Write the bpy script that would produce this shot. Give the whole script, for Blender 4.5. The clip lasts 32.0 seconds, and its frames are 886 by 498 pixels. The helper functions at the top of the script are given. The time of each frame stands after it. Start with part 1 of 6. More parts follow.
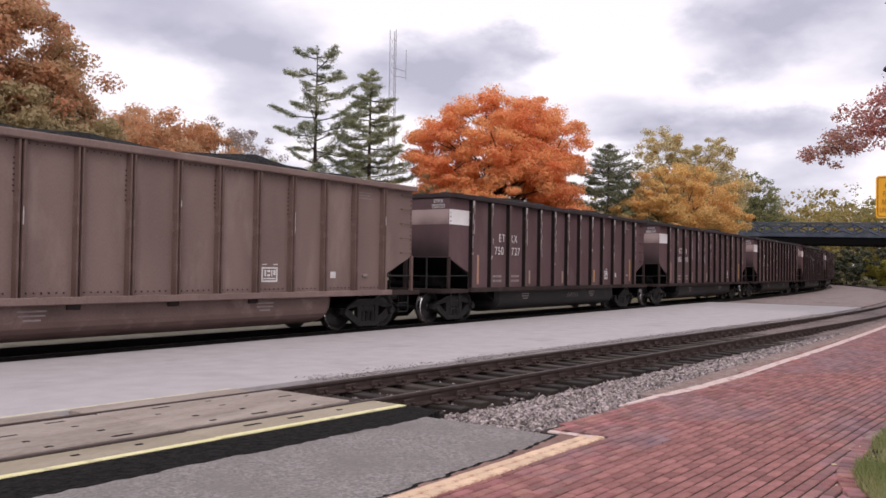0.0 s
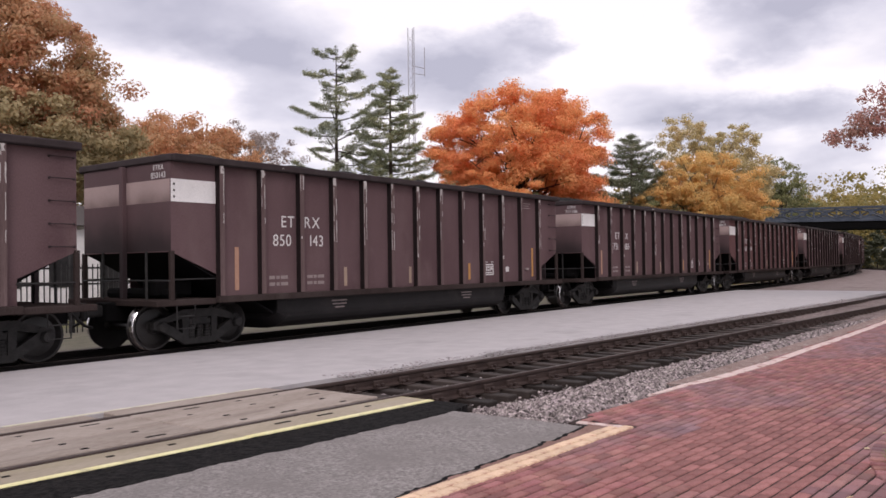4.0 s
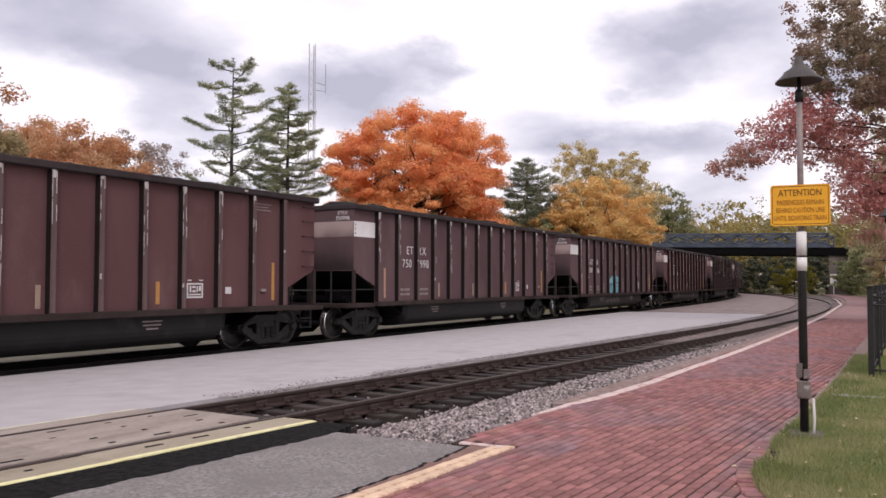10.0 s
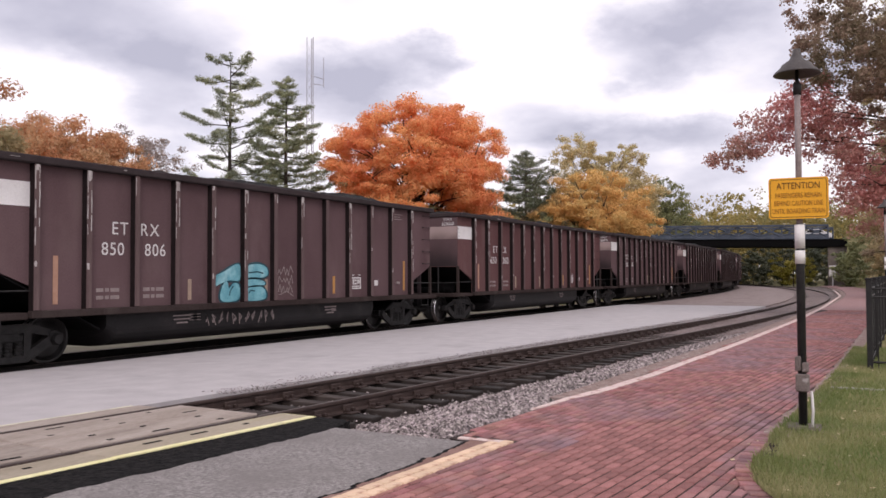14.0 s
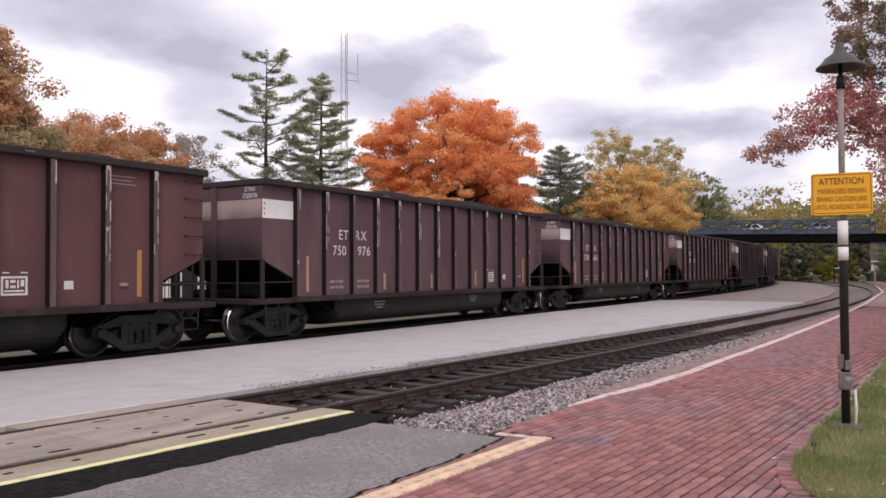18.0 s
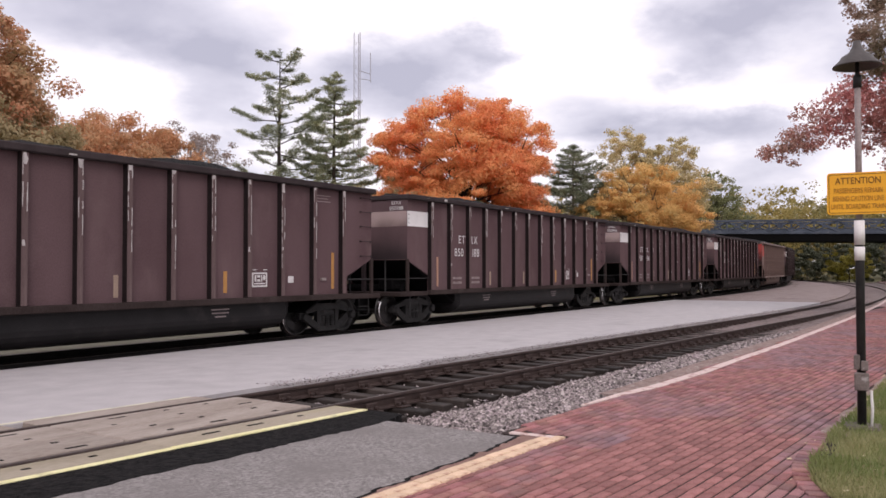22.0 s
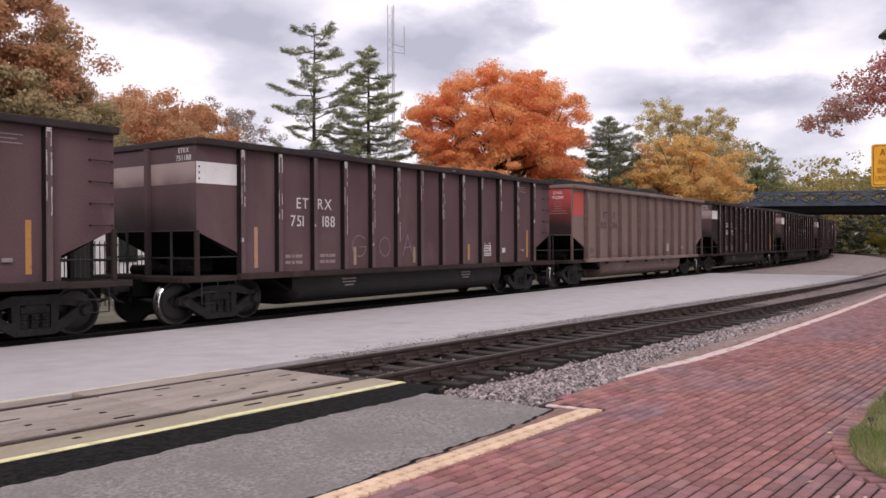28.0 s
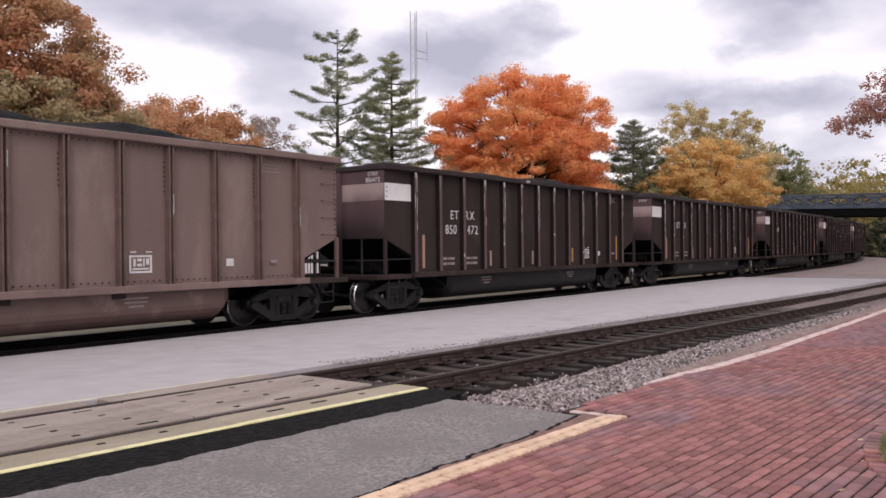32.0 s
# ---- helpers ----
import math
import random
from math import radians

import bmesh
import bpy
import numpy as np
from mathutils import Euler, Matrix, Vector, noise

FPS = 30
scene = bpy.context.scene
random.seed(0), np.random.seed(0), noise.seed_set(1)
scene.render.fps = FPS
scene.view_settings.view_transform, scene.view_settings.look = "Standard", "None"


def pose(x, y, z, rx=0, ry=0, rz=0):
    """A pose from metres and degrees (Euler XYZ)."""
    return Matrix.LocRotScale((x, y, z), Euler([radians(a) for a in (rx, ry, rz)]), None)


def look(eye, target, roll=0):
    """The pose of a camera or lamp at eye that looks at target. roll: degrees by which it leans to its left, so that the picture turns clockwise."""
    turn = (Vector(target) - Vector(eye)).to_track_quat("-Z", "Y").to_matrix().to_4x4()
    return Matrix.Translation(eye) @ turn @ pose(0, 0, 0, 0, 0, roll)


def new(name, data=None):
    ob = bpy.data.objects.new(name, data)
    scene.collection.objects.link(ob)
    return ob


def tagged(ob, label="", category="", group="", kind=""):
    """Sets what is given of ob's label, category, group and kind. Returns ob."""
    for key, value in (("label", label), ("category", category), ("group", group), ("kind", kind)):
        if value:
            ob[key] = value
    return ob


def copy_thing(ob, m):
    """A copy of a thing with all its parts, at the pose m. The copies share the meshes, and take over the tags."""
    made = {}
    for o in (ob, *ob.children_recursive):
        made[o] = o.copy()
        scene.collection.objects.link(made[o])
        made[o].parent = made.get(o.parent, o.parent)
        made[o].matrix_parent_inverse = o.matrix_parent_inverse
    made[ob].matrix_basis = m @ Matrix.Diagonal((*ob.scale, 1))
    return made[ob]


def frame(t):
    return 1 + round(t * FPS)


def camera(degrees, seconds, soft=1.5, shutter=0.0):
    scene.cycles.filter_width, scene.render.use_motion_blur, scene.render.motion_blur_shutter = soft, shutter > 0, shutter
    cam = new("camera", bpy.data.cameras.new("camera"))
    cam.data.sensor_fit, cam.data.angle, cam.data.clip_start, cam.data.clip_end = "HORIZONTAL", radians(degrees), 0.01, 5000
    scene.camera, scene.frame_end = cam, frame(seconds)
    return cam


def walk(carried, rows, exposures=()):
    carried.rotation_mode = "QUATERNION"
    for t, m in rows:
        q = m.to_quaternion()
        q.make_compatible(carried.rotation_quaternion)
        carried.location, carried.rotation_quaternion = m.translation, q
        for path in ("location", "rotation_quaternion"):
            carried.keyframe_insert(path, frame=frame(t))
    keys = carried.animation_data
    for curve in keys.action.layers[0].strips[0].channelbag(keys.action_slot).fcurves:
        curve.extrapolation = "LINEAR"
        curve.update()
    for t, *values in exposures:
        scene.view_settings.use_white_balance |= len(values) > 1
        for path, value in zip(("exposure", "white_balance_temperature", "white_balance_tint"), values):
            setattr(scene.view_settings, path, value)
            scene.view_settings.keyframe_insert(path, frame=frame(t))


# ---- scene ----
from math import sin, cos, pi, hypot, tan, atan2, sqrt

# ---------- camera: a phone held by a standing person; seconds, eye, yaw, pitch, lean ----------
cam = camera(56.6, 32.0, 1.6)
PATH = [
    (0.0, (-0.084, 0.103, 1.629), -54.95, 1.25, 0.84),
    (0.5, (-0.067, 0.091, 1.635), -54.75, 1.38, 0.60),
    (1.0, (-0.074, 0.099, 1.626), -54.79, 1.40, 0.66),
    (1.5, (-0.082, 0.105, 1.633), -54.63, 1.29, 0.56),
    (2.0, (-0.084, 0.109, 1.624), -54.52, 1.51, 0.26),
    (2.5, (-0.076, 0.109, 1.645), -54.37, 1.45, 0.05),
    (4.5, (-0.103, 0.074, 1.604), -52.93, 1.06, -1.14),
    (5.0, (-0.087, 0.094, 1.629), -52.64, 1.33, -1.21),
    (5.5, (-0.075, 0.112, 1.635), -52.53, 1.18, -1.26),
    (6.0, (-0.081, 0.095, 1.635), -52.24, 1.52, -1.61),
    (6.5, (-0.084, 0.104, 1.633), -51.73, 1.30, -1.70),
    (7.0, (-0.098, 0.105, 1.631), -50.12, 1.06, -1.73),
    (7.5, (-0.110, 0.053, 1.608), -49.75, 0.66, -1.80),
    (8.0, (-0.058, 0.074, 1.617), -52.20, 0.62, -1.16),
    (8.5, (-0.026, 0.036, 1.602), -58.32, 0.64, -0.42),
    (9.0, (0.011, 0.004, 1.605), -59.84, 0.69, -0.52),
    (9.5, (0.062, 0.029, 1.620), -60.51, 1.53, -0.56),
    (10.0, (0.042, 0.021, 1.604), -60.34, 2.27, 0.04),
    (10.5, (0.058, 0.025, 1.611), -60.39, 1.93, 0.50),
    (11.0, (0.069, 0.028, 1.615), -60.43, 2.20, 0.53),
    (11.5, (0.072, 0.034, 1.614), -60.43, 2.01, 0.67),
    (12.0, (0.091, 0.044, 1.614), -60.62, 1.59, 0.53),
    (12.5, (0.061, 0.022, 1.605), -60.46, 1.76, 0.25),
    (13.0, (0.059, 0.029, 1.631), -60.64, 2.04, -0.04),
    (13.5, (0.050, 0.028, 1.617), -60.29, 1.91, -0.08),
    (14.0, (0.064, 0.017, 1.621), -60.40, 1.81, -0.27),
    (14.5, (0.065, 0.026, 1.615), -60.88, 2.19, -0.05),
    (16.5, (0.044, 0.011, 1.623), -60.56, 2.41, -0.38),
    (17.0, (0.008, 0.011, 1.624), -59.73, 2.50, -0.33),
    (17.5, (0.015, 0.002, 1.628), -59.26, 2.22, -0.39),
    (18.0, (0.007, 0.032, 1.638), -58.05, 1.48, -0.26),
    (18.5, (0.003, 0.040, 1.624), -57.88, 0.88, 0.22),
    (19.0, (-0.007, 0.053, 1.624), -57.67, 0.88, 0.32),
    (19.5, (0.001, 0.047, 1.630), -57.47, 1.00, 0.19),
    (20.0, (0.002, 0.043, 1.629), -57.42, 1.08, 0.13),
    (20.5, (-0.004, 0.046, 1.633), -57.34, 1.06, 0.11),
    (21.0, (0.000, 0.035, 1.630), -57.26, 1.20, 0.03),
    (21.5, (-0.007, 0.040, 1.637), -57.23, 1.22, -0.08),
    (22.0, (-0.011, 0.042, 1.636), -57.20, 1.41, -0.09),
    (22.5, (-0.021, 0.040, 1.622), -57.49, 1.65, 0.12),
    (23.0, (-0.006, 0.052, 1.618), -57.45, 1.36, 0.36),
    (23.5, (0.003, 0.055, 1.615), -58.14, 1.43, 0.04),
    (24.0, (0.023, 0.049, 1.632), -58.49, 1.03, -0.31),
    (24.5, (0.018, 0.041, 1.620), -58.60, 1.12, -0.42),
    (25.0, (-0.010, 0.020, 1.617), -58.74, 1.39, -0.37),
    (25.5, (0.022, 0.045, 1.624), -58.93, 1.30, -0.41),
    (27.5, (-0.018, 0.058, 1.636), -57.20, -0.37, -0.22),
    (28.0, (-0.053, 0.041, 1.639), -54.79, -0.41, -0.27),
    (28.5, (-0.003, 0.053, 1.631), -54.44, -0.54, -0.38),
    (29.0, (-0.013, 0.046, 1.636), -54.37, -0.44, -0.45),
    (29.5, (-0.001, 0.037, 1.637), -54.18, -0.27, -0.71),
    (30.0, (-0.007, 0.043, 1.651), -53.81, -0.15, -0.67),
    (30.5, (-0.018, 0.042, 1.639), -53.73, 0.09, -0.56),
    (31.0, (-0.017, 0.047, 1.635), -53.46, 0.19, -0.55),
    (31.5, (-0.014, 0.042, 1.632), -53.09, 0.17, -0.45),
    (32.0, (-0.006, 0.050, 1.636), -53.13, -0.03, -0.58),
]


def aim(eye, yaw, pitch):
    a, b = radians(yaw), radians(pitch)
    return (eye[0] - sin(a) * cos(b), eye[1] + cos(a) * cos(b), eye[2] + sin(b))


walk(cam, [(t, look(e, aim(e, a, b), r)) for t, e, a, b, r in PATH], [(0, 0.31, 6600, 20), (7, 0.32, 6600, 20), (9.5, 0.36, 6600, 20), (25, 0.36, 6600, 20), (28.5, 0.31, 6600, 20), (32, 0.29, 6600, 20)])

# ---------- world: a bright broken overcast, soft sun behind the clouds ----------
SUN_EL, SUN_AZ = radians(42), radians(230)
CLOUD_X, CLOUD_Y = 2.1, 0.6
world = bpy.data.worlds.new("overcast")
scene.world = world
world.use_nodes = True
wt = world.node_tree
wt.nodes.clear()


def wnode(kind, **kw):
    n = wt.nodes.new(kind)
    for k, v in kw.items():
        n.inputs[k].default_value = v
    return n


w_out = wnode("ShaderNodeOutputWorld")
w_bg = wnode("ShaderNodeBackground", Strength=0.83)
w_sky = wnode("ShaderNodeTexSky")
w_sky.sky_type, w_sky.sun_disc = "NISHITA", False
w_sky.sun_elevation, w_sky.sun_rotation = SUN_EL, SUN_AZ
w_dim = wnode("ShaderNodeVectorMath")
w_dim.operation = "SCALE"
w_dim.inputs["Scale"].default_value = 0.1
w_co = wnode("ShaderNodeTexCoord")
w_sep = wnode("ShaderNodeSeparateXYZ")
w_up = wnode("ShaderNodeMath")
w_up.operation, w_up.inputs[1].default_value = "ADD", 0.22
w_div = wnode("ShaderNodeVectorMath")
w_div.operation = "DIVIDE"
w_cmb = wnode("ShaderNodeCombineXYZ")
w_map = wnode("ShaderNodeMapping")
w_map.inputs["Scale"].default_value = (1.0, 1.0, 0.0)
w_map.inputs["Location"].default_value = (CLOUD_X, CLOUD_Y, 0.0)
w_n1 = wnode("ShaderNodeTexNoise", Scale=1.75, Detail=5.0, Roughness=0.47, Distortion=0.15)
# broad cloud banks by heading and height (degrees), their half-widths, and how dense they are
BANKS = ((54, 16.5, 12, 3.2, 0.14), (48.6, 13.6, 5.5, 2.4, 0.16), (48.0, 10.2, 4.5, 2.2, 0.13), (44.5, 7.5, 6, 2.6, 0.10), (33.6, 14.6, 6.5, 2.3, 0.20), (29.8, 15.2, 3.2, 1.5, 0.13), (35.5, 12.6, 6.5, 2.6, 0.12), (24.5, 11.5, 3.5, 1.4, 0.09),
         (17.2, 14.6, 6.5, 2.0, 0.19), (13.5, 16.8, 7, 1.8, 0.15), (16.5, 9.6, 8, 1.5, 0.17), (9.5, 8.6, 7, 1.6, 0.15), (20, 7.2, 6, 1.0, 0.10), (13, 5.6, 10, 2.6, 0.14), (2, 13, 6, 3, 0.14), (40, 24, 20, 5, 0.14), (12, 25, 14, 5, 0.16))
w_az = wnode("ShaderNodeMath")
w_az.operation = "ARCTAN2"
w_el = wnode("ShaderNodeMath")
w_el.operation = "ARCSINE"
w_dir = wnode("ShaderNodeCombineXYZ")
w_deg = wnode("ShaderNodeVectorMath")
w_deg.operation = "SCALE"
w_deg.inputs["Scale"].default_value = 57.29578
w_rag = wnode("ShaderNodeTexNoise", Scale=0.16, Detail=7.0, Roughness=0.6)
w_rmap = wnode("ShaderNodeMapping")
w_rmap.inputs["Scale"].default_value = (1.0, 1.9, 1.0)
w_shift = wnode("ShaderNodeVectorMath")
w_shift.operation, w_shift.inputs[1].default_value, w_shift.inputs[2].default_value = "MULTIPLY_ADD", (9.0, 5.0, 0.0), (-4.5, -2.5, 0.0)
w_at = wnode("ShaderNodeVectorMath")
w_idx = wnode("ShaderNodeMath")
w_idx.operation, w_idx.inputs[1].default_value, w_idx.inputs[2].default_value = "MULTIPLY_ADD", 0.85, 0.178
for a, b in ((w_co.outputs["Generated"], w_sep.inputs[0]), (w_sep.outputs["Y"], w_az.inputs[0]), (w_sep.outputs["X"], w_az.inputs[1]), (w_sep.outputs["Z"], w_el.inputs[0]), (w_az.outputs[0], w_dir.inputs[0]), (w_el.outputs[0], w_dir.inputs[1]),
             (w_dir.outputs[0], w_deg.inputs[0]), (w_deg.outputs[0], w_rmap.inputs[0]), (w_rmap.outputs[0], w_rag.inputs["Vector"]), (w_rag.outputs["Color"], w_shift.inputs[0]), (w_deg.outputs[0], w_at.inputs[0]), (w_shift.outputs[0], w_at.inputs[1]), (w_n1.outputs["Fac"], w_idx.inputs[0])):
    wt.links.new(a, b)
w_sum = w_idx.outputs[0]
for az, el, wide, high, dense in BANKS:
    off, grow, far, ease, less = wnode("ShaderNodeVectorMath"), wnode("ShaderNodeVectorMath"), wnode("ShaderNodeVectorMath"), wnode("ShaderNodeMapRange"), wnode("ShaderNodeMath")
    off.operation, off.inputs[1].default_value = "SUBTRACT", (az, el, 0)
    grow.operation, grow.inputs[1].default_value = "MULTIPLY", (1 / wide, 1 / high, 0)
    far.operation = "LENGTH"
    ease.interpolation_type = "SMOOTHSTEP"
    for k, val in enumerate((0.25, 1.35, dense, 0.0)):
        ease.inputs[k + 1].default_value = val
    less.operation = "SUBTRACT"
    for a, b in ((w_at.outputs[0], off.inputs[0]), (off.outputs[0], grow.inputs[0]), (grow.outputs[0], far.inputs[0]), (far.outputs["Value"], ease.inputs[0]), (w_sum, less.inputs[0]), (ease.outputs[0], less.inputs[1])):
        wt.links.new(a, b)
    w_sum = less.outputs[0]
w_r1 = wnode("ShaderNodeValToRGB")
e1 = w_r1.color_ramp.elements
e1[0].position, e1[0].color = 0.32, (0.50, 0.52, 0.61, 1)
e1[1].position, e1[1].color = 0.575, (1.04, 1.045, 1.07, 1)
mid = w_r1.color_ramp.elements.new(0.46)
mid.color = (0.74, 0.76, 0.84, 1)
w_mix = wnode("ShaderNodeMixRGB", Fac=0.92)
for a, b in ((w_sky.outputs[0], w_dim.inputs[0]), (w_co.outputs["Generated"], w_sep.inputs[0]), (w_sep.outputs["Z"], w_up.inputs[0]), (w_co.outputs["Generated"], w_div.inputs[0]),
             (w_up.outputs[0], w_cmb.inputs[0]), (w_up.outputs[0], w_cmb.inputs[1]), (w_up.outputs[0], w_cmb.inputs[2]), (w_cmb.outputs[0], w_div.inputs[1]), (w_div.outputs[0], w_map.inputs[0]), (w_map.outputs[0], w_n1.inputs["Vector"]),
             (w_sum, w_r1.inputs[0]), (w_dim.outputs[0], w_mix.inputs[1]), (w_r1.outputs[0], w_mix.inputs[2]),
             (w_mix.outputs[0], w_bg.inputs[0]), (w_bg.outputs[0], w_out.inputs[0])):
    wt.links.new(a, b)
sun = new("sun", bpy.data.lights.new("sun", "SUN"))
sun.data.energy, sun.data.angle, sun.data.color = 1.0, radians(22), (1.0, 0.96, 0.9)
sun.matrix_world = look((0, 0, 60), (60 * sin(SUN_AZ) * -cos(SUN_EL), 60 * cos(SUN_AZ) * -cos(SUN_EL), 60 - 60 * sin(SUN_EL)))

# ---------- materials ----------


def material(name, c1, c2, scale=4.0, rough=0.8, metal=0.0, bump=0.15, fine=60.0, stretch=(1, 1, 1), c3=None, spot=1.5, spots=(0.55, 0.7), vary=0.0, island=0.0, coat=0.0, bump_dist=0.01, spec=0.25):
    """Two colours mixed by broad noise and fine grain, stains of a third colour, and a fine relief."""
    m = bpy.data.materials.new(name)
    m.use_nodes = True
    t = m.node_tree
    b = t.nodes["Principled BSDF"]
    b.inputs["Metallic"].default_value = metal
    b.inputs["Coat Weight"].default_value = coat
    b.inputs["Specular IOR Level"].default_value = spec
    add, ln = t.nodes.new, t.links.new
    co, mp = add("ShaderNodeTexCoord"), add("ShaderNodeMapping")
    mp.inputs["Scale"].default_value = stretch
    ln(co.outputs["Object"], mp.inputs[0])
    n1, n2 = add("ShaderNodeTexNoise"), add("ShaderNodeTexNoise")
    n1.inputs["Scale"].default_value, n1.inputs["Detail"].default_value = scale, 6
    n2.inputs["Scale"].default_value, n2.inputs["Detail"].default_value = fine, 3
    ln(mp.outputs[0], n1.inputs["Vector"])
    ln(mp.outputs[0], n2.inputs["Vector"])
    k = add("ShaderNodeMath")
    k.operation = "MULTIPLY_ADD"
    k.inputs[1].default_value = 0.45
    ln(n2.outputs["Fac"], k.inputs[0])
    k2 = add("ShaderNodeMath")
    k2.operation = "MULTIPLY"
    k2.inputs[1].default_value = 0.6
    ln(n1.outputs["Fac"], k2.inputs[0])
    ln(k2.outputs[0], k.inputs[2])
    r = add("ShaderNodeMapRange")
    r.inputs[1].default_value, r.inputs[2].default_value = 0.38, 0.66
    ln(k.outputs[0], r.inputs[0])
    mix = add("ShaderNodeMixRGB")
    mix.inputs[1].default_value, mix.inputs[2].default_value = (*c1, 1), (*c2, 1)
    ln(r.outputs[0], mix.inputs[0])
    col = mix.outputs[0]
    if c3:
        n3 = add("ShaderNodeTexNoise")
        n3.inputs["Scale"].default_value, n3.inputs["Detail"].default_value = spot, 8
        n3.inputs["Roughness"].default_value = 0.65
        ln(mp.outputs[0], n3.inputs["Vector"])
        r3 = add("ShaderNodeMapRange")
        r3.inputs[1].default_value, r3.inputs[2].default_value = spots
        ln(n3.outputs["Fac"], r3.inputs[0])
        m3 = add("ShaderNodeMixRGB")
        m3.inputs[2].default_value = (*c3, 1)
        ln(r3.outputs[0], m3.inputs[0])
        ln(col, m3.inputs[1])
        col = m3.outputs[0]
    if vary or island:
        hs, rr = add("ShaderNodeHueSaturation"), add("ShaderNodeMapRange")
        src = add("ShaderNodeObjectInfo").outputs["Random"] if vary else add("ShaderNodeNewGeometry").outputs["Random Per Island"]
        a = vary or island
        rr.inputs[3].default_value, rr.inputs[4].default_value = 1 - a, 1 + a
        ln(src, rr.inputs[0])
        ln(rr.outputs[0], hs.inputs["Value"])
        if island:
            r5 = add("ShaderNodeMapRange")
            r5.inputs[3].default_value, r5.inputs[4].default_value = 0.5 - 0.05 * island, 0.5 + 0.05 * island
            w = add("ShaderNodeTexWhiteNoise")
            w.noise_dimensions = "1D"
            ln(src, w.inputs["W"])
            ln(w.outputs[0], r5.inputs[0])
            ln(r5.outputs[0], hs.inputs["Hue"])
        ln(col, hs.inputs["Color"])
        col = hs.outputs[0]
    ln(col, b.inputs["Base Color"])
    rg = add("ShaderNodeMapRange")
    rg.inputs[3].default_value, rg.inputs[4].default_value = max(rough - 0.12, 0.03), min(rough + 0.1, 1.0)
    ln(n1.outputs["Fac"], rg.inputs[0])
    ln(rg.outputs[0], b.inputs["Roughness"])
    if bump:
        bp = add("ShaderNodeBump")
        bp.inputs["Strength"].default_value, bp.inputs["Distance"].default_value = bump, bump_dist
        ln(k.outputs[0], bp.inputs["Height"])
        ln(bp.outputs[0], b.inputs["Normal"])
    return m


def leafy(name, c1, c2, c3, scale=0.35, through_light=0.48):
    """Leaves: colour shifts in broad patches over the crown and from leaf to leaf; thin enough to let light through."""
    m = bpy.data.materials.new(name)
    m.use_nodes = True
    t = m.node_tree
    b, out = t.nodes["Principled BSDF"], t.nodes["Material Output"]
    add, ln = t.nodes.new, t.links.new
    co, n1, g = add("ShaderNodeTexCoord"), add("ShaderNodeTexNoise"), add("ShaderNodeNewGeometry")
    n1.inputs["Scale"].default_value, n1.inputs["Detail"].default_value = scale, 3
    ln(co.outputs["Object"], n1.inputs["Vector"])
    k = add("ShaderNodeMath")
    k.operation = "MULTIPLY_ADD"
    k.inputs[1].default_value = 0.35
    k.use_clamp = True
    ln(g.outputs["Random Per Island"], k.inputs[0])
    r = add("ShaderNodeMapRange")
    r.inputs[1].default_value, r.inputs[2].default_value, r.inputs[4].default_value = 0.34, 0.66, 0.65
    ln(n1.outputs["Fac"], r.inputs[0])
    ln(r.outputs[0], k.inputs[2])
    ramp = add("ShaderNodeValToRGB")
    el = ramp.color_ramp.elements
    el[0].color, el[1].color = (*c1, 1), (*c3, 1)
    el.new(0.5).color = (*c2, 1)
    ln(k.outputs[0], ramp.inputs[0])
    ln(ramp.outputs[0], b.inputs["Base Color"])
    b.inputs["Roughness"].default_value = 0.6
    tr, mx = add("ShaderNodeBsdfTranslucent"), add("ShaderNodeMixShader")
    mx.inputs[0].default_value = through_light
    ln(ramp.outputs[0], tr.inputs[0])
    ln(b.outputs[0], mx.inputs[1])
    ln(tr.outputs[0], mx.inputs[2])
    ln(mx.outputs[0], out.inputs[0])
    return m




def darkened(name, paint, low_paint, z0, z1, drift=0.5):
    """Paint that gets darker downwards: the dark tone thins out between two heights, its edge uneven."""
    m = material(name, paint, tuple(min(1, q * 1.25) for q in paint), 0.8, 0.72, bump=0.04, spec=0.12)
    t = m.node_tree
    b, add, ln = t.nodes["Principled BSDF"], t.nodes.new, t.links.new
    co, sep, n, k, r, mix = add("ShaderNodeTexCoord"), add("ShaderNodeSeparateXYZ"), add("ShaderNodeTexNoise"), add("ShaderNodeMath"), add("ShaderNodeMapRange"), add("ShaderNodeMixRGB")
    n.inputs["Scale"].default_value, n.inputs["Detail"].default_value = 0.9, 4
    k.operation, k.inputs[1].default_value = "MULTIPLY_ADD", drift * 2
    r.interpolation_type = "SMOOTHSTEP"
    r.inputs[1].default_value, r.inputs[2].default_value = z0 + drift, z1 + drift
    mix.inputs[1].default_value = (*low_paint, 1)
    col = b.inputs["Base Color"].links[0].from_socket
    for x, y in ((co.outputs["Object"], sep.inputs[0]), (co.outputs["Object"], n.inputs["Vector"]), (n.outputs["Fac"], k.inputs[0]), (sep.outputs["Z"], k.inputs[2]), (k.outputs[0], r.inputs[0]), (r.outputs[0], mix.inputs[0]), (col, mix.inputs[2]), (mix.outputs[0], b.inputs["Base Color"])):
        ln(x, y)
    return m


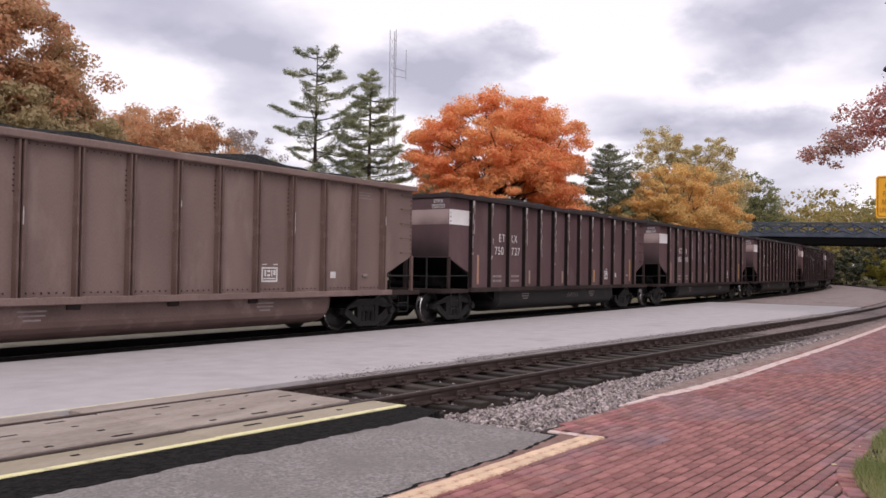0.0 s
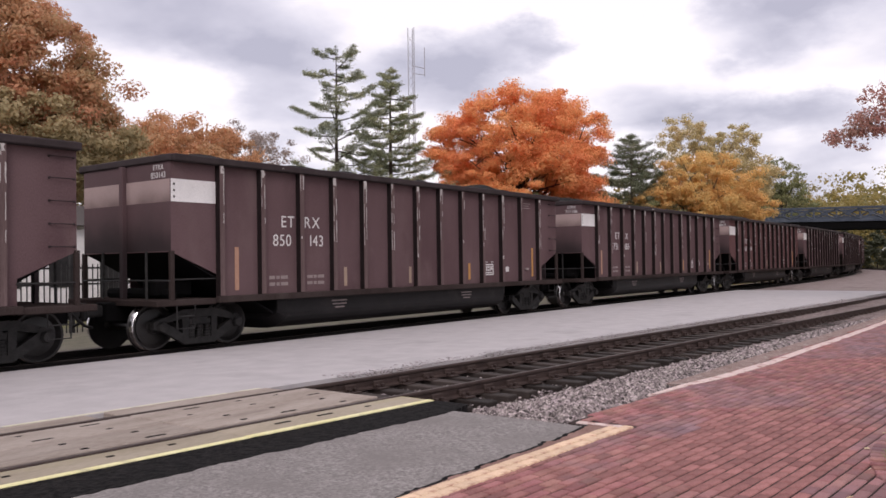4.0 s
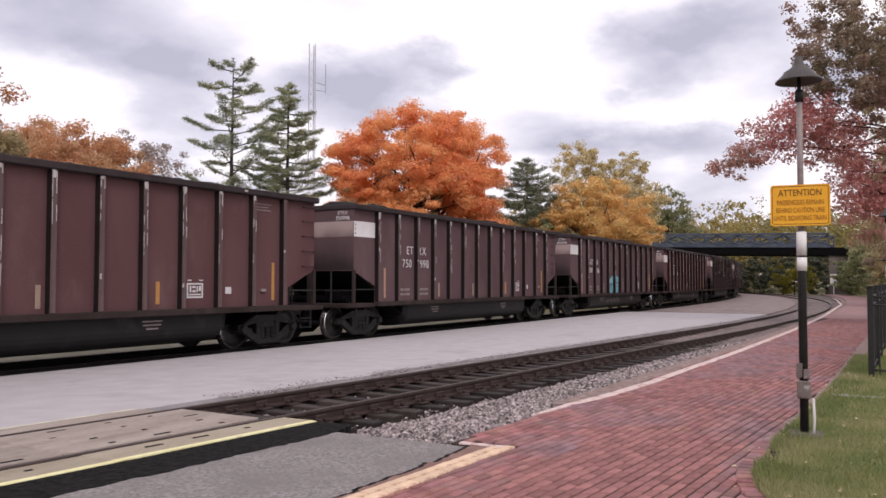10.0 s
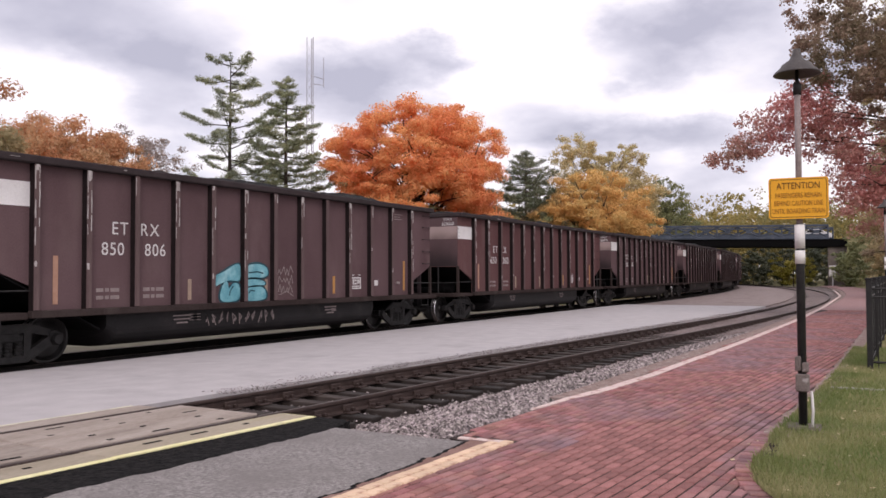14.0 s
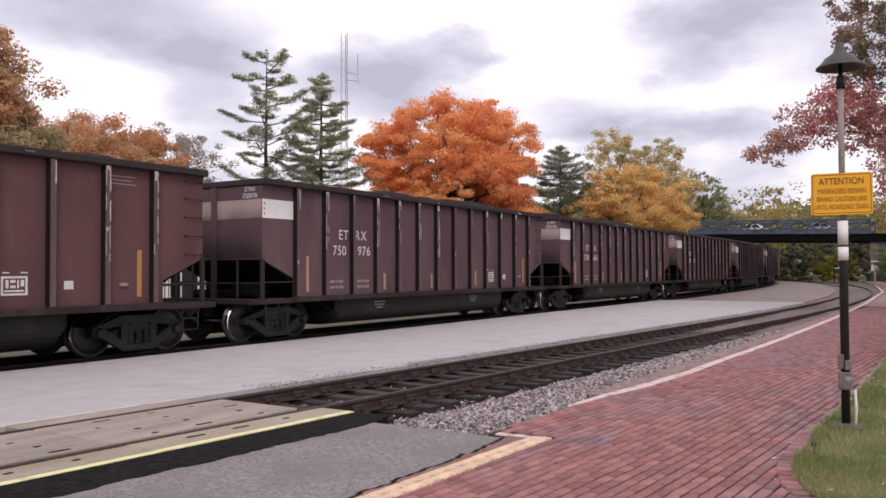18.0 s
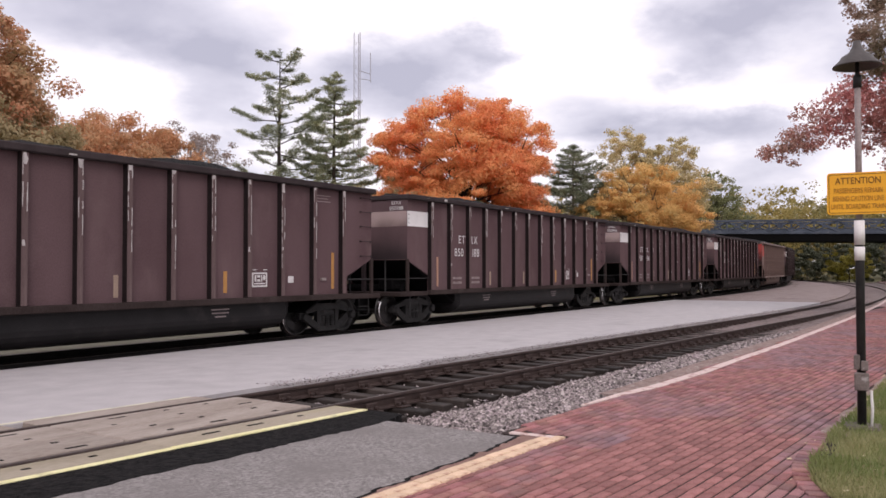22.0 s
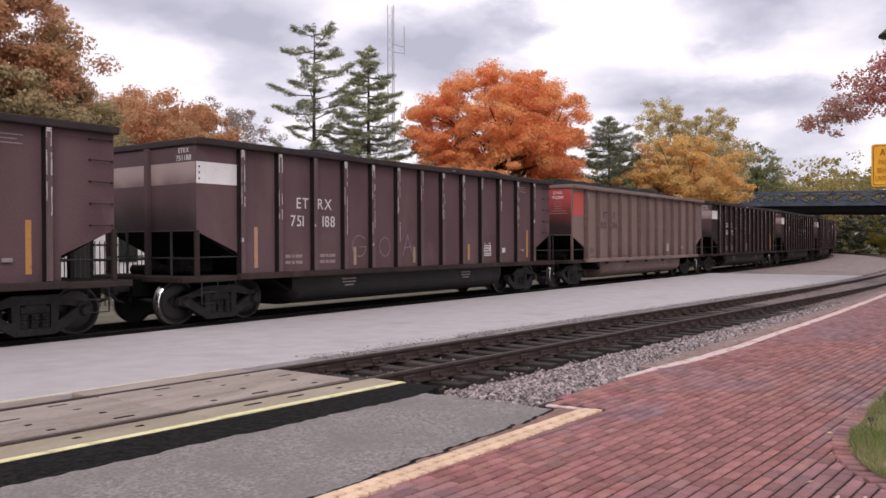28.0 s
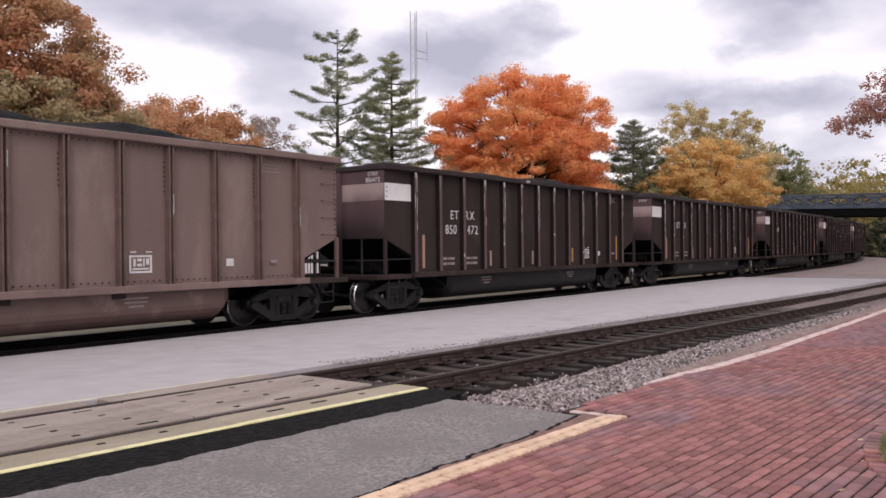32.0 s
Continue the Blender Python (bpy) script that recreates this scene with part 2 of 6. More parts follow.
M_BROWN = material("weathered brown paint", (0.088, 0.054, 0.058), (0.136, 0.088, 0.093), 0.7, 0.66, bump=0.08, stretch=(1, 1, 0.5), c3=(0.155, 0.108, 0.107), spot=0.9, spots=(0.54, 0.82), spec=0.0)
# Rib paint kept near black, which puts the flanks' shade into the colour.
M_RIBSIDE = material("shade-dark rib paint", (0.014, 0.0105, 0.011), (0.027, 0.020, 0.0205), 0.9, 0.8, bump=0.12, stretch=(1, 1, 0.35), spec=0.0)
M_DARK = material("sooty dark brown paint", (0.030, 0.022, 0.021), (0.052, 0.040, 0.038), 0.9, 0.62, bump=0.12, stretch=(1, 1, 0.35), c3=(0.08, 0.065, 0.06), spot=1.2, spots=(0.58, 0.8), spec=0.0)
M_REDDISH = material("worn red-brown paint", (0.096, 0.048, 0.049), (0.138, 0.075, 0.076), 0.7, 0.62, bump=0.08, stretch=(1, 1, 0.5), c3=(0.15, 0.098, 0.094), spot=0.9, spots=(0.56, 0.82), spec=0.0)
M_TAUPE = material("dusty taupe paint", (0.146, 0.098, 0.088), (0.212, 0.148, 0.133), 0.8, 0.55, bump=0.12, stretch=(1, 1, 0.35), c3=(0.27, 0.20, 0.178), spot=1.1, spots=(0.55, 0.8))
M_RIM = material("coal-stained rim", (0.028, 0.021, 0.022), (0.050, 0.038, 0.040), 3, 0.75, bump=0.2, spec=0.12)
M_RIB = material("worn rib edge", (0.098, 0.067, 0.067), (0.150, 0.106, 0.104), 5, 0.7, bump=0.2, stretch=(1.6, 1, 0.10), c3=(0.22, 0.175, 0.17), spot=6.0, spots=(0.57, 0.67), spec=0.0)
M_CHIP = material("bare chipped metal", (0.33, 0.30, 0.295), (0.48, 0.45, 0.44), 9, 0.6, bump=0.1, stretch=(1, 1, 0.3))
M_TUB = material("grimy dark hull", (0.008, 0.0075, 0.008), (0.020, 0.018, 0.019), 1.2, 0.55, bump=0.12, c3=(0.033, 0.029, 0.029), spot=1.5, spec=0.18)
M_TAUPETUB = material("dusty brown hull", (0.085, 0.054, 0.047), (0.15, 0.098, 0.086), 1.2, 0.5, bump=0.12, c3=(0.21, 0.145, 0.13), spot=1.5)
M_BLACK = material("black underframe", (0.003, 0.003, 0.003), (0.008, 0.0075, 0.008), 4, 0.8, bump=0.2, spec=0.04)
M_IRON = material("greasy cast iron", (0.012, 0.0115, 0.0115), (0.034, 0.032, 0.032), 8, 0.6, bump=0.3, spec=0.2)
M_WHEEL = material("oily dark wheel steel", (0.008, 0.007, 0.007), (0.022, 0.020, 0.020), 5, 0.34, bump=0.08, spec=0.4)
M_TREAD = material("polished wheel steel", (0.62, 0.60, 0.60), (0.72, 0.70, 0.70), 6, 0.24, 1.0, bump=0.03)
M_BAND = material("sooty white band", (0.60, 0.58, 0.58), (0.76, 0.74, 0.74), 1.5, 0.6, bump=0.05, c3=(0.34, 0.27, 0.27), spot=0.9, spots=(0.55, 0.8))
M_ENDBAND = darkened("browned white band, darker below", (0.33, 0.25, 0.24), (0.11, 0.075, 0.074), 2.55, 3.15, 0.35)
M_REDBAND = material("faded red band", (0.44, 0.075, 0.063), (0.50, 0.10, 0.085), 1.5, 0.65, bump=0.03)
M_REDEND = darkened("faded red end paint, darker below", (0.34, 0.062, 0.055), (0.035, 0.022, 0.023), 2.2, 3.35, 0.35)
M_WHITE = material("stencil white", (0.50, 0.48, 0.48), (0.66, 0.64, 0.63), 6, 0.6, bump=0.0)
M_ENDDARK = darkened("end paint darker below", (0.092, 0.058, 0.062), (0.036, 0.026, 0.028), 1.9, 2.8)
M_DIM = material("faded stencil grey", (0.20, 0.16, 0.16), (0.28, 0.23, 0.22), 6, 0.7, bump=0.0)
M_INK = material("stencil black", (0.020, 0.017, 0.017), (0.035, 0.03, 0.03), 6, 0.7, bump=0.0)
M_YELLOW = material("reflective amber strip", (0.37, 0.18, 0.055), (0.45, 0.23, 0.075), 6, 0.45, bump=0.0, c3=(0.22, 0.12, 0.06), spot=5)
M_PALE = material("sun-bleached reflective strip", (0.26, 0.19, 0.15), (0.34, 0.25, 0.19), 6, 0.5, bump=0.0)
M_PEACH = material("faded orange reflective strip", (0.33, 0.18, 0.12), (0.41, 0.24, 0.17), 6, 0.5, bump=0.0)
M_OUTLINE = material("dark teal spray outline", (0.012, 0.05, 0.07), (0.02, 0.08, 0.10), 4, 0.5, bump=0.0)
M_BLUE = material("light blue spray paint", (0.07, 0.25, 0.31), (0.19, 0.45, 0.51), 3.5, 0.5, bump=0.0, c3=(0.30, 0.52, 0.56), spot=2.5, spots=(0.52, 0.7))
M_COAL = material("coal", (0.004, 0.004, 0.004), (0.013, 0.012, 0.013), 9, 0.7, bump=0.9, bump_dist=0.06, spec=0.08)
M_RAIL = material("rust-brown rail", (0.032, 0.021, 0.019), (0.062, 0.042, 0.037), 6, 0.7, bump=0.2, spec=0.2)
M_DARKRAIL = material("near-black rail", (0.007, 0.006, 0.006), (0.018, 0.015, 0.014), 6, 0.7, bump=0.2, spec=0.12)
M_RAILTOP = material("dull brown rail head", (0.07, 0.054, 0.049), (0.12, 0.094, 0.087), 5, 0.55, 0.6, bump=0.03)
M_TIE = material("creosoted timber", (0.015, 0.012, 0.0105), (0.046, 0.035, 0.031), 5, 0.8, bump=0.5, stretch=(1, 0.15, 1), vary=0.35)
M_STONE = material("crushed limestone", (0.070, 0.055, 0.054), (0.38, 0.325, 0.32), 14, 0.9, bump=0.3, island=0.8, spec=0.15)
M_GRAVEL = material("ballast bed", (0.052, 0.041, 0.039), (0.225, 0.185, 0.176), 16, 0.95, bump=1.0, fine=60, c3=(0.12, 0.088, 0.078), spot=0.5, bump_dist=0.05)
M_PINKBED = material("dusty pinkish ballast", (0.12, 0.092, 0.087), (0.29, 0.232, 0.222), 10, 0.95, bump=1.0, fine=40, c3=(0.085, 0.06, 0.055), spot=0.8, spots=(0.5, 0.7), bump_dist=0.05)
# Stone made dark in colour to stand for the shadow between the sleepers.
M_SHADEBED = material("shade-dark ballast bed", (0.026, 0.020, 0.019), (0.125, 0.100, 0.095), 16, 0.95, bump=1.0, fine=60, c3=(0.05, 0.038, 0.035), spot=0.7, bump_dist=0.05, spec=0.1)
M_EDGEDIRT = material("brown dirt and grit", (0.165, 0.108, 0.093), (0.30, 0.222, 0.20), 6, 0.95, bump=0.9, fine=30, c3=(0.36, 0.315, 0.30), spot=9, spots=(0.56, 0.63), bump_dist=0.03)
M_DIRT = material("packed dirt and cinders", (0.19, 0.145, 0.138), (0.30, 0.245, 0.235), 2, 0.95, bump=0.6, fine=30, c3=(0.15, 0.11, 0.10), spot=0.35, bump_dist=0.03)
M_PLATFORM = material("pale worn asphalt", (0.375, 0.353, 0.360), (0.455, 0.428, 0.434), 2.2, 0.92, bump=0.3, fine=90, c3=(0.33, 0.31, 0.315), spot=0.7, spots=(0.55, 0.75))
M_ASPHALT = material("grey rough asphalt", (0.125, 0.113, 0.110), (0.335, 0.310, 0.302), 34, 0.95, bump=1.0, fine=120, c3=(0.19, 0.172, 0.167), spot=1.4, spots=(0.42, 0.72), bump_dist=0.012, spec=0.12)
M_TAR = material("fresh black asphalt", (0.004, 0.004, 0.0045), (0.026, 0.024, 0.024), 12, 0.95, bump=1.0, fine=40, bump_dist=0.04, spec=0.06)
M_PANEL = material("weathered crossing plank", (0.24, 0.195, 0.165), (0.36, 0.31, 0.275), 2.5, 0.9, bump=0.35, fine=45, stretch=(0.25, 1, 1), c3=(0.17, 0.135, 0.115), spot=1.2, vary=0.08)
M_STAINED = material("yellow-stained crossing plank", (0.25, 0.21, 0.155), (0.365, 0.315, 0.25), 2.5, 0.9, bump=0.35, fine=45, stretch=(0.25, 1, 1), c3=(0.30, 0.27, 0.15), spot=1.2, spots=(0.5, 0.7), vary=0.08)
M_LINE = material("worn yellow edge line", (0.64, 0.59, 0.29), (0.76, 0.72, 0.44), 5, 0.8, bump=0.1, c3=(0.42, 0.38, 0.25), spot=4)
M_OLDLINE = material("worn pale line", (0.50, 0.47, 0.36), (0.60, 0.57, 0.45), 5, 0.85, bump=0.1, c3=(0.38, 0.355, 0.33), spot=3, spots=(0.5, 0.62))
M_CAUTION = material("worn pink-white caution line", (0.56, 0.43, 0.40), (0.68, 0.56, 0.53), 5, 0.85, bump=0.1, c3=(0.36, 0.20, 0.17), spot=5, spots=(0.52, 0.62))
M_TSTRIPE = material("worn orange-yellow paint on brick", (0.60, 0.42, 0.29), (0.72, 0.54, 0.39), 4, 0.85, bump=0.15, c3=(0.42, 0.23, 0.17), spot=7, spots=(0.53, 0.66), vary=0.12)
M_BRICK = material("red paving brick", (0.205, 0.088, 0.082), (0.34, 0.160, 0.150), 5, 0.88, bump=0.35, fine=70, vary=0.24, spec=0.2)
M_BRICKS = material("red paving bricks", (0.205, 0.088, 0.082), (0.34, 0.160, 0.150), 5, 0.88, bump=0.35, fine=70, island=0.24, c3=(0.225, 0.142, 0.155), spot=0.55, spots=(0.46, 0.64), spec=0.2)
M_EDGEBRICK = material("dirt-covered brick edge", (0.17, 0.095, 0.078), (0.27, 0.165, 0.14), 5, 0.92, bump=0.6, fine=45)
M_VERGE = material("pale gravelly grass", (0.085, 0.082, 0.055), (0.165, 0.150, 0.115), 2, 0.95, bump=0.8, fine=30, c3=(0.13, 0.115, 0.095), spot=0.5, bump_dist=0.04)
M_SAND = material("dark joint sand", (0.014, 0.009, 0.008), (0.045, 0.029, 0.026), 8, 0.95, bump=0.4)
M_GRASSBED = material("short turf", (0.115, 0.125, 0.045), (0.24, 0.215, 0.095), 2, 0.95, bump=0.9, fine=60, c3=(0.30, 0.235, 0.14), spot=0.9, spots=(0.5, 0.68), bump_dist=0.04)
M_FIELD = material("rough ground with dry grass", (0.07, 0.075, 0.03), (0.16, 0.14, 0.07), 1, 0.95, bump=0.6, c3=(0.14, 0.11, 0.075), spot=0.3, bump_dist=0.05)
M_BLADES = leafy("grass blades", (0.125, 0.185, 0.050), (0.205, 0.235, 0.082), (0.42, 0.37, 0.20), 0.8, 0.4)
M_BARK = material("grey-brown bark", (0.035, 0.027, 0.022), (0.085, 0.068, 0.058), 6, 0.95, bump=0.8, stretch=(1, 1, 0.25), bump_dist=0.03)
M_POSTBLK = material("black lamp post paint", (0.012, 0.012, 0.013), (0.03, 0.028, 0.028), 8, 0.5, bump=0.1)
M_POSTGREY = material("bare greyed pole", (0.20, 0.155, 0.15), (0.33, 0.28, 0.27), 4, 0.6, 0.2, bump=0.1, c3=(0.12, 0.08, 0.075), spot=3)
M_SLEEVE = material("white post sleeve", (0.60, 0.58, 0.57), (0.72, 0.70, 0.69), 4, 0.6, bump=0.1)
M_SHADE = material("dark enamel shade", (0.060, 0.053, 0.052), (0.10, 0.09, 0.088), 5, 0.5, 0.2, bump=0.1)
M_SIGN = material("amber sign face", (0.72, 0.34, 0.022), (0.80, 0.40, 0.03), 2, 0.45, bump=0.0)
M_BOX = material("weathered junction box", (0.10, 0.078, 0.072), (0.20, 0.165, 0.155), 9, 0.7, bump=0.2, c3=(0.34, 0.31, 0.30), spot=6, spots=(0.55, 0.62))
M_SIGNFINE = material("worn brown sign print", (0.31, 0.135, 0.016), (0.37, 0.165, 0.02), 6, 0.6, bump=0.0)
M_SIDING = material("white weathered siding", (0.62, 0.60, 0.60), (0.74, 0.72, 0.72), 3, 0.8, bump=0.1, c3=(0.5, 0.47, 0.46), spot=1.0)
M_SIGNINK = material("dark brown sign print", (0.12, 0.055, 0.012), (0.16, 0.075, 0.018), 6, 0.6, bump=0.0)
M_CONC = material("weathered concrete", (0.26, 0.235, 0.225), (0.40, 0.37, 0.35), 1.5, 0.92, bump=0.5, c3=(0.18, 0.155, 0.145), spot=0.6)
M_OLDCONC = material("grimy old concrete", (0.085, 0.070, 0.060), (0.19, 0.16, 0.14), 1.2, 0.92, bump=0.5, c3=(0.06, 0.05, 0.04), spot=0.5)
M_FARBRICK = material("dusty worn brick paving", (0.25, 0.145, 0.142), (0.34, 0.21, 0.205), 2, 0.9, bump=0.3, fine=12, c3=(0.26, 0.18, 0.17), spot=0.3)
M_BRIDGE = material("blue-grey girder paint", (0.040, 0.050, 0.070), (0.085, 0.10, 0.13), 0.8, 0.6, bump=0.2, c3=(0.15, 0.16, 0.18), spot=1.5, spots=(0.58, 0.72))
M_MAST = material("galvanised mast", (0.34, 0.33, 0.37), (0.44, 0.43, 0.47), 0.2, 0.6, 0.3, bump=0.0)
M_WOODY = material("dry twigs", (0.16, 0.135, 0.13), (0.25, 0.215, 0.205), 4, 0.95, bump=0.3)
L_ORANGE = leafy("bright orange maple leaves", (0.80, 0.30, 0.13), (0.86, 0.39, 0.16), (0.84, 0.49, 0.21))
L_RUST = leafy("rust and olive oak leaves", (0.64, 0.26, 0.16), (0.58, 0.33, 0.18), (0.44, 0.34, 0.18), 0.28)
L_BRICKRED = leafy("russet shrub leaves", (0.66, 0.31, 0.17), (0.63, 0.36, 0.19), (0.52, 0.37, 0.22))
L_CRIMSON = leafy("dull crimson and brown leaves", (0.66, 0.25, 0.26), (0.58, 0.28, 0.25), (0.40, 0.28, 0.21), 0.25, 0.5)
L_OLIVE = leafy("olive-brown leaves", (0.52, 0.39, 0.22), (0.44, 0.36, 0.20), (0.34, 0.29, 0.16), 0.3)
L_GOLD = leafy("golden orange leaves", (0.76, 0.44, 0.17), (0.76, 0.50, 0.19), (0.66, 0.48, 0.20))
L_TAN = leafy("tan and yellow-green leaves", (0.68, 0.54, 0.30), (0.61, 0.50, 0.27), (0.46, 0.42, 0.23))
L_GREEN = leafy("grey-green leaves", (0.17, 0.19, 0.095), (0.23, 0.24, 0.11), (0.34, 0.31, 0.14))
L_GREYRED = leafy("brownish red and grey leaves", (0.40, 0.25, 0.21), (0.34, 0.25, 0.18), (0.25, 0.22, 0.13), 0.3, 0.5)
L_WOODS = leafy("mixed autumn woods leaves", (0.17, 0.17, 0.075), (0.34, 0.28, 0.10), (0.46, 0.35, 0.12), 0.12)
L_YBUSH = leafy("yellow-green bush leaves", (0.40, 0.36, 0.06), (0.52, 0.44, 0.09), (0.20, 0.19, 0.05), 0.5)
L_PINE = leafy("pine needles", (0.16, 0.18, 0.135), (0.26, 0.285, 0.19), (0.46, 0.46, 0.26), 0.35, 0.4)
L_FIR = leafy("spruce needles", (0.21, 0.24, 0.165), (0.29, 0.315, 0.19), (0.40, 0.40, 0.22), 0.5, 0.4)
L_DARKFIR = leafy("dark spruce needles", (0.085, 0.10, 0.06), (0.14, 0.155, 0.09), (0.24, 0.235, 0.13), 0.5, 0.3)
# Leaf colour lowered to stand for the shadow under the bridge.
L_SHADEGREEN = leafy("shade-dark green leaves", (0.030, 0.037, 0.018), (0.050, 0.058, 0.025), (0.10, 0.09, 0.04), 0.3, 0.15)
L_GREYTWIG = leafy("grey-brown thin leaves", (0.40, 0.32, 0.29), (0.34, 0.28, 0.255), (0.44, 0.31, 0.24), 0.5)
L_FALLEN = leafy("fallen leaves", (0.40, 0.24, 0.11), (0.52, 0.41, 0.25), (0.60, 0.52, 0.36), 3, 0.1)

# ---------- mesh helpers ----------


class Mesh:
    """Gathers vertices and faces."""

    def __init__(self):
        self.v, self.f = [], []

    def add(self, v, f):
        n = len(self.v)
        self.v.extend(v)
        self.f.extend([tuple(i + n for i in q) for q in f])
        return self

    def box(self, x0, x1, y0, y1, z0, z1, c=0.0):
        """A box, its edges chamfered by c."""
        if not c:
            v = [(x, y, z) for x in (x0, x1) for y in (y0, y1) for z in (z0, z1)]
            return self.add(v, [(0, 1, 3, 2), (4, 6, 7, 5), (0, 4, 5, 1), (2, 3, 7, 6), (0, 2, 6, 4), (1, 5, 7, 3)])
        c = min(c, (x1 - x0) * 0.45, (y1 - y0) * 0.45, (z1 - z0) * 0.45)
        bm = bmesh.new()
        bmesh.ops.create_cube(bm, size=1.0)
        for p in bm.verts:
            p.co = ((x0 + x1) / 2 + p.co.x * (x1 - x0), (y0 + y1) / 2 + p.co.y * (y1 - y0), (z0 + z1) / 2 + p.co.z * (z1 - z0))
        bmesh.ops.bevel(bm, geom=bm.edges[:], offset=c, segments=1, affect="EDGES")
        bm.verts.index_update()
        self.add([tuple(p.co) for p in bm.verts], [tuple(p.index for p in q.verts) for q in bm.faces])
        bm.free()
        return self

    def prism(self, outline, a, b, axis="y"):
        """A closed outline drawn out along an axis from a to b: x-z outlines along y, y-z outlines along x, x-y outlines along z."""
        put = {"y": lambda p, k: (p[0], k, p[1]), "x": lambda p, k: (k, p[0], p[1]), "z": lambda p, k: (p[0], p[1], k)}[axis]
        n = len(outline)
        v = [put(p, a) for p in outline] + [put(p, b) for p in outline]
        f = [(i, (i + 1) % n, n + (i + 1) % n, n + i) for i in range(n)]
        return self.add(v, f + [tuple(range(n))[::-1], tuple(range(n, 2 * n))])

    def tube(self, pts, radii, n=8, caps=True):
        """A round bar through the points, of a radius at each."""
        pts = [Vector(p) for p in pts]
        if isinstance(radii, (int, float)):
            radii = [radii] * len(pts)
        v, f = [], []
        for i, p in enumerate(pts):
            d = (pts[min(i + 1, len(pts) - 1)] - pts[max(i - 1, 0)]).normalized()
            s = d.cross(Vector((0, 0, 1)) if abs(d.z) < 0.95 else Vector((1, 0, 0))).normalized()
            u = s.cross(d)
            for k in range(n):
                a = 2 * pi * k / n
                v.append(tuple(p + (cos(a) * s + sin(a) * u) * float(radii[i])))
        for i in range(len(pts) - 1):
            for k in range(n):
                f.append((i * n + k, i * n + (k + 1) % n, (i + 1) * n + (k + 1) % n, (i + 1) * n + k))
        if caps:
            f += [tuple(range(n))[::-1], tuple(range((len(pts) - 1) * n, len(pts) * n))]
        return self.add(v, f)

    def lathe(self, outline, n=24, centre=(0, 0, 0), axis="z"):
        """Turns (radius, height) pairs about an axis."""
        v, f = [], []
        for r, h in outline:
            for k in range(n):
                a = 2 * pi * k / n
                x, y = r * cos(a), r * sin(a)
                q = (x, y, h) if axis == "z" else (x, h, y)
                v.append(tuple(q[i] + centre[i] for i in range(3)))
        for i in range(len(outline) - 1):
            for k in range(n):
                f.append((i * n + k, i * n + (k + 1) % n, (i + 1) * n + (k + 1) % n, (i + 1) * n + k))
        return self.add(v, f + [tuple(range(n))[::-1], tuple(range((len(outline) - 1) * n, len(outline) * n))])

    def data(self, name, mat, smooth=False):
        me = bpy.data.meshes.new(name)
        me.from_pydata(self.v, [], self.f)
        bm = bmesh.new()
        bm.from_mesh(me)
        bmesh.ops.recalc_face_normals(bm, faces=bm.faces[:])
        bm.to_mesh(me)
        bm.free()
        me.materials.append(mat)
        if smooth:
            me.shade_smooth()
        return me


def part(name, m, mat, parent=None, label="", smooth=False):
    """Links a gathered mesh (or ready mesh data) as one object under a thing or part."""
    me = m if isinstance(m, bpy.types.Mesh) else m.data(name, mat, smooth)
    ob = new(name, me)
    if parent:
        ob.parent = parent
    if label:
        ob["label"] = label
    return ob


def quads(name, v, mat):
    """Mesh data from an array of quads, n x 4 x 3."""
    n = len(v)
    me = bpy.data.meshes.new(name)
    me.vertices.add(n * 4)
    me.vertices.foreach_set("co", np.ascontiguousarray(v, dtype=np.float32).ravel())
    me.loops.add(n * 4)
    me.loops.foreach_set("vertex_index", np.arange(n * 4, dtype=np.int32))
    me.polygons.add(n)
    me.polygons.foreach_set("loop_start", np.arange(0, n * 4, 4, dtype=np.int32))
    me.update(calc_edges=True)
    me.materials.append(mat)
    return me


def lettering(text, size, mat, name="lettering", squeeze=1.0):
    """Flat letters facing -y, centred, as mesh data."""
    cu = bpy.data.curves.new(name, "FONT")
    cu.body, cu.size, cu.align_x, cu.align_y, cu.extrude = text, size, "CENTER", "CENTER", 0.002
    ob = bpy.data.objects.new(name, cu)
    scene.collection.objects.link(ob)
    bpy.context.view_layer.update()
    me = bpy.data.meshes.new_from_object(ob.evaluated_get(bpy.context.evaluated_depsgraph_get()))
    bpy.data.objects.remove(ob)
    me.transform(Matrix.Diagonal((squeeze, 1, 1, 1)))
    me.transform(Matrix.Rotation(pi / 2, 4, "X"))
    me.materials.clear()
    me.materials.append(mat)
    me.name = name
    return me


# ---------- where the two tracks run ----------


def near_rail(x):
    """The far rail of the near track."""
    return 8.70 - 0.0785 * x + (max(x - 29, 0) ** 2) / 430


def train_line(x):
    """The middle of the train's track."""
    return 14.85 + 9.2e-6 * min(max(x - 25, 0), 90) ** 3 + 0.2236 * max(x - 115, 0)


def slope_of(f, x):
    return (f(x + 0.05) - f(x - 0.05)) / 0.1


ARC_X = np.arange(-260, 240, 0.5)
ARC_S = np.concatenate([[0], np.cumsum([hypot(0.5, train_line(x + 0.5) - train_line(x)) for x in ARC_X[:-1]])]) - 260


def along_train(s):
    """The point of the train's track at the running length s, which is x on the straight."""
    x = float(np.interp(s, ARC_S, ARC_X))
    return x, train_line(x)


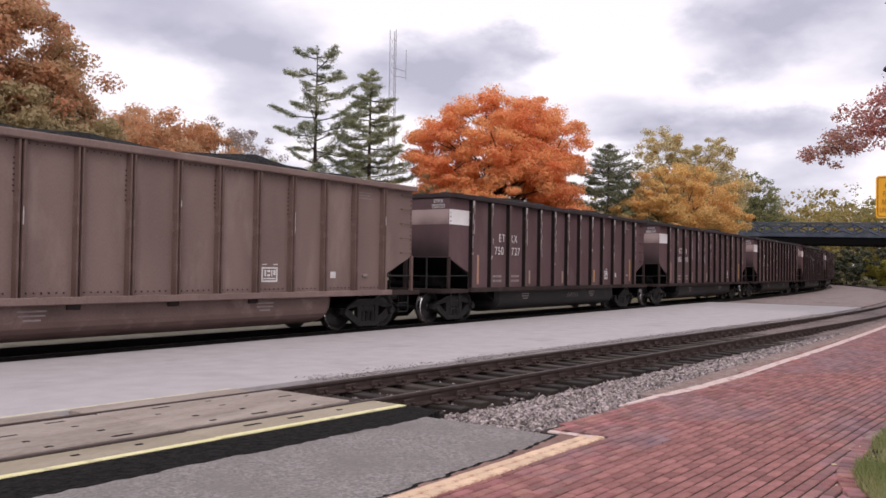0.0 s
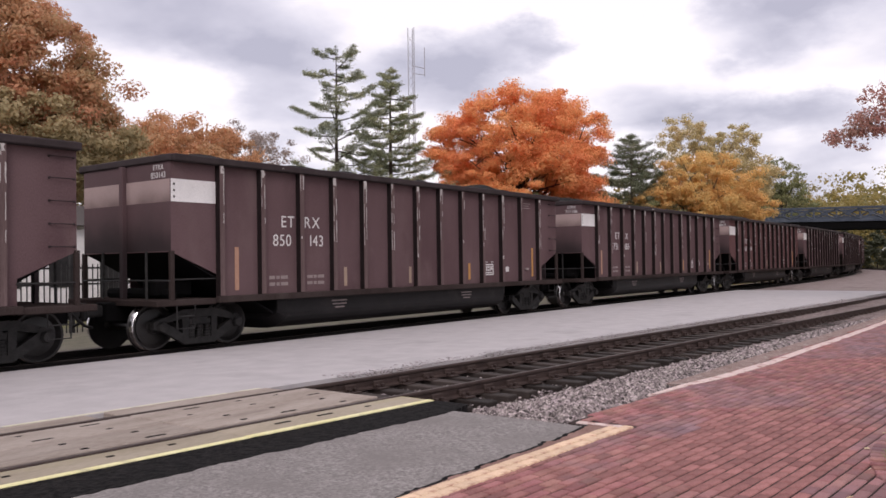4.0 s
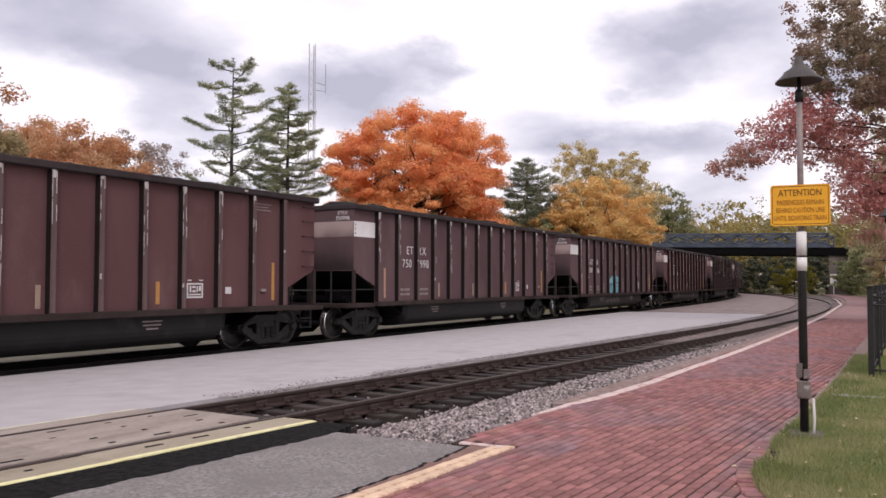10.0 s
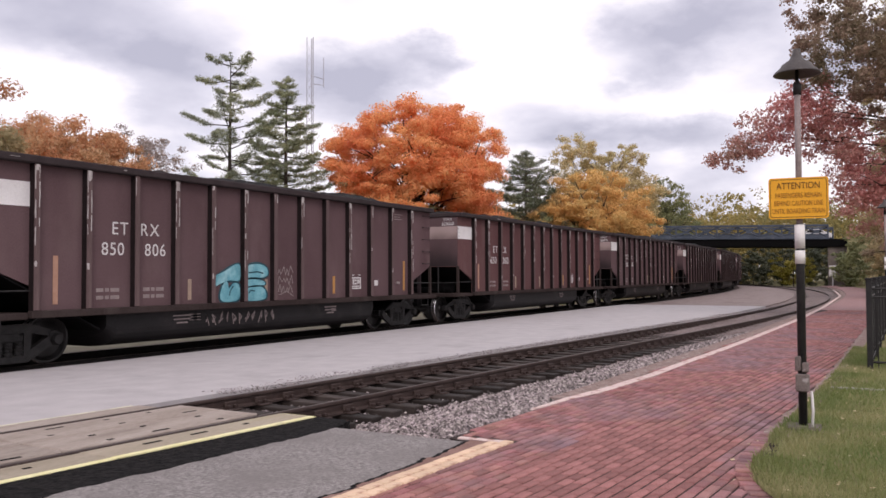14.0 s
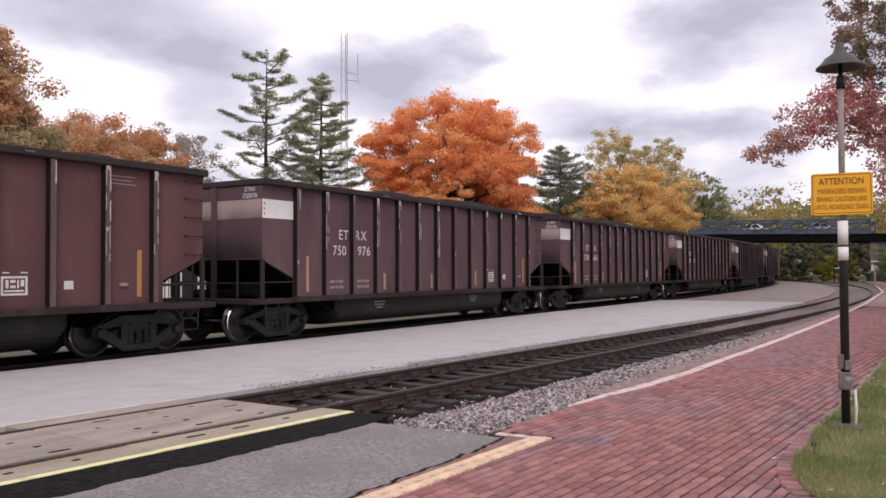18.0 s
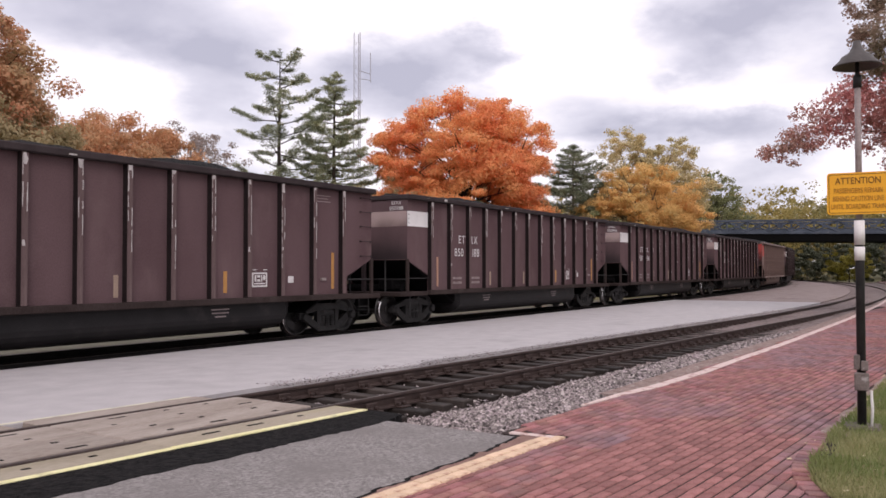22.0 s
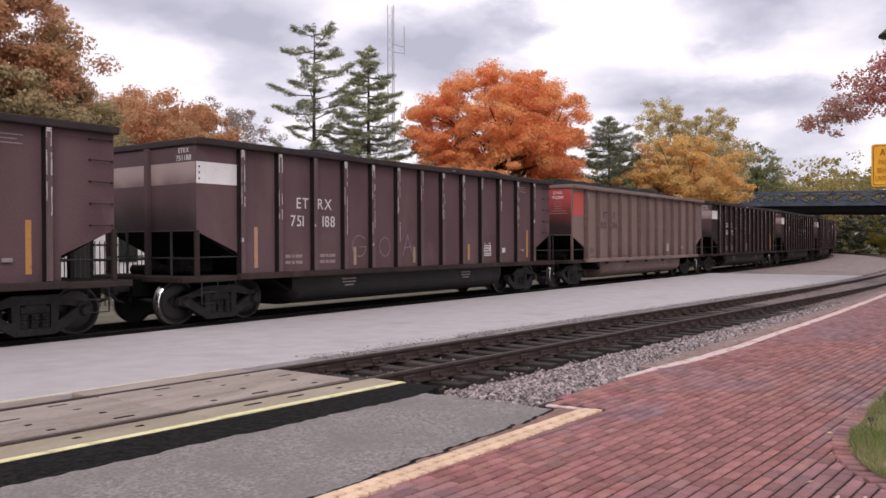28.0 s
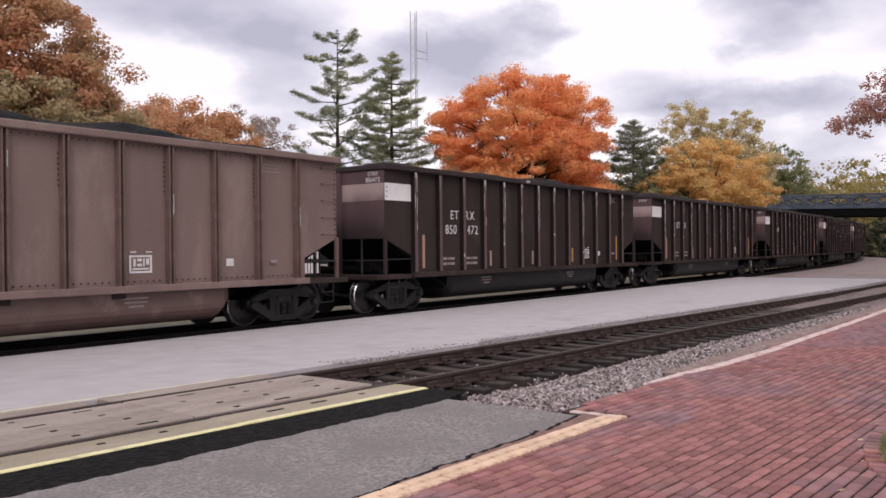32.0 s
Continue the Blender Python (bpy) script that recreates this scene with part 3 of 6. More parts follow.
def ribbon(f0, f1, xs, z0, z1, name, mat, nz=None):
    """A slab between two edge lines y = f0(x) and f1(x)."""
    m = Mesh()
    n = len(xs)
    for x in xs:
        m.v += [(x, f0(x), z0), (x, f1(x), z0), (x, f1(x), z1), (x, f0(x), z1)]
    for i in range(n - 1):
        for k in range(4):
            m.f.append((4 * i + k, 4 * i + (k + 1) % 4, 4 * i + 4 + (k + 1) % 4, 4 * i + 4 + k))
    m.f += [(0, 1, 2, 3), (4 * n - 4, 4 * n - 3, 4 * n - 2, 4 * n - 1)]
    return part(name, m, mat)


def sweep(outline, line, xs, off):
    """An outline (across, up) swept along a line, off to its side by off."""
    m = Mesh()
    n = len(outline)
    for x in xs:
        s = slope_of(line, x)
        h = sqrt(1 + s * s)
        for a, z in outline:
            m.v.append((x - s / h * (a + off), line(x) + (a + off) / h, z))
    for i in range(len(xs) - 1):
        for k in range(n):
            m.f.append((n * i + k, n * i + (k + 1) % n, n * i + n + (k + 1) % n, n * i + n + k))
    m.f += [tuple(range(n)), tuple(range(n * (len(xs) - 1), n * len(xs)))]
    return m


def structure(ob, label, category):
    return tagged(ob, label, category, kind="structure")

# ---------- ground ----------
ground = Mesh()
ground.add([(x, y, -0.42) for x in (-1500, 2500) for y in (-1500, 1800)], [(0, 1, 3, 2)])
structure(part("ground", ground, M_FIELD), "rough autumn ground with dry grass round the railway", "ground")

xs_far = list(np.arange(-40, 170, 2.0))
RAIL = [(-0.07, -0.17), (0.07, -0.17), (0.07, -0.15), (0.012, -0.13), (0.012, -0.045), (0.036, -0.035), (0.036, -0.008), (0.026, 0.0), (-0.026, 0.0), (-0.036, -0.008), (-0.036, -0.035), (-0.012, -0.045), (-0.012, -0.13), (-0.07, -0.15)]

structure(ribbon(lambda x: train_line(x) - 1.45, lambda x: train_line(x) + 2.6, list(np.arange(-240, 220, 4.0)), -0.45, -0.17, "ballast_bed", M_GRAVEL), "grey crushed stone bed under the freight track", "ballast")
# this bed's colour carries the shade between the sleepers
structure(ribbon(lambda x: near_rail(x) - 3.6 if x > 7.2 else near_rail(x) - 1.4, lambda x: near_rail(x) + 0.95, list(np.arange(-40, 7, 2.0)) + [7.18, 7.22] + list(np.arange(8, 170, 2.0)), -0.46, -0.27, "ballast_bed", M_SHADEBED), "grey crushed stone bed under the platform track", "ballast")
# farther on the stone is heaped up between the sleepers and half-way up the rails
fill = Mesh()
fx, fy = list(np.arange(15, 40, 0.5)) + list(np.arange(40, 168, 2.0)), (-2.7, -2.2, -1.62, -1.40, -1.1, -0.75, -0.4, -0.11, 0.12, 0.5, 0.9)
for x in fx:
    up = min(max((x - 20) / 16, 0), 1)
    for y in fy:
        fill.v.append((x, near_rail(x) + y, -0.215 + 0.115 * up - (0.05 if y in (-2.7, 0.9) else 0.0) + 0.018 * noise.noise((x * 1.3, y * 2, 4))))
for i in range(len(fx) - 1):
    fill.f += [(i * 11 + k, i * 11 + k + 1, i * 11 + k + 12, i * 11 + k + 11) for k in range(10)]
structure(part("ballast_bed", fill, M_PINKBED), "dusty pinkish stone heaped between the sleepers", "ballast")
structure(ribbon(lambda x: near_rail(x) + 0.9, lambda x: train_line(x) - 1.4, [44.0] + list(np.arange(46, 170, 3.0)), -0.46, -0.09, "dirt_strip", M_DIRT), "packed dirt and cinders between the two tracks", "dirt")


def plat_edge(x):
    return 13.55


platform = structure(ribbon(lambda x: near_rail(x) + 0.42 + 0.08 * noise.noise((x * 0.9, 0, 0)) + (0.15 if x > 12 else 0), plat_edge, list(np.arange(-45, 44.2, 0.4)), -0.45, -0.015, "platform", M_PLATFORM), "pale worn asphalt platform between the two tracks", "platform")

# rails
for nm, line, off, xs in (("rail", near_rail, 0.0, xs_far), ("rail", near_rail, -1.505, xs_far), ("rail", train_line, -0.7525, list(np.arange(-240, 220, 3.0))), ("rail", train_line, 0.7525, list(np.arange(-240, 220, 3.0)))):
    r = structure(part(nm, sweep(RAIL, line, xs, off), M_RAIL if line is near_rail else M_DARKRAIL), "rust-brown steel rail on timber sleepers", "rail")
    part("running_surface", sweep([(-0.022, -0.001), (0.022, -0.001), (0.022, 0.0025), (-0.022, 0.0025)], line, xs, off), M_RAILTOP, r)

# ---------- level crossing of planks ----------
crossing = new("crossing")
structure(crossing, "plank level crossing over the platform track with a yellow edge", "crossing")
PL_END = 7.47


def plank(y0, y1, x0, x1, z=0.0):
    return Mesh().box(x0, x1, y0, y1, -0.16, z, 0.012)


def skewed(m):
    for i, (x, y, z) in enumerate(m.v):
        m.v[i] = (x, y + near_rail(x), z)
    return m


for k in range(5):
    x1, x0 = PL_END - 2.44 * k - 0.006, PL_END - 2.44 * (k + 1) + 0.006
    zz = random.uniform(-0.006, 0.004)
    part("plank", skewed(plank(-1.375, -0.76, x0, x1, zz)), M_PANEL, crossing)
    part("plank", skewed(plank(-0.75, -0.10, x0, x1, zz + 0.003)), M_PANEL, crossing)
    part("plank", skewed(plank(-2.02, -1.585, x0, x1 + 0.14, zz)), M_STAINED, crossing)
    part("plank", skewed(plank(0.07, 0.41, x0, x1 - 0.2, zz - 0.008)), M_PANEL, crossing)
    part("edge_line", skewed(Mesh().box(x0 + 0.005, x1 + 0.135, -2.1, -2.022, -0.12, zz + 0.004, 0.004)), M_LINE, crossing, "worn yellow painted edge")
    for y in (-1.3, -0.95, -0.6, -0.25, -1.78):
        for dx in (0.45, 1.15, 1.9):
            xx = x0 + dx + random.uniform(-0.12, 0.12)
            part("lift_hole", skewed(Mesh().box(xx, xx + random.choice((0.06, 0.07, 0.2)), y - 0.02, y + 0.02, zz - 0.02, zz + 0.0045)), M_TAR, crossing)
part("edge_line", skewed(Mesh().box(PL_END + 0.141, PL_END + 0.150, -2.1, -1.60, -0.12, 0.0, 0.002)), M_LINE, crossing, "worn yellow painted end")
part("far_line", skewed(Mesh().box(-6, 7.2, 0.43, 0.49, -0.02, -0.008)), M_OLDLINE, crossing, "worn pale painted line")
structure(ribbon(lambda x: 5.86 - 0.078 * (x - 7.4) - 0.48 - 0.07 * noise.noise((x * 2.5, 3, 0)) - 0.04 * noise.noise((x * 9, 3, 4)) + (0.25 * max(0, x - 6.8) ** 2), lambda x: near_rail(x) - 2.09, list(np.arange(-6, 7.7, 0.05)), -0.4, -0.009, "tar_strip", M_TAR), "black asphalt strip along the crossing", "asphalt")


def crack(x):
    return 3.80 + 0.04 * noise.noise((x * 1.7, 0, 5)) + 0.05 * noise.noise((math.floor(x * 7) * 1.37, 0, 9)) + 0.02 * noise.noise((x * 17, 0, 3)) + 0.10 * max(0, x - 6.7)


structure(ribbon(crack, lambda x: 5.42 - 0.078 * (x - 7.4), list(np.arange(-6, 7.26, 0.03)), -0.4, -0.014, "asphalt_apron", M_ASPHALT), "grey rough asphalt apron with a ragged edge", "asphalt")

# ---------- brick platform ----------


def brick_top(x):
    """The edge of the bricks towards the track."""
    if x < 7.3:
        return 3.78
    if x < 11:
        return 4.06 - 0.05 * (x - 7.3)
    return 3.86 - 0.018 * min(x - 11, 15) + max(0, x - 45) ** 2 / 800


def grass_line(x):
    """The edge of the bricks towards the lawn."""
    if x < 6.0:
        return -3.2
    if x < 7.9:
        return 0.43 + 0.85 * sqrt(max(0.0, 1 - ((7.9 - x) / 1.9) ** 2))
    return 1.28 - 0.025 * min(max(x - 9, 0), 5) + max(0, x - 45) ** 2 / 800


def lawn_gap(x, y):
    """How far a point of the bricks lies from the rounded edge of the lawn."""
    if x > 7.9:
        return y - grass_line(x)
    if y < 0.43:
        return 6.0 - x
    return (hypot((7.9 - x) / 1.9, (y - 0.43) / 0.85) - 1) * 1.1


structure(ribbon(lambda x: grass_line(x) - 0.2, brick_top, list(np.arange(-7, 7.3, 0.1)) + [7.301] + list(np.arange(7.4, 12, 0.2)) + list(np.arange(12, 120, 1.0)), -0.4, -0.012, "brick_bed", M_SAND), "dark sand under and between the paving bricks", "paving")

# lawn: turf with a gentle rise away from the bricks
turf = Mesh()
tx, ty = [6.025, 6.03, 6.04, 6.06] + list(np.arange(6.1, 8, 0.05)) + list(np.arange(8, 20, 0.25)) + list(np.arange(20, 122, 2.0)), list(np.linspace(0, 1, 26))
for x in tx:
    top = grass_line(x) - 0.06 if x > 7.9 else 0.43 + 0.80 * sqrt(max(0.0, 1 - ((7.9 - x) / 1.88) ** 2))
    for u in ty:
        y = top - (u ** 1.6) * (top + 22)
        z = -0.03 + 0.05 * min(1, u * 14) + 0.028 * noise.noise((x * 0.9, y * 0.9, 0)) + max(0, -y - 4) * 0.015
        turf.v.append((x, y, z))
for i in range(len(tx) - 1):
    for k in range(25):
        turf.f.append((i * 26 + k, i * 26 + k + 1, i * 26 + 27 + k, i * 26 + 26 + k))
structure(part("lawn", turf, M_GRASSBED, smooth=True), "patchy lawn with fallen leaves beside the brick platform", "lawn")

# ---------- sleepers ----------
tie_me = Mesh().box(-0.115, 0.115, -1.30, 1.30, -0.40, -0.172, 0.012).data("sleeper", M_TIE)
plate_me = Mesh().box(-0.10, 0.10, -0.19, 0.19, -0.172, -0.152, 0.004).box(-0.08, -0.03, 0.06, 0.13, -0.155, -0.105, 0.01).box(0.03, 0.08, -0.13, -0.06, -0.155, -0.105, 0.01).box(-0.08, -0.03, -0.13, -0.06, -0.155, -0.105, 0.01).box(-0.10, 0.10, -0.075, -0.05, -0.155, -0.06, 0.01).data("tie_plate", M_RAIL)
bed = new("sleeper_row")
structure(bed, "dark creosoted timber sleepers under the platform track", "sleepers")
x = 7.78
while x < 118:
    c = near_rail(x) - 0.7525
    t = part("sleeper", tie_me, None, bed)
    a = atan2(slope_of(near_rail, x), 1)
    t.matrix_basis = pose(x, c + random.uniform(-0.06, 0.06), random.uniform(-0.012, 0.008), 0, 0, math.degrees(a) + random.uniform(-2.5, 2.5))
    if x < 45:
        for o in (0.0, -1.505):
            p = part("tie_plate", plate_me, None, bed)
            p.matrix_basis = pose(x, near_rail(x) + o, 0, 0, 0, math.degrees(a))
    x += 0.53 * random.uniform(0.95, 1.05)

# ---------- coal cars ----------
CAR_L, HALF_W = 14.75, 1.50
PITCH = 16.5
SURGE = (0.85, 0.481, 0.465, 0.49, 0.511, 0.422, 0.245, 0.09, 0.15, -0.16, 0.02, -0.252, -0.362, -0.067, -0.101, -0.021, 0.072, 0.105, -0.055, -0.077, 0.047, 0.033, 0.16, -0.045, 0.205, 0.231, 0.188, 0.115, 0.059, 0.012, 0.122, -0.046, 0.096)
SLACK = {2: 0.1, 3: 0.19, 4: -0.055, 5: -0.07, 6: -0.05, 7: 0.06, 8: 0.05, 9: 0.05, 10: -0.06, 11: -0.045, 13: -0.03, 14: -0.08}
RIBS = (1.08, 2.13, 3.22, 4.24, 5.26, 6.27, 7.28, 8.28, 9.29, 10.30, 11.33, 12.41, 13.48)


def run_of(t):
    """How far the train has rolled."""
    return 1.2e-5 * t**3 + 0.00426 * t * t + 6.692374 * t - 3.439 + float(np.interp(t, range(33), SURGE))


def shared(cache={}):
    """Meshes that all coal cars share; x from the leading corner back, y across, z over the rail."""
    if cache:
        return cache
    L, W, c = CAR_L, HALF_W, cache
    y = -W
    # body shell: two sides with cut lower corners, ends above the cut, and a floor
    m = Mesh()
    side = [(0, 3.62), (0, 1.90), (1.04, 1.46), (1.04, 0.93), (L - 1.0, 0.93), (L - 1.0, 1.46), (L, 1.90), (L, 3.62)]
    m.prism(side, -W, -W + 0.03)
    m.prism(side, W - 0.03, W)
    m.box(0, 0.03, -W + 0.03, W - 0.03, 1.90, 3.62)
    m.box(L - 0.03, L, -W + 0.03, W - 0.03, 1.90, 3.62)
    c["body"] = m
    # slope sheets under the ends
    for nm, a, b in (("front", 0.03, 2.5), ("rear", L - 0.03, L - 2.5)):
        s = Mesh()
        s.add([(a, -W + 0.03, 1.9), (a, W - 0.03, 1.9), (b, W - 0.03, 0.6), (b, -W + 0.03, 0.6), (a, -W + 0.03, 1.94), (a, W - 0.03, 1.94), (b, W - 0.03, 0.64), (b, -W + 0.03, 0.64)],
              [(0, 1, 2, 3), (4, 5, 6, 7), (0, 1, 5, 4), (1, 2, 6, 5), (2, 3, 7, 6), (3, 0, 4, 7)])
        c["slope_" + nm] = s
    # rounded hull between the trucks
    prof = [(-1.44, 0.93)] + [(-0.62 - 0.82 * cos(radians(q)), 0.60 - 0.36 * sin(radians(q))) for q in range(0, 91, 15)]
    prof += [(-a, z) for a, z in prof[::-1]]
    hull, n = Mesh(), 0
    for xx, k in ((2.72, 0.62), (2.9, 1.0), (L - 3.16, 1.0), (L - 2.98, 0.62)):
        hull.v += [(xx, a * (0.86 + 0.14 * k), 0.93 - (0.93 - z) * (0.25 + 0.75 * k)) for a, z in prof]
        n += 1
    q = len(prof)
    for i in range(n - 1):
        for k in range(q):
            hull.f.append((i * q + k, i * q + (k + 1) % q, (i + 1) * q + (k + 1) % q, (i + 1) * q + k))
    hull.f += [tuple(range(q)), tuple(range((n - 1) * q, n * q))]
    c["hull"] = hull
    c["end_sheet"] = Mesh().box(-0.004, -0.0005, -W + 0.01, W - 0.01, 1.92, 3.6)
    c["rim_side"] = Mesh().box(-0.03, L + 0.03, -0.16, 0.06, 3.60, 3.74, 0.02)
    c["rim_end"] = Mesh().box(-0.05, 0.06, -W - 0.06, W + 0.06, 3.605, 3.745, 0.02)
    c["sill"] = Mesh().box(1.0, L - 0.96, -0.14, 0.0, 0.90, 1.03, 0.012)
    c["rib"] = Mesh().prism([(-0.062, 0.0), (-0.056, -0.125), (0.056, -0.125), (0.062, 0.0)], 1.0, 3.61, "z")
    c["rib_thin"] = Mesh().prism([(-0.075, 0.0), (-0.06, -0.12), (-0.025, -0.12), (-0.012, -0.02), (0.012, -0.02), (0.025, -0.12), (0.06, -0.12), (0.075, 0.0)], 1.0, 3.61, "z")
    c["rib_cap"] = Mesh().box(-0.054, 0.054, -0.135, -0.125, 1.04, 3.59)
    c["corner_plate"] = Mesh().box(-0.012, 0.09, -0.012, 0.0, 1.9, 3.6).box(-0.012, 0.0, 0.0, 0.09, 1.9, 3.6)
    c["end_post"] = Mesh().box(-0.10, 0.0, -0.06, 0.06, 0.95, 3.6, 0.01)
    # open end framing
    c["corner_post"] = Mesh().box(-0.04, 0.05, -0.04, 0.04, 0.99, 1.92, 0.01)
    c["end_sill"] = Mesh().box(-0.35, 1.0, -W - 0.04, W + 0.04, 0.88, 1.0, 0.015)
    c["handrail"] = Mesh().tube([(-0.02, y - 0.02, 1.38), (1.02, y - 0.02, 1.38)], 0.016, 6)
    c["cross_rail"] = Mesh().tube([(-0.03, y - 0.02, 1.36), (-0.03, -y + 0.02, 1.36)], 0.018, 6)
    c["brace"] = Mesh().tube([(-0.03, -0.75, 0.98), (-0.03, -0.75, 1.92)], 0.028, 6)
    c["step"] = Mesh().tube([(0, 0, 0.9), (0, 0, 0.45), (0.4, 0, 0.45), (0.4, 0, 0.9)], 0.016, 6).tube([(0, 0, 0.68), (0.4, 0, 0.68)], 0.014, 6)
    c["rung"] = Mesh().tube([(0, 0, 0), (0, -0.05, 0), (0.42, -0.05, 0), (0.42, 0, 0)], 0.009, 5).tube([(0, 0.0, 0), (0, -0.02, 0)], 0.022, 8).tube([(0.42, 0.0, 0), (0.42, -0.02, 0)], 0.022, 8)
    c["centre_sill"] = Mesh().box(-0.55, L + 0.55, -0.22, 0.22, 0.58, 0.95, 0.02)
    c["coupler"] = Mesh().box(-0.98, -0.5, -0.09, 0.09, 0.68, 0.90, 0.03).box(-1.0, -0.86, -0.16, 0.13, 0.62, 0.96, 0.04).tube([(-0.55, 0.3, 0.8), (-0.8, 0.32, 0.55), (-0.98, 0.28, 0.5)], 0.03, 6)
    c["brake_gear"] = Mesh().box(0.1, 0.9, -0.9, -0.4, 1.05, 1.35, 0.03).tube([(0.3, -1.1, 1.1), (0.3, 1.0, 1.1)], 0.11, 10)
    # trucks about their own centre
    sf = Mesh()
    for k in (-1, 1):
        # journal box, upper arm, upright post and lower arm of the cast frame
        sf.prism([(k * 1.05, 0.57), (k * 1.05, 0.43), (k * 0.95, 0.40), (k * 0.80, 0.42), (k * 0.76, 0.60), (k * 0.86, 0.64)][::k], -0.07, 0.07)
        sf.prism([(k * 0.82, 0.64), (k * 0.78, 0.54), (k * 0.34, 0.62), (0, 0.62), (0, 0.78), (k * 0.40, 0.78)][::k], -0.06, 0.06)
        sf.prism([(k * 0.92, 0.42), (k * 0.80, 0.56), (k * 0.28, 0.24), (k * 0.34, 0.09)][::k], -0.055, 0.055)
        sf.prism([(k * 0.27, 0.70), (k * 0.42, 0.68), (k * 0.40, 0.20), (k * 0.27, 0.16)][::k], -0.06, 0.06)
        sf.lathe([(0.02, -0.15), (0.085, -0.15), (0.105, -0.11), (0.115, 0.05)], 12, (k * 0.90, 0, 0.467), "y")
    sf.box(-0.34, 0.34, -0.06, 0.06, 0.09, 0.22, 0.01)
    for k in (-0.19, 0.0, 0.19):
        sf.lathe([(0.075, 0.22), (0.075, 0.46)], 10, (k, -0.01, 0))
        for j in range(4):
            sf.lathe([(0.078, 0.0), (0.092, 0.012), (0.078, 0.024)], 10, (k, -0.01, 0.24 + 0.055 * j))
    sf.box(-0.27, 0.27, -0.05, 0.05, 0.46, 0.60, 0.02)
    c["side_frame"] = sf
    c["bolster"] = Mesh().box(-0.2, 0.2, -1.05, 1.05, 0.48, 0.64, 0.03)
    w = Mesh()
    for s in (-1, 1):
        w.lathe([(0.05, 0.80 * s), (0.12, 0.80 * s), (0.14, 0.76 * s), (0.34, 0.735 * s), (0.41, 0.80 * s), (0.445, 0.80 * s), (0.460, 0.785 * s), (0.466, 0.70 * s), (0.49, 0.675 * s), (0.49, 0.655 * s), (0.15, 0.66 * s), (0.10, 0.62 * s)], 28, (0, 0, 0), "y")
    w.lathe([(0.085, -1.0), (0.085, 1.0)], 12, (0, 0, 0), "y")
    c["wheelset"] = w
    return c


def stroke(m, pts, width, y):
    """A painted stroke through the points on an upright face."""
    for (a, b), (c, d) in zip(pts, pts[1:]):
        k = hypot(c - a, d - b) or 1
        nx, nz = -(d - b) / k * width / 2, (c - a) / k * width / 2
        m.prism([(a + nx, b + nz), (a - nx, b - nz), (c - nx, d - nz), (c + nx, d + nz)], y, y + 0.002)


MESHES = {}


def mesh_of(key, m, mat, smooth=False):
    k = (key, mat.name)
    if k not in MESHES:
        MESHES[k] = m.data(key, mat, smooth)
    return MESHES[k]


LETTER = {}


def letters(text, size, mat, squeeze=1.0):
    k = (text, size, mat.name)
    if k not in LETTER:
        LETTER[k] = lettering(text, size, mat, squeeze=squeeze)
    return LETTER[k]


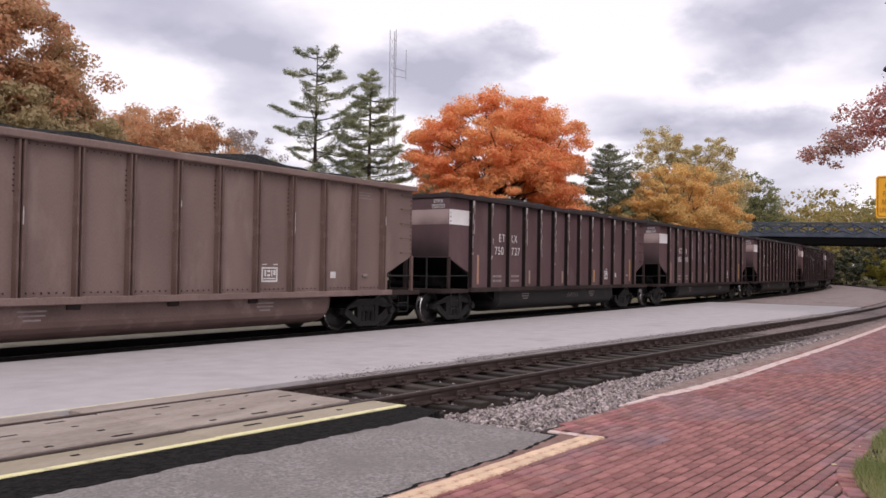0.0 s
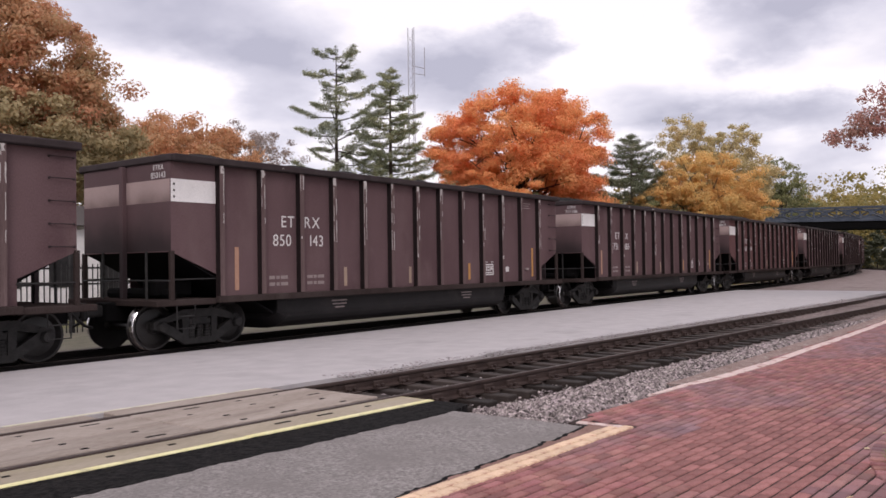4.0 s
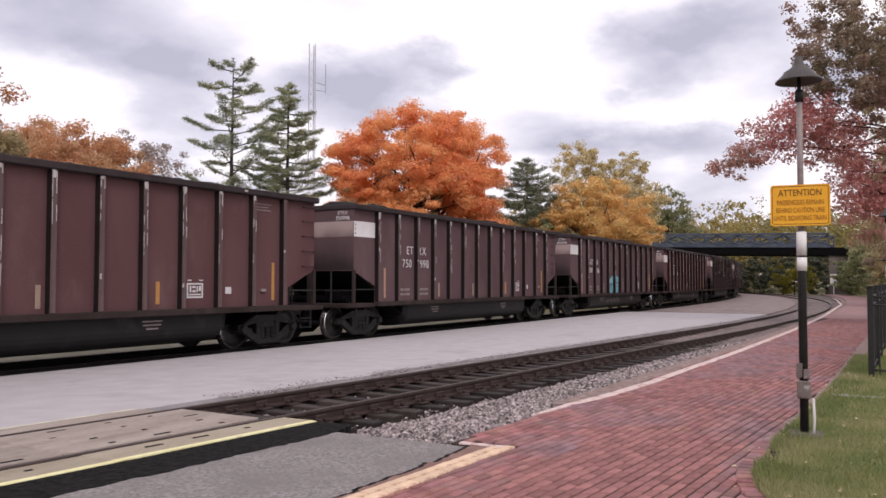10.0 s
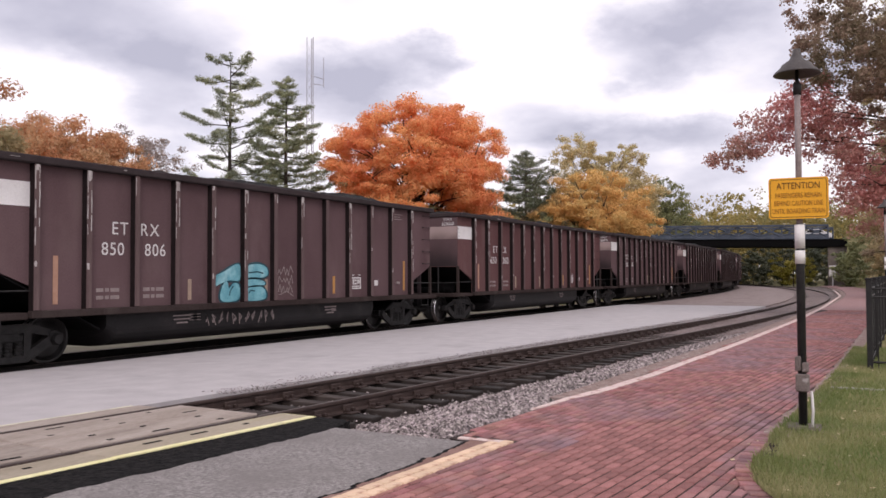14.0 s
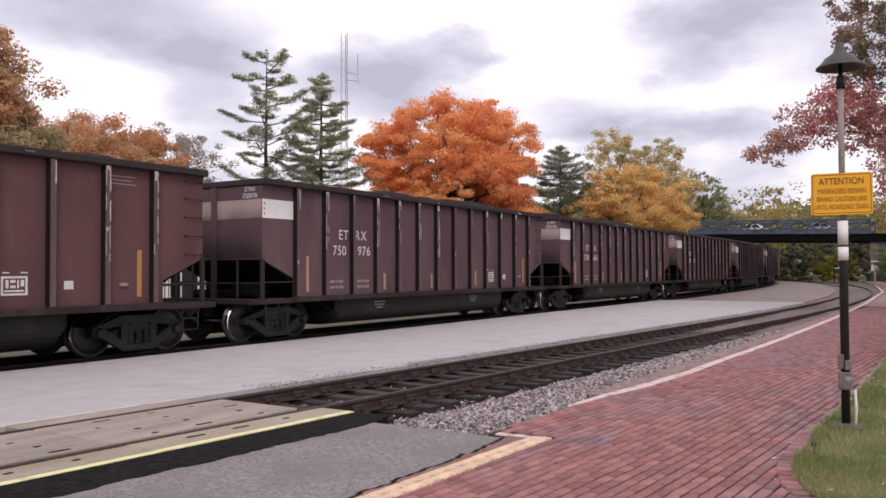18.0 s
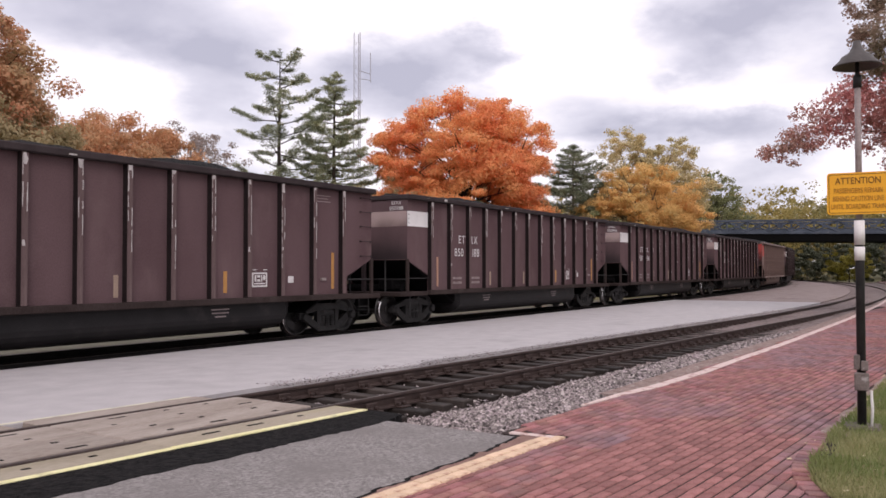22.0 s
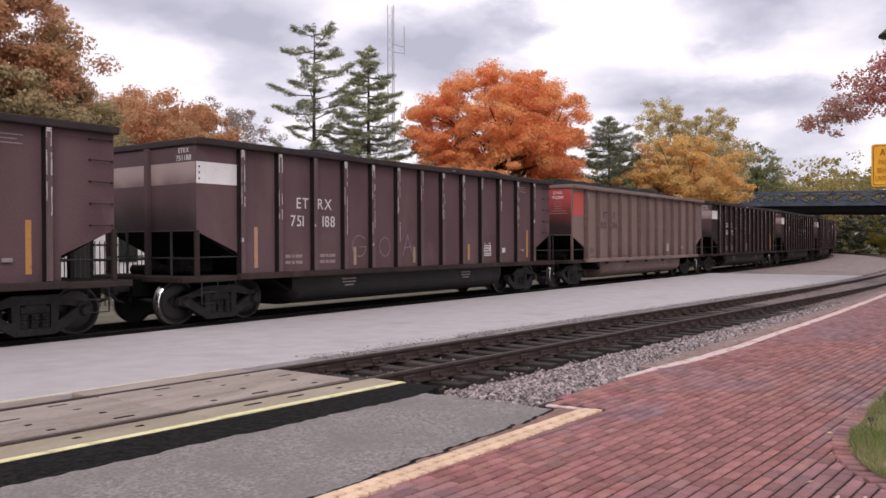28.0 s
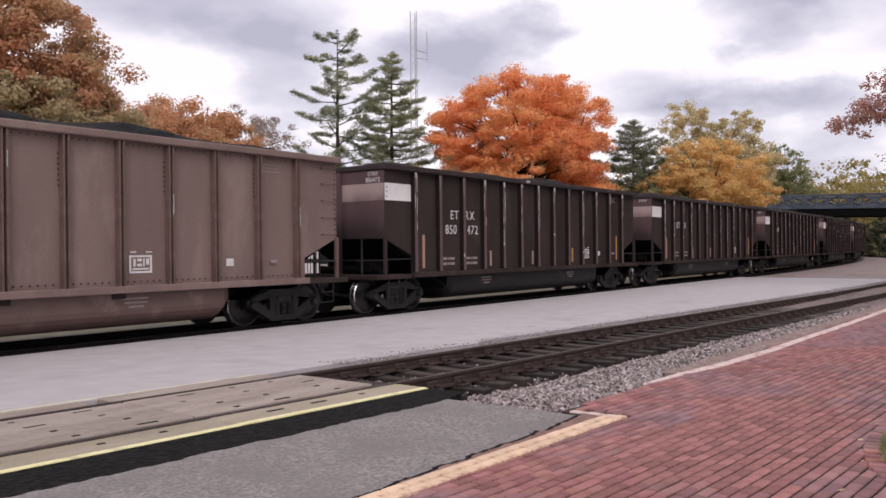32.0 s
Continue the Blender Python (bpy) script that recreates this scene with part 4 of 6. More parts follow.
def coal_car(paint, hull, number, ink, band, label, tub_text=True, big=True, graffiti=False, faint=False):
    c, L, W = shared(), CAR_L, HALF_W
    car = new("coal_car")
    tagged(car, label, "freight car", "cars of the coal train")
    rib_mat = M_RIB if paint is not M_TAUPE else M_TAUPE
    rim_mat = M_RIM if paint is not M_TAUPE else M_TAUPE

    def p(name, key, mat, parent=car, at=None, label="", smooth=False):
        o = part(name, mesh_of(key, c[key], mat, smooth), None, parent, label)
        if at is not None:
            o.matrix_basis = at
        return o

    p("body", "body", paint)
    if paint is not M_TAUPE:
        p("end_sheet", "end_sheet", M_ENDDARK, label="end sheet darker towards the bottom")
    # Slope sheets near black: sooty paint plus the recess's darkness put into the colour.
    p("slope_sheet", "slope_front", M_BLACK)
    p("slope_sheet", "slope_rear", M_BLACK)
    p("hull", "hull", hull, smooth=False)
    half = Matrix.Rotation(pi, 4, "Z")
    for s in (0, 1):
        # s = 1 turns a part to the far side
        flip = Matrix.Translation((L, 0, 0)) @ half if s else Matrix()
        p("top_rail", "rim_side", rim_mat, at=flip @ Matrix.Translation((0, -W, 0)))
        p("side_sill", "sill", paint if paint is M_TAUPE else M_DARK, at=flip @ Matrix.Translation((0, -W, 0)))
        p("end_rail", "rim_end", rim_mat, at=flip)
        p("end_sill", "end_sill", M_DARK, at=flip)
        p("cross_rail", "cross_rail", M_IRON, at=flip)
        p("coupler", "coupler", M_IRON, at=flip)
        p("handrail", "handrail", M_IRON, at=flip)
        p("handrail", "handrail", M_IRON, at=flip @ Matrix.Translation((0, 2 * W + 0.04, 0)))
        for yy in (-W, W):
            p("corner_post", "corner_post", M_DARK if paint is not M_TAUPE else M_TAUPETUB, at=flip @ Matrix.Translation((0.0, yy, 0)))
            p("step", "step", M_IRON, at=flip @ Matrix.Translation((0.1, yy - 0.02, 0)))
        p("brace", "brace", M_IRON, at=flip)
        p("brace", "brace", M_IRON, at=flip @ Matrix.Translation((0, 1.5, 0)))
        for yy in (0.0,):
            p("end_post", "end_post", M_ENDDARK, at=flip @ Matrix.Translation((0, yy, 0)))
        for k in range(13):
            xx = RIBS[k] if not s else L - RIBS[k]
            # shade on the rib flanks comes from their darker paint
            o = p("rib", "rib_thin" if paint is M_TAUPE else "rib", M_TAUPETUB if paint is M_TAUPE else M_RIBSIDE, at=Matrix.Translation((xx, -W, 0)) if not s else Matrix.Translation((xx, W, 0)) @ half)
            if not s and paint is not M_TAUPE:
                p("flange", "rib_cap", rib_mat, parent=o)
        # truck
        tk = new("truck")
        tk.parent = car
        tk.matrix_basis = Matrix.Translation((0.97 if not s else L - 1.2, 0, 0))
        for yy in (-1, 1):
            p("side_frame", "side_frame", M_IRON, tk, Matrix.Translation((0, yy * 0.99, 0)) @ (Matrix() if yy < 0 else half))
        p("bolster", "bolster", M_IRON, tk)
        for xx in (-0.89, 0.89):
            w = p("wheelset", "wheelset", M_WHEEL, tk, Matrix.Translation((xx, 0, 0.4672)), smooth=False)
            if len(w.data.materials) < 2:
                w.data.materials.append(M_TREAD)
                for f in w.data.polygons:
                    if hypot(f.center.x, f.center.z) > 0.43 and abs(f.center.y) > 0.69:
                        f.material_index = 1
            w["spins"] = 1
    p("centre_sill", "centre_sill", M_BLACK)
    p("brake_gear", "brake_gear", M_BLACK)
    # ladder at the trailing corner, on the side and on the end
    for zz in (1.98, 2.36, 2.74, 3.12, 3.48):
        p("rung", "rung", M_ENDDARK if paint is not M_TAUPE else M_TAUPETUB, at=Matrix.Translation((L - 0.47, -W, zz)))
        p("rung", "rung", M_ENDDARK if paint is not M_TAUPE else M_TAUPETUB, at=Matrix.Translation((L, -W + 0.1, zz)) @ Matrix.Rotation(pi / 2, 4, "Z"))
        p("rung", "rung", M_ENDDARK if paint is not M_TAUPE else M_TAUPETUB, at=Matrix.Translation((0.05, W, zz)) @ half @ Matrix.Translation((-0.5, 0, 0)))
    # bands and marks on the near side and the leading end
    yo = -W - 0.004
    if band is M_BAND:
        part("band", mesh_of("band", Mesh().box(0.0, 1.02, yo - 0.002, yo + 0.006, 2.85, 3.28), band), None, car, "sooty white band")
        part("end_band", mesh_of("end_band", Mesh().box(-0.0062, 0.002, -W + 0.02, W - 0.02, 2.85, 3.28), M_ENDBAND), None, car, "browned white band, darker below")
        # rivets of the corner on the band
        tagged(part("corner_bolts", mesh_of("corner_bolts", Mesh().box(0.05, 0.08, yo - 0.012, yo, 2.92, 2.96).box(0.05, 0.08, yo - 0.012, yo, 3.04, 3.08).box(0.05, 0.08, yo - 0.012, yo, 3.16, 3.20), M_DARK), None, car), kind="stuff")
        for t, zz, sz in (("ETRX", 3.51, 0.14), (number[0] + number[1], 3.36, 0.16)):
            o = tagged(part("end_lettering", letters(t, sz, M_WHITE if not faint else M_DIM), None, car), kind="stuff")
            o.matrix_basis = Matrix.Translation((-0.008, -1.12, zz)) @ Matrix.Rotation(-pi / 2, 4, "Z")
    elif band is M_REDBAND:
        part("band", mesh_of("band", Mesh().box(0.12, 0.95, yo - 0.002, yo + 0.006, 2.62, 3.50), band), None, car, "faded red panel")
        part("end_band", mesh_of("end_band", Mesh().box(-0.0062, 0.002, -W + 0.02, W - 0.02, 1.93, 3.59), M_REDEND), None, car, "faded red end panel, darker below")
        for t, zz, sz in (("ETRX", 3.44, 0.15), (number[0] + number[1], 3.28, 0.15)):
            tagged(part("end_lettering", letters(t, sz, M_WHITE), None, car), kind="stuff").matrix_basis = Matrix.Translation((-0.008, -0.95, zz)) @ Matrix.Rotation(-pi / 2, 4, "Z")
    ink1 = M_DIM if faint else ink
    sq = 0.95
    rb = RIBS
    up = 0.15 if paint is M_TAUPE else 0.0
    for t, xx, zz in (("ET", rb[2] - 0.30, 2.54 + up), ("RX", rb[2] + 0.42, 2.54 + up), (number[0], rb[1] + 0.62, 2.14 + up), (number[1], rb[2] + 0.55, 2.14 + up)):
        # one part for each character, set side by side about the middle
        chars = [letters(ch, 0.35, ink1, sq) for ch in t]
        spans = [(min(v.co.x for v in me.vertices), max(v.co.x for v in me.vertices)) for me in chars]
        left = xx - (sum(b - a for a, b in spans) + 0.045 * (len(t) - 1)) / 2
        for me, (a, b) in zip(chars, spans):
            part("lettering", me, None, car).matrix_basis = Matrix.Translation((left - a, yo, zz))
            left += b - a + 0.045
    small = Mesh()
    for bay in (1, 2):
        for zz in (1.33, 1.19):
            xx = rb[bay] + 0.25
            for ww in (0.16, 0.09, 0.2):
                small.box(xx, xx + ww, yo - 0.002, yo + 0.002, zz, zz + 0.07)
                xx += ww + 0.035
    tagged(part("small_print", mesh_of("small_print", small, M_DIM), None, car, "illegible stencilled lines"), kind="stuff") if paint is not M_TAUPE else None
    for xx, z0, z1, mt in () if paint is M_TAUPE else ((rb[0] + 0.40, 1.13, 2.0, M_PEACH), (rb[12] - 0.34, 1.16, 2.05, M_YELLOW), (rb[3] + 0.40, 1.12, 1.56, M_PALE), (rb[5] + 0.76, 1.12, 1.54, M_PALE), (rb[8] + 0.38, 1.14, 1.60, M_YELLOW)):
        part("reflector", Mesh().box(xx, xx + 0.10, yo - 0.002, yo + 0.002, z0, z1) and mesh_of("reflector%.2f" % xx, Mesh().box(xx, xx + 0.10, yo - 0.002, yo + 0.002, z0, z1), mt), None, car)
    xx = rb[8 if paint is M_TAUPE else 9] + 0.19
    pl = Mesh()
    for a0, a1, b0, b1 in ((0, 0.46, 1.25, 1.285), (0, 0.46, 1.535, 1.57), (0, 0.04, 1.25, 1.57), (0.42, 0.46, 1.25, 1.57), (0.06, 0.40, 1.31, 1.34), (0.08, 0.13, 1.37, 1.51), (0.16, 0.25, 1.37, 1.42), (0.16, 0.25, 1.46, 1.51), (0.28, 0.31, 1.37, 1.51), (0.34, 0.40, 1.40, 1.51), (0.02, 0.14, 1.62, 1.64), (0.34, 0.46, 1.62, 1.64)):
        pl.box(xx + a0, xx + a1, yo - 0.002, yo + 0.002, b0, b1)
    tagged(part("inspection_stencil", mesh_of("inspection_stencil%.1f" % xx, pl, M_WHITE), None, car, "white framed stencil of illegible marks"), kind="stuff")
    part("sticker", mesh_of("sticker", Mesh().box(rb[10] + 0.29, rb[10] + 0.47, yo - 0.002, yo + 0.002, 1.33, 1.48), M_WHITE), None, car, "small pale sticker")
    part("bracket", mesh_of("bracket", Mesh().box(rb[11] + 0.33, rb[11] + 0.50, yo - 0.05, yo + 0.01, 1.36, 1.43, 0.01), M_DIM), None, car, "small bolted bracket")
    stripes = Mesh()
    for k in range(3):
        stripes.box(rb[11] + 0.15, rb[11] + 0.15 + 0.55 - 0.1 * (k % 2), yo - 0.002, yo + 0.002, 3.42 - 0.07 * k, 3.44 - 0.07 * k)
    tagged(part("small_print", mesh_of("stripe_print", stripes, M_DIM), None, car), kind="stuff")
    if tub_text:
        for x0 in (4.3, 9.4):
            tb = Mesh()
            for k, wd in enumerate((0.50, 0.46, 0.30)):
                tb.box(x0 + 0.25 - wd / 2, x0 + 0.25 + wd / 2, -1.446, -1.43, 0.78 - 0.075 * k, 0.81 - 0.075 * k)
            tagged(part("small_print", mesh_of("hull_print%.1f" % x0, tb, M_DIM), None, car), kind="stuff")
    if graffiti:
        lobes = ((4, ((0.10, 1.62), (0.40, 1.70), (0.75, 1.88), (0.90, 1.90), (0.97, 1.80), (0.96, 1.56), (0.85, 1.50), (0.60, 1.53), (0.40, 1.48), (0.10, 1.36))),
                 (4, ((0.44, 1.50), (0.33, 1.30), (0.30, 1.12), (0.42, 1.04), (0.65, 1.04), (0.88, 1.07), (0.95, 1.20), (0.92, 1.40), (0.82, 1.48), (0.68, 1.44), (0.57, 1.30), (0.56, 1.50))),
                 (5, ((0.06, 1.75), (0.20, 1.88), (0.50, 1.91), (0.78, 1.86), (0.88, 1.72), (0.84, 1.62), (0.65, 1.57), (0.30, 1.60), (0.06, 1.54))),
                 (5, ((0.06, 1.52), (0.30, 1.55), (0.60, 1.53), (0.78, 1.47), (0.74, 1.39), (0.45, 1.41), (0.20, 1.38), (0.06, 1.34))),
                 (5, ((0.06, 1.31), (0.20, 1.35), (0.45, 1.37), (0.70, 1.36), (0.82, 1.22), (0.80, 1.08), (0.55, 1.04), (0.25, 1.04), (0.06, 1.08))))
        under, g, ink2 = Mesh(), Mesh(), Mesh()
        for bay, pts in lobes:
            pts = [(rb[bay] + a, b) for a, b in pts]
            for _ in range(2):
                pts = [(p0[0] * (1 - q) + p1[0] * q, p0[1] * (1 - q) + p1[1] * q) for p0, p1 in zip(pts, pts[1:] + pts[:1]) for q in (0.25, 0.75)]
            g.prism(pts, yo - 0.005, yo - 0.008)
            cx, cz = sum(q[0] for q in pts) / len(pts), sum(q[1] for q in pts) / len(pts)
            under.prism([(a + 0.05 * (a - cx) / hypot(a - cx, b - cz), b + 0.05 * (b - cz) / hypot(a - cx, b - cz)) for a, b in pts], yo - 0.001, yo - 0.004)
        for bay, pts in ((4, ((0.72, 1.40), (0.62, 1.28), (0.60, 1.18))), (5, ((0.20, 1.22), (0.28, 1.29), (0.40, 1.27))), (5, ((0.2, 1.69), (0.5, 1.72), (0.7, 1.68)))):
            stroke(ink2, [(rb[bay] + a, b) for a, b in pts], 0.03, yo - 0.011)
        tagged(part("graffiti", under, M_OUTLINE, car, "dark outline of bubble graffiti"), kind="stuff")
        tagged(part("graffiti", g, M_BLUE, car, "light blue bubble graffiti"), kind="stuff")
        tagged(part("graffiti", ink2, M_OUTLINE, car), kind="stuff")
        s = Mesh()
        rnd = random.Random(4)
        for row in range(3):
            stroke(s, [(rb[6] + 0.2 + 0.07 * k + rnd.uniform(-0.03, 0.03), 1.72 - 0.22 * row + (0.10 if k % 2 else -0.06) + rnd.uniform(-0.05, 0.05)) for k in range(9)], 0.022, yo - 0.004)
        stroke(s, [(rb[6] + 0.25, 1.16), (rb[6] + 0.55, 1.24), (rb[6] + 0.78, 1.12)], 0.022, yo - 0.004)
        for k in range(11):
            a = rb[3] + 0.95 + 0.21 * k
            stroke(s, [(a + rnd.uniform(-0.02, 0.12), 0.56 + 0.24 * q + rnd.uniform(-0.03, 0.03)) for q in (0, 1, 0.6, 0.2, 0.45)], 0.024, -1.452)
        for a in (rb[3] + 0.5, rb[3] + 0.62, rb[9] - 0.6):
            for j in range(3):
                s.box(a, a + 0.2, -1.452, -1.44, 0.80 - 0.06 * j, 0.815 - 0.06 * j)
        tagged(part("graffiti", s, M_DIM, car, "faded white scribble"), kind="stuff")
    # chalk marks
    chalk = Mesh()
    if number[1] == "188" and number[0] == "751":
        stroke(chalk, [(rb[3] + 0.62 + 0.26 * cos(0.7 + 0.45 * q), 1.58 + 0.26 * sin(0.7 + 0.45 * q)) for q in range(12)] + [(rb[3] + 0.86, 1.56), (rb[3] + 0.62, 1.56)], 0.016, yo - 0.003)
        stroke(chalk, [(rb[4] + 0.58 + 0.21 * cos(0.5 * q), 1.55 + 0.24 * sin(0.5 * q)) for q in range(14)], 0.016, yo - 0.003)
        stroke(chalk, [(rb[5] + 0.30, 1.30), (rb[5] + 0.52, 1.86), (rb[5] + 0.74, 1.30)], 0.016, yo - 0.003)
        stroke(chalk, [(rb[5] + 0.38, 1.52), (rb[5] + 0.72, 1.55)], 0.016, yo - 0.003)
    if number[1] == "727":
        stroke(chalk, [(rb[6] + 0.3 + 0.11 * q, 0.70 + (0.08 if q % 2 else -0.07)) for q in range(9)], 0.018, -1.452)
    if len(chalk.v):
        tagged(part("graffiti", chalk, M_DIM, car, "thin white chalk scrawl"), kind="stuff")
    if paint is M_TAUPE:
        rivets = Mesh()
        for zz in np.arange(1.98, 3.58, 0.115):
            for xx in (0.045, 1.0, L - 0.06):
                rivets.box(xx - 0.016, xx + 0.016, yo - 0.014, yo, zz - 0.016, zz + 0.016)
        for k in range(12):
            for xx in np.arange(rb[k] + 0.16, rb[k + 1] - 0.1, 0.13):
                rivets.box(xx - 0.013, xx + 0.013, yo - 0.010, yo, 1.085, 1.11)
                rivets.box(xx - 0.010, xx + 0.010, yo - 0.008, yo, 3.54, 3.56)
            if k % 2:
                for zz in np.arange(2.75, 3.3, 0.09):
                    rivets.box(rb[k] - 0.10, rb[k] - 0.075, yo - 0.012, yo, zz - 0.014, zz + 0.014)
        tagged(part("rivets", mesh_of("rivets", rivets, M_DARK), None, car, "rows of dark rivet heads"), kind="stuff")
        for k in (1, 3, 5, 7):
            part("hull_bracket", mesh_of("hull_bracket%d" % k, Mesh().box(rb[k] + 0.9, rb[k] + 1.15, -W + 0.02, -W + 0.09, 0.80, 0.90, 0.01), M_DARK), None, car)
        plate = Mesh()
        for a0, a1, b0, b1 in ((0, 0.30, 1.24, 1.262), (0, 0.30, 1.41, 1.432), (0, 0.022, 1.24, 1.432), (0.278, 0.30, 1.24, 1.432), (0.06, 0.24, 1.32, 1.345)):
            plate.box(rb[0] + 0.45 + a0, rb[0] + 0.45 + a1, yo - 0.002, yo + 0.002, b0, b1)
        tagged(part("stencil", mesh_of("stencil", plate, M_INK), None, car, "black framed stencil"), kind="stuff")
    if band is M_REDBAND:
        lines = Mesh()
        for k, wd in enumerate((0.30, 0.34, 0.28, 0.30, 0.62, 0.74)):
            lines.box(-0.0095, -0.006, -0.95 - wd / 2, -0.95 + wd / 2, 3.12 - 0.085 * k, 3.138 - 0.085 * k)
        tagged(part("small_print", lines, M_DIM, car, "illegible white stencilled lines"), kind="stuff")
    # bare metal where the rib edges are knocked: a worn patch under the rim, broken lines down both edges
    chips, rc = Mesh(), random.Random(len(CARS) * 17 + 3)
    deep = 0.136 if paint is not M_TAUPE else 0.121

    def scrape(x0, wd, z1, ln):
        n = max(2, int(ln / 0.09))
        left = [(x0 + rc.uniform(-0.3, 0.25) * wd, z1 - ln * q / n) for q in range(n + 1)]
        right = [(x0 + wd * rc.uniform(0.55, 1.15), z1 - ln * q / n) for q in range(n + 1)]
        for q in range(n):
            chips.prism([left[q], right[q], right[q + 1], left[q + 1]], -W - deep - 0.002, -W - deep + 0.001)

    for k, xx in enumerate(rb):
        if paint is M_TAUPE:
            if k % 3 == 0:
                scrape(xx + 0.025, 0.02, 3.5 - rc.random(), rc.uniform(0.1, 0.5))
            continue
        wear = rc.choice((0.25, 0.6, 0.8, 1.0, 1.0, 0.9)) if k != 2 else 0.1
        if wear > 0.3:
            scrape(xx - 0.042, 0.084, 3.585, rc.uniform(0.05, 0.2))
        for edge_x, wd in ((-0.048, 0.018), (0.030, 0.022)):
            z = 3.56
            while z > 3.56 - 1.75 * wear * rc.uniform(0.5, 1.1):
                ln = rc.uniform(0.12, 0.5)
                if rc.random() < 0.30 + 0.5 * wear:
                    scrape(xx + edge_x, wd * rc.uniform(0.6, 1.2), z, ln)
                z -= ln + rc.uniform(0.02, 0.2)
        if rc.random() < 0.4:
            scrape(xx - 0.045, 0.05, rc.uniform(1.5, 2.6), rc.uniform(0.05, 0.12))
    for k in range(rc.choice((1, 2, 3)) if paint is not M_TAUPE else 0):
        a = rc.uniform(0.4, 13.5)
        chips.box(a, a + rc.uniform(0.06, 0.3), -W - 0.163, -W - 0.158, 3.63 + rc.random() * 0.06, 3.655 + rc.random() * 0.06)
    tagged(part("chipped_paint", chips, M_CHIP, car, "bare chips along the rib edges"), kind="stuff")
    # load
    load = Mesh()
    nx, ny = 58, 11
    sd = random.random() * 50
    heap = 0.56 if paint is M_TAUPE else 0.48
    for i in range(nx):
        for j in range(ny):
            xx, yy = 0.06 + (L - 0.12) * i / (nx - 1), -W + 0.06 + (2 * W - 0.12) * j / (ny - 1)
            u = min(1, min(xx, L - xx) / 1.4, 1.0) * (1 - (abs(yy) / W) ** 2.2)
            load.v.append((xx, yy, 3.48 + (heap + 0.16 * noise.noise((xx * 0.45, sd, 0))) * u + 0.07 * noise.noise((xx * 1.6, yy * 1.6, sd)) + 0.05 * noise.noise((xx * 5, yy * 5, sd))))
    for i in range(nx - 1):
        for j in range(ny - 1):
            load.f.append((i * ny + j, i * ny + j + 1, (i + 1) * ny + j + 1, (i + 1) * ny + j))
    part("coal_load", load, M_COAL, car, "heaped black coal")
    return car


D_BROWN = "dark brown ribbed coal car with white end band, loaded"
D_DARK = "sooty near-black ribbed coal car with white end band, loaded"
D_RED = "red-brown ribbed coal car with white end band, loaded"
D_TAUPE = "dusty taupe ribbed steel coal car heaped with coal"
CARS = []


def build_train():
    plan = [(M_TAUPE, "1", "3", None), (M_BROWN, "750", "727", M_BAND), (M_BROWN, "850", "143", M_BAND), (M_BROWN, "751", "186", M_BAND), (M_REDDISH, "850", "419", M_BAND), (M_BROWN, "750", "998", M_BAND), (M_BROWN, "850", "806", M_BAND),
            (M_REDDISH, "650", "060", M_BAND), (M_BROWN, "750", "976", M_BAND), (M_BROWN, "750", "160", M_BAND), (M_BROWN, "850", "188", M_BAND), (M_BROWN, "750", "896", M_BAND), (M_BROWN, "751", "188", M_BAND),
            (M_TAUPE, "852", "004", M_REDBAND), (M_DARK, "850", "472", M_BAND), (M_DARK, "", "", M_BAND), (M_DARK, "", "", M_BAND), (M_DARK, "", "", M_BAND), (M_BROWN, "", "", M_BAND), (M_DARK, "", "", M_BAND), (M_DARK, "", "", M_BAND), (M_DARK, "", "", M_BAND)]
    for i, (paint, a, b, band) in enumerate(plan):
        label = {M_TAUPE: D_TAUPE, M_DARK: D_DARK, M_REDDISH: D_RED, M_BROWN: D_BROWN}[paint]
        if band is M_REDBAND:
            label = "dusty taupe ribbed coal car with faded red end panel, loaded"
        if i == 6:
            label = "dark brown ribbed coal car with light blue graffiti, loaded"
        CARS.append(coal_car(paint, M_TAUPETUB if paint is M_TAUPE else M_TUB, (a, b), M_INK if paint is M_TAUPE else M_WHITE, band, label, graffiti=(i == 6)))


build_train()


def car_pose(i, t):
    """The leading corner of car i: its two trucks stand on the track."""
    s = PITCH * i - run_of(t) + SLACK.get(i, 0.0)
    a, b = Vector((*along_train(s + 1.05), 0)), Vector((*along_train(s + CAR_L - 1.05), 0))
    d = (b - a).normalized()
    m = Matrix.Rotation(atan2(d.y, d.x), 4, "Z")
    return Matrix.Translation(a - d * 1.05) @ m


def drive(car, lane, t0, y0, speed):
    """Keys a car that crosses the bridge at an even speed, past y0 at t0."""
    rows = []
    for t in range(33):
        y = y0 + speed * (t - t0)
        y = min(max(y, -100.0), 140.0)
        rows.append((t, pose(lane, y, bz(min(max(y, BY0), BY1)) + 0.35, 0, 0, 0 if speed > 0 else 180)))
    walk(car, rows)


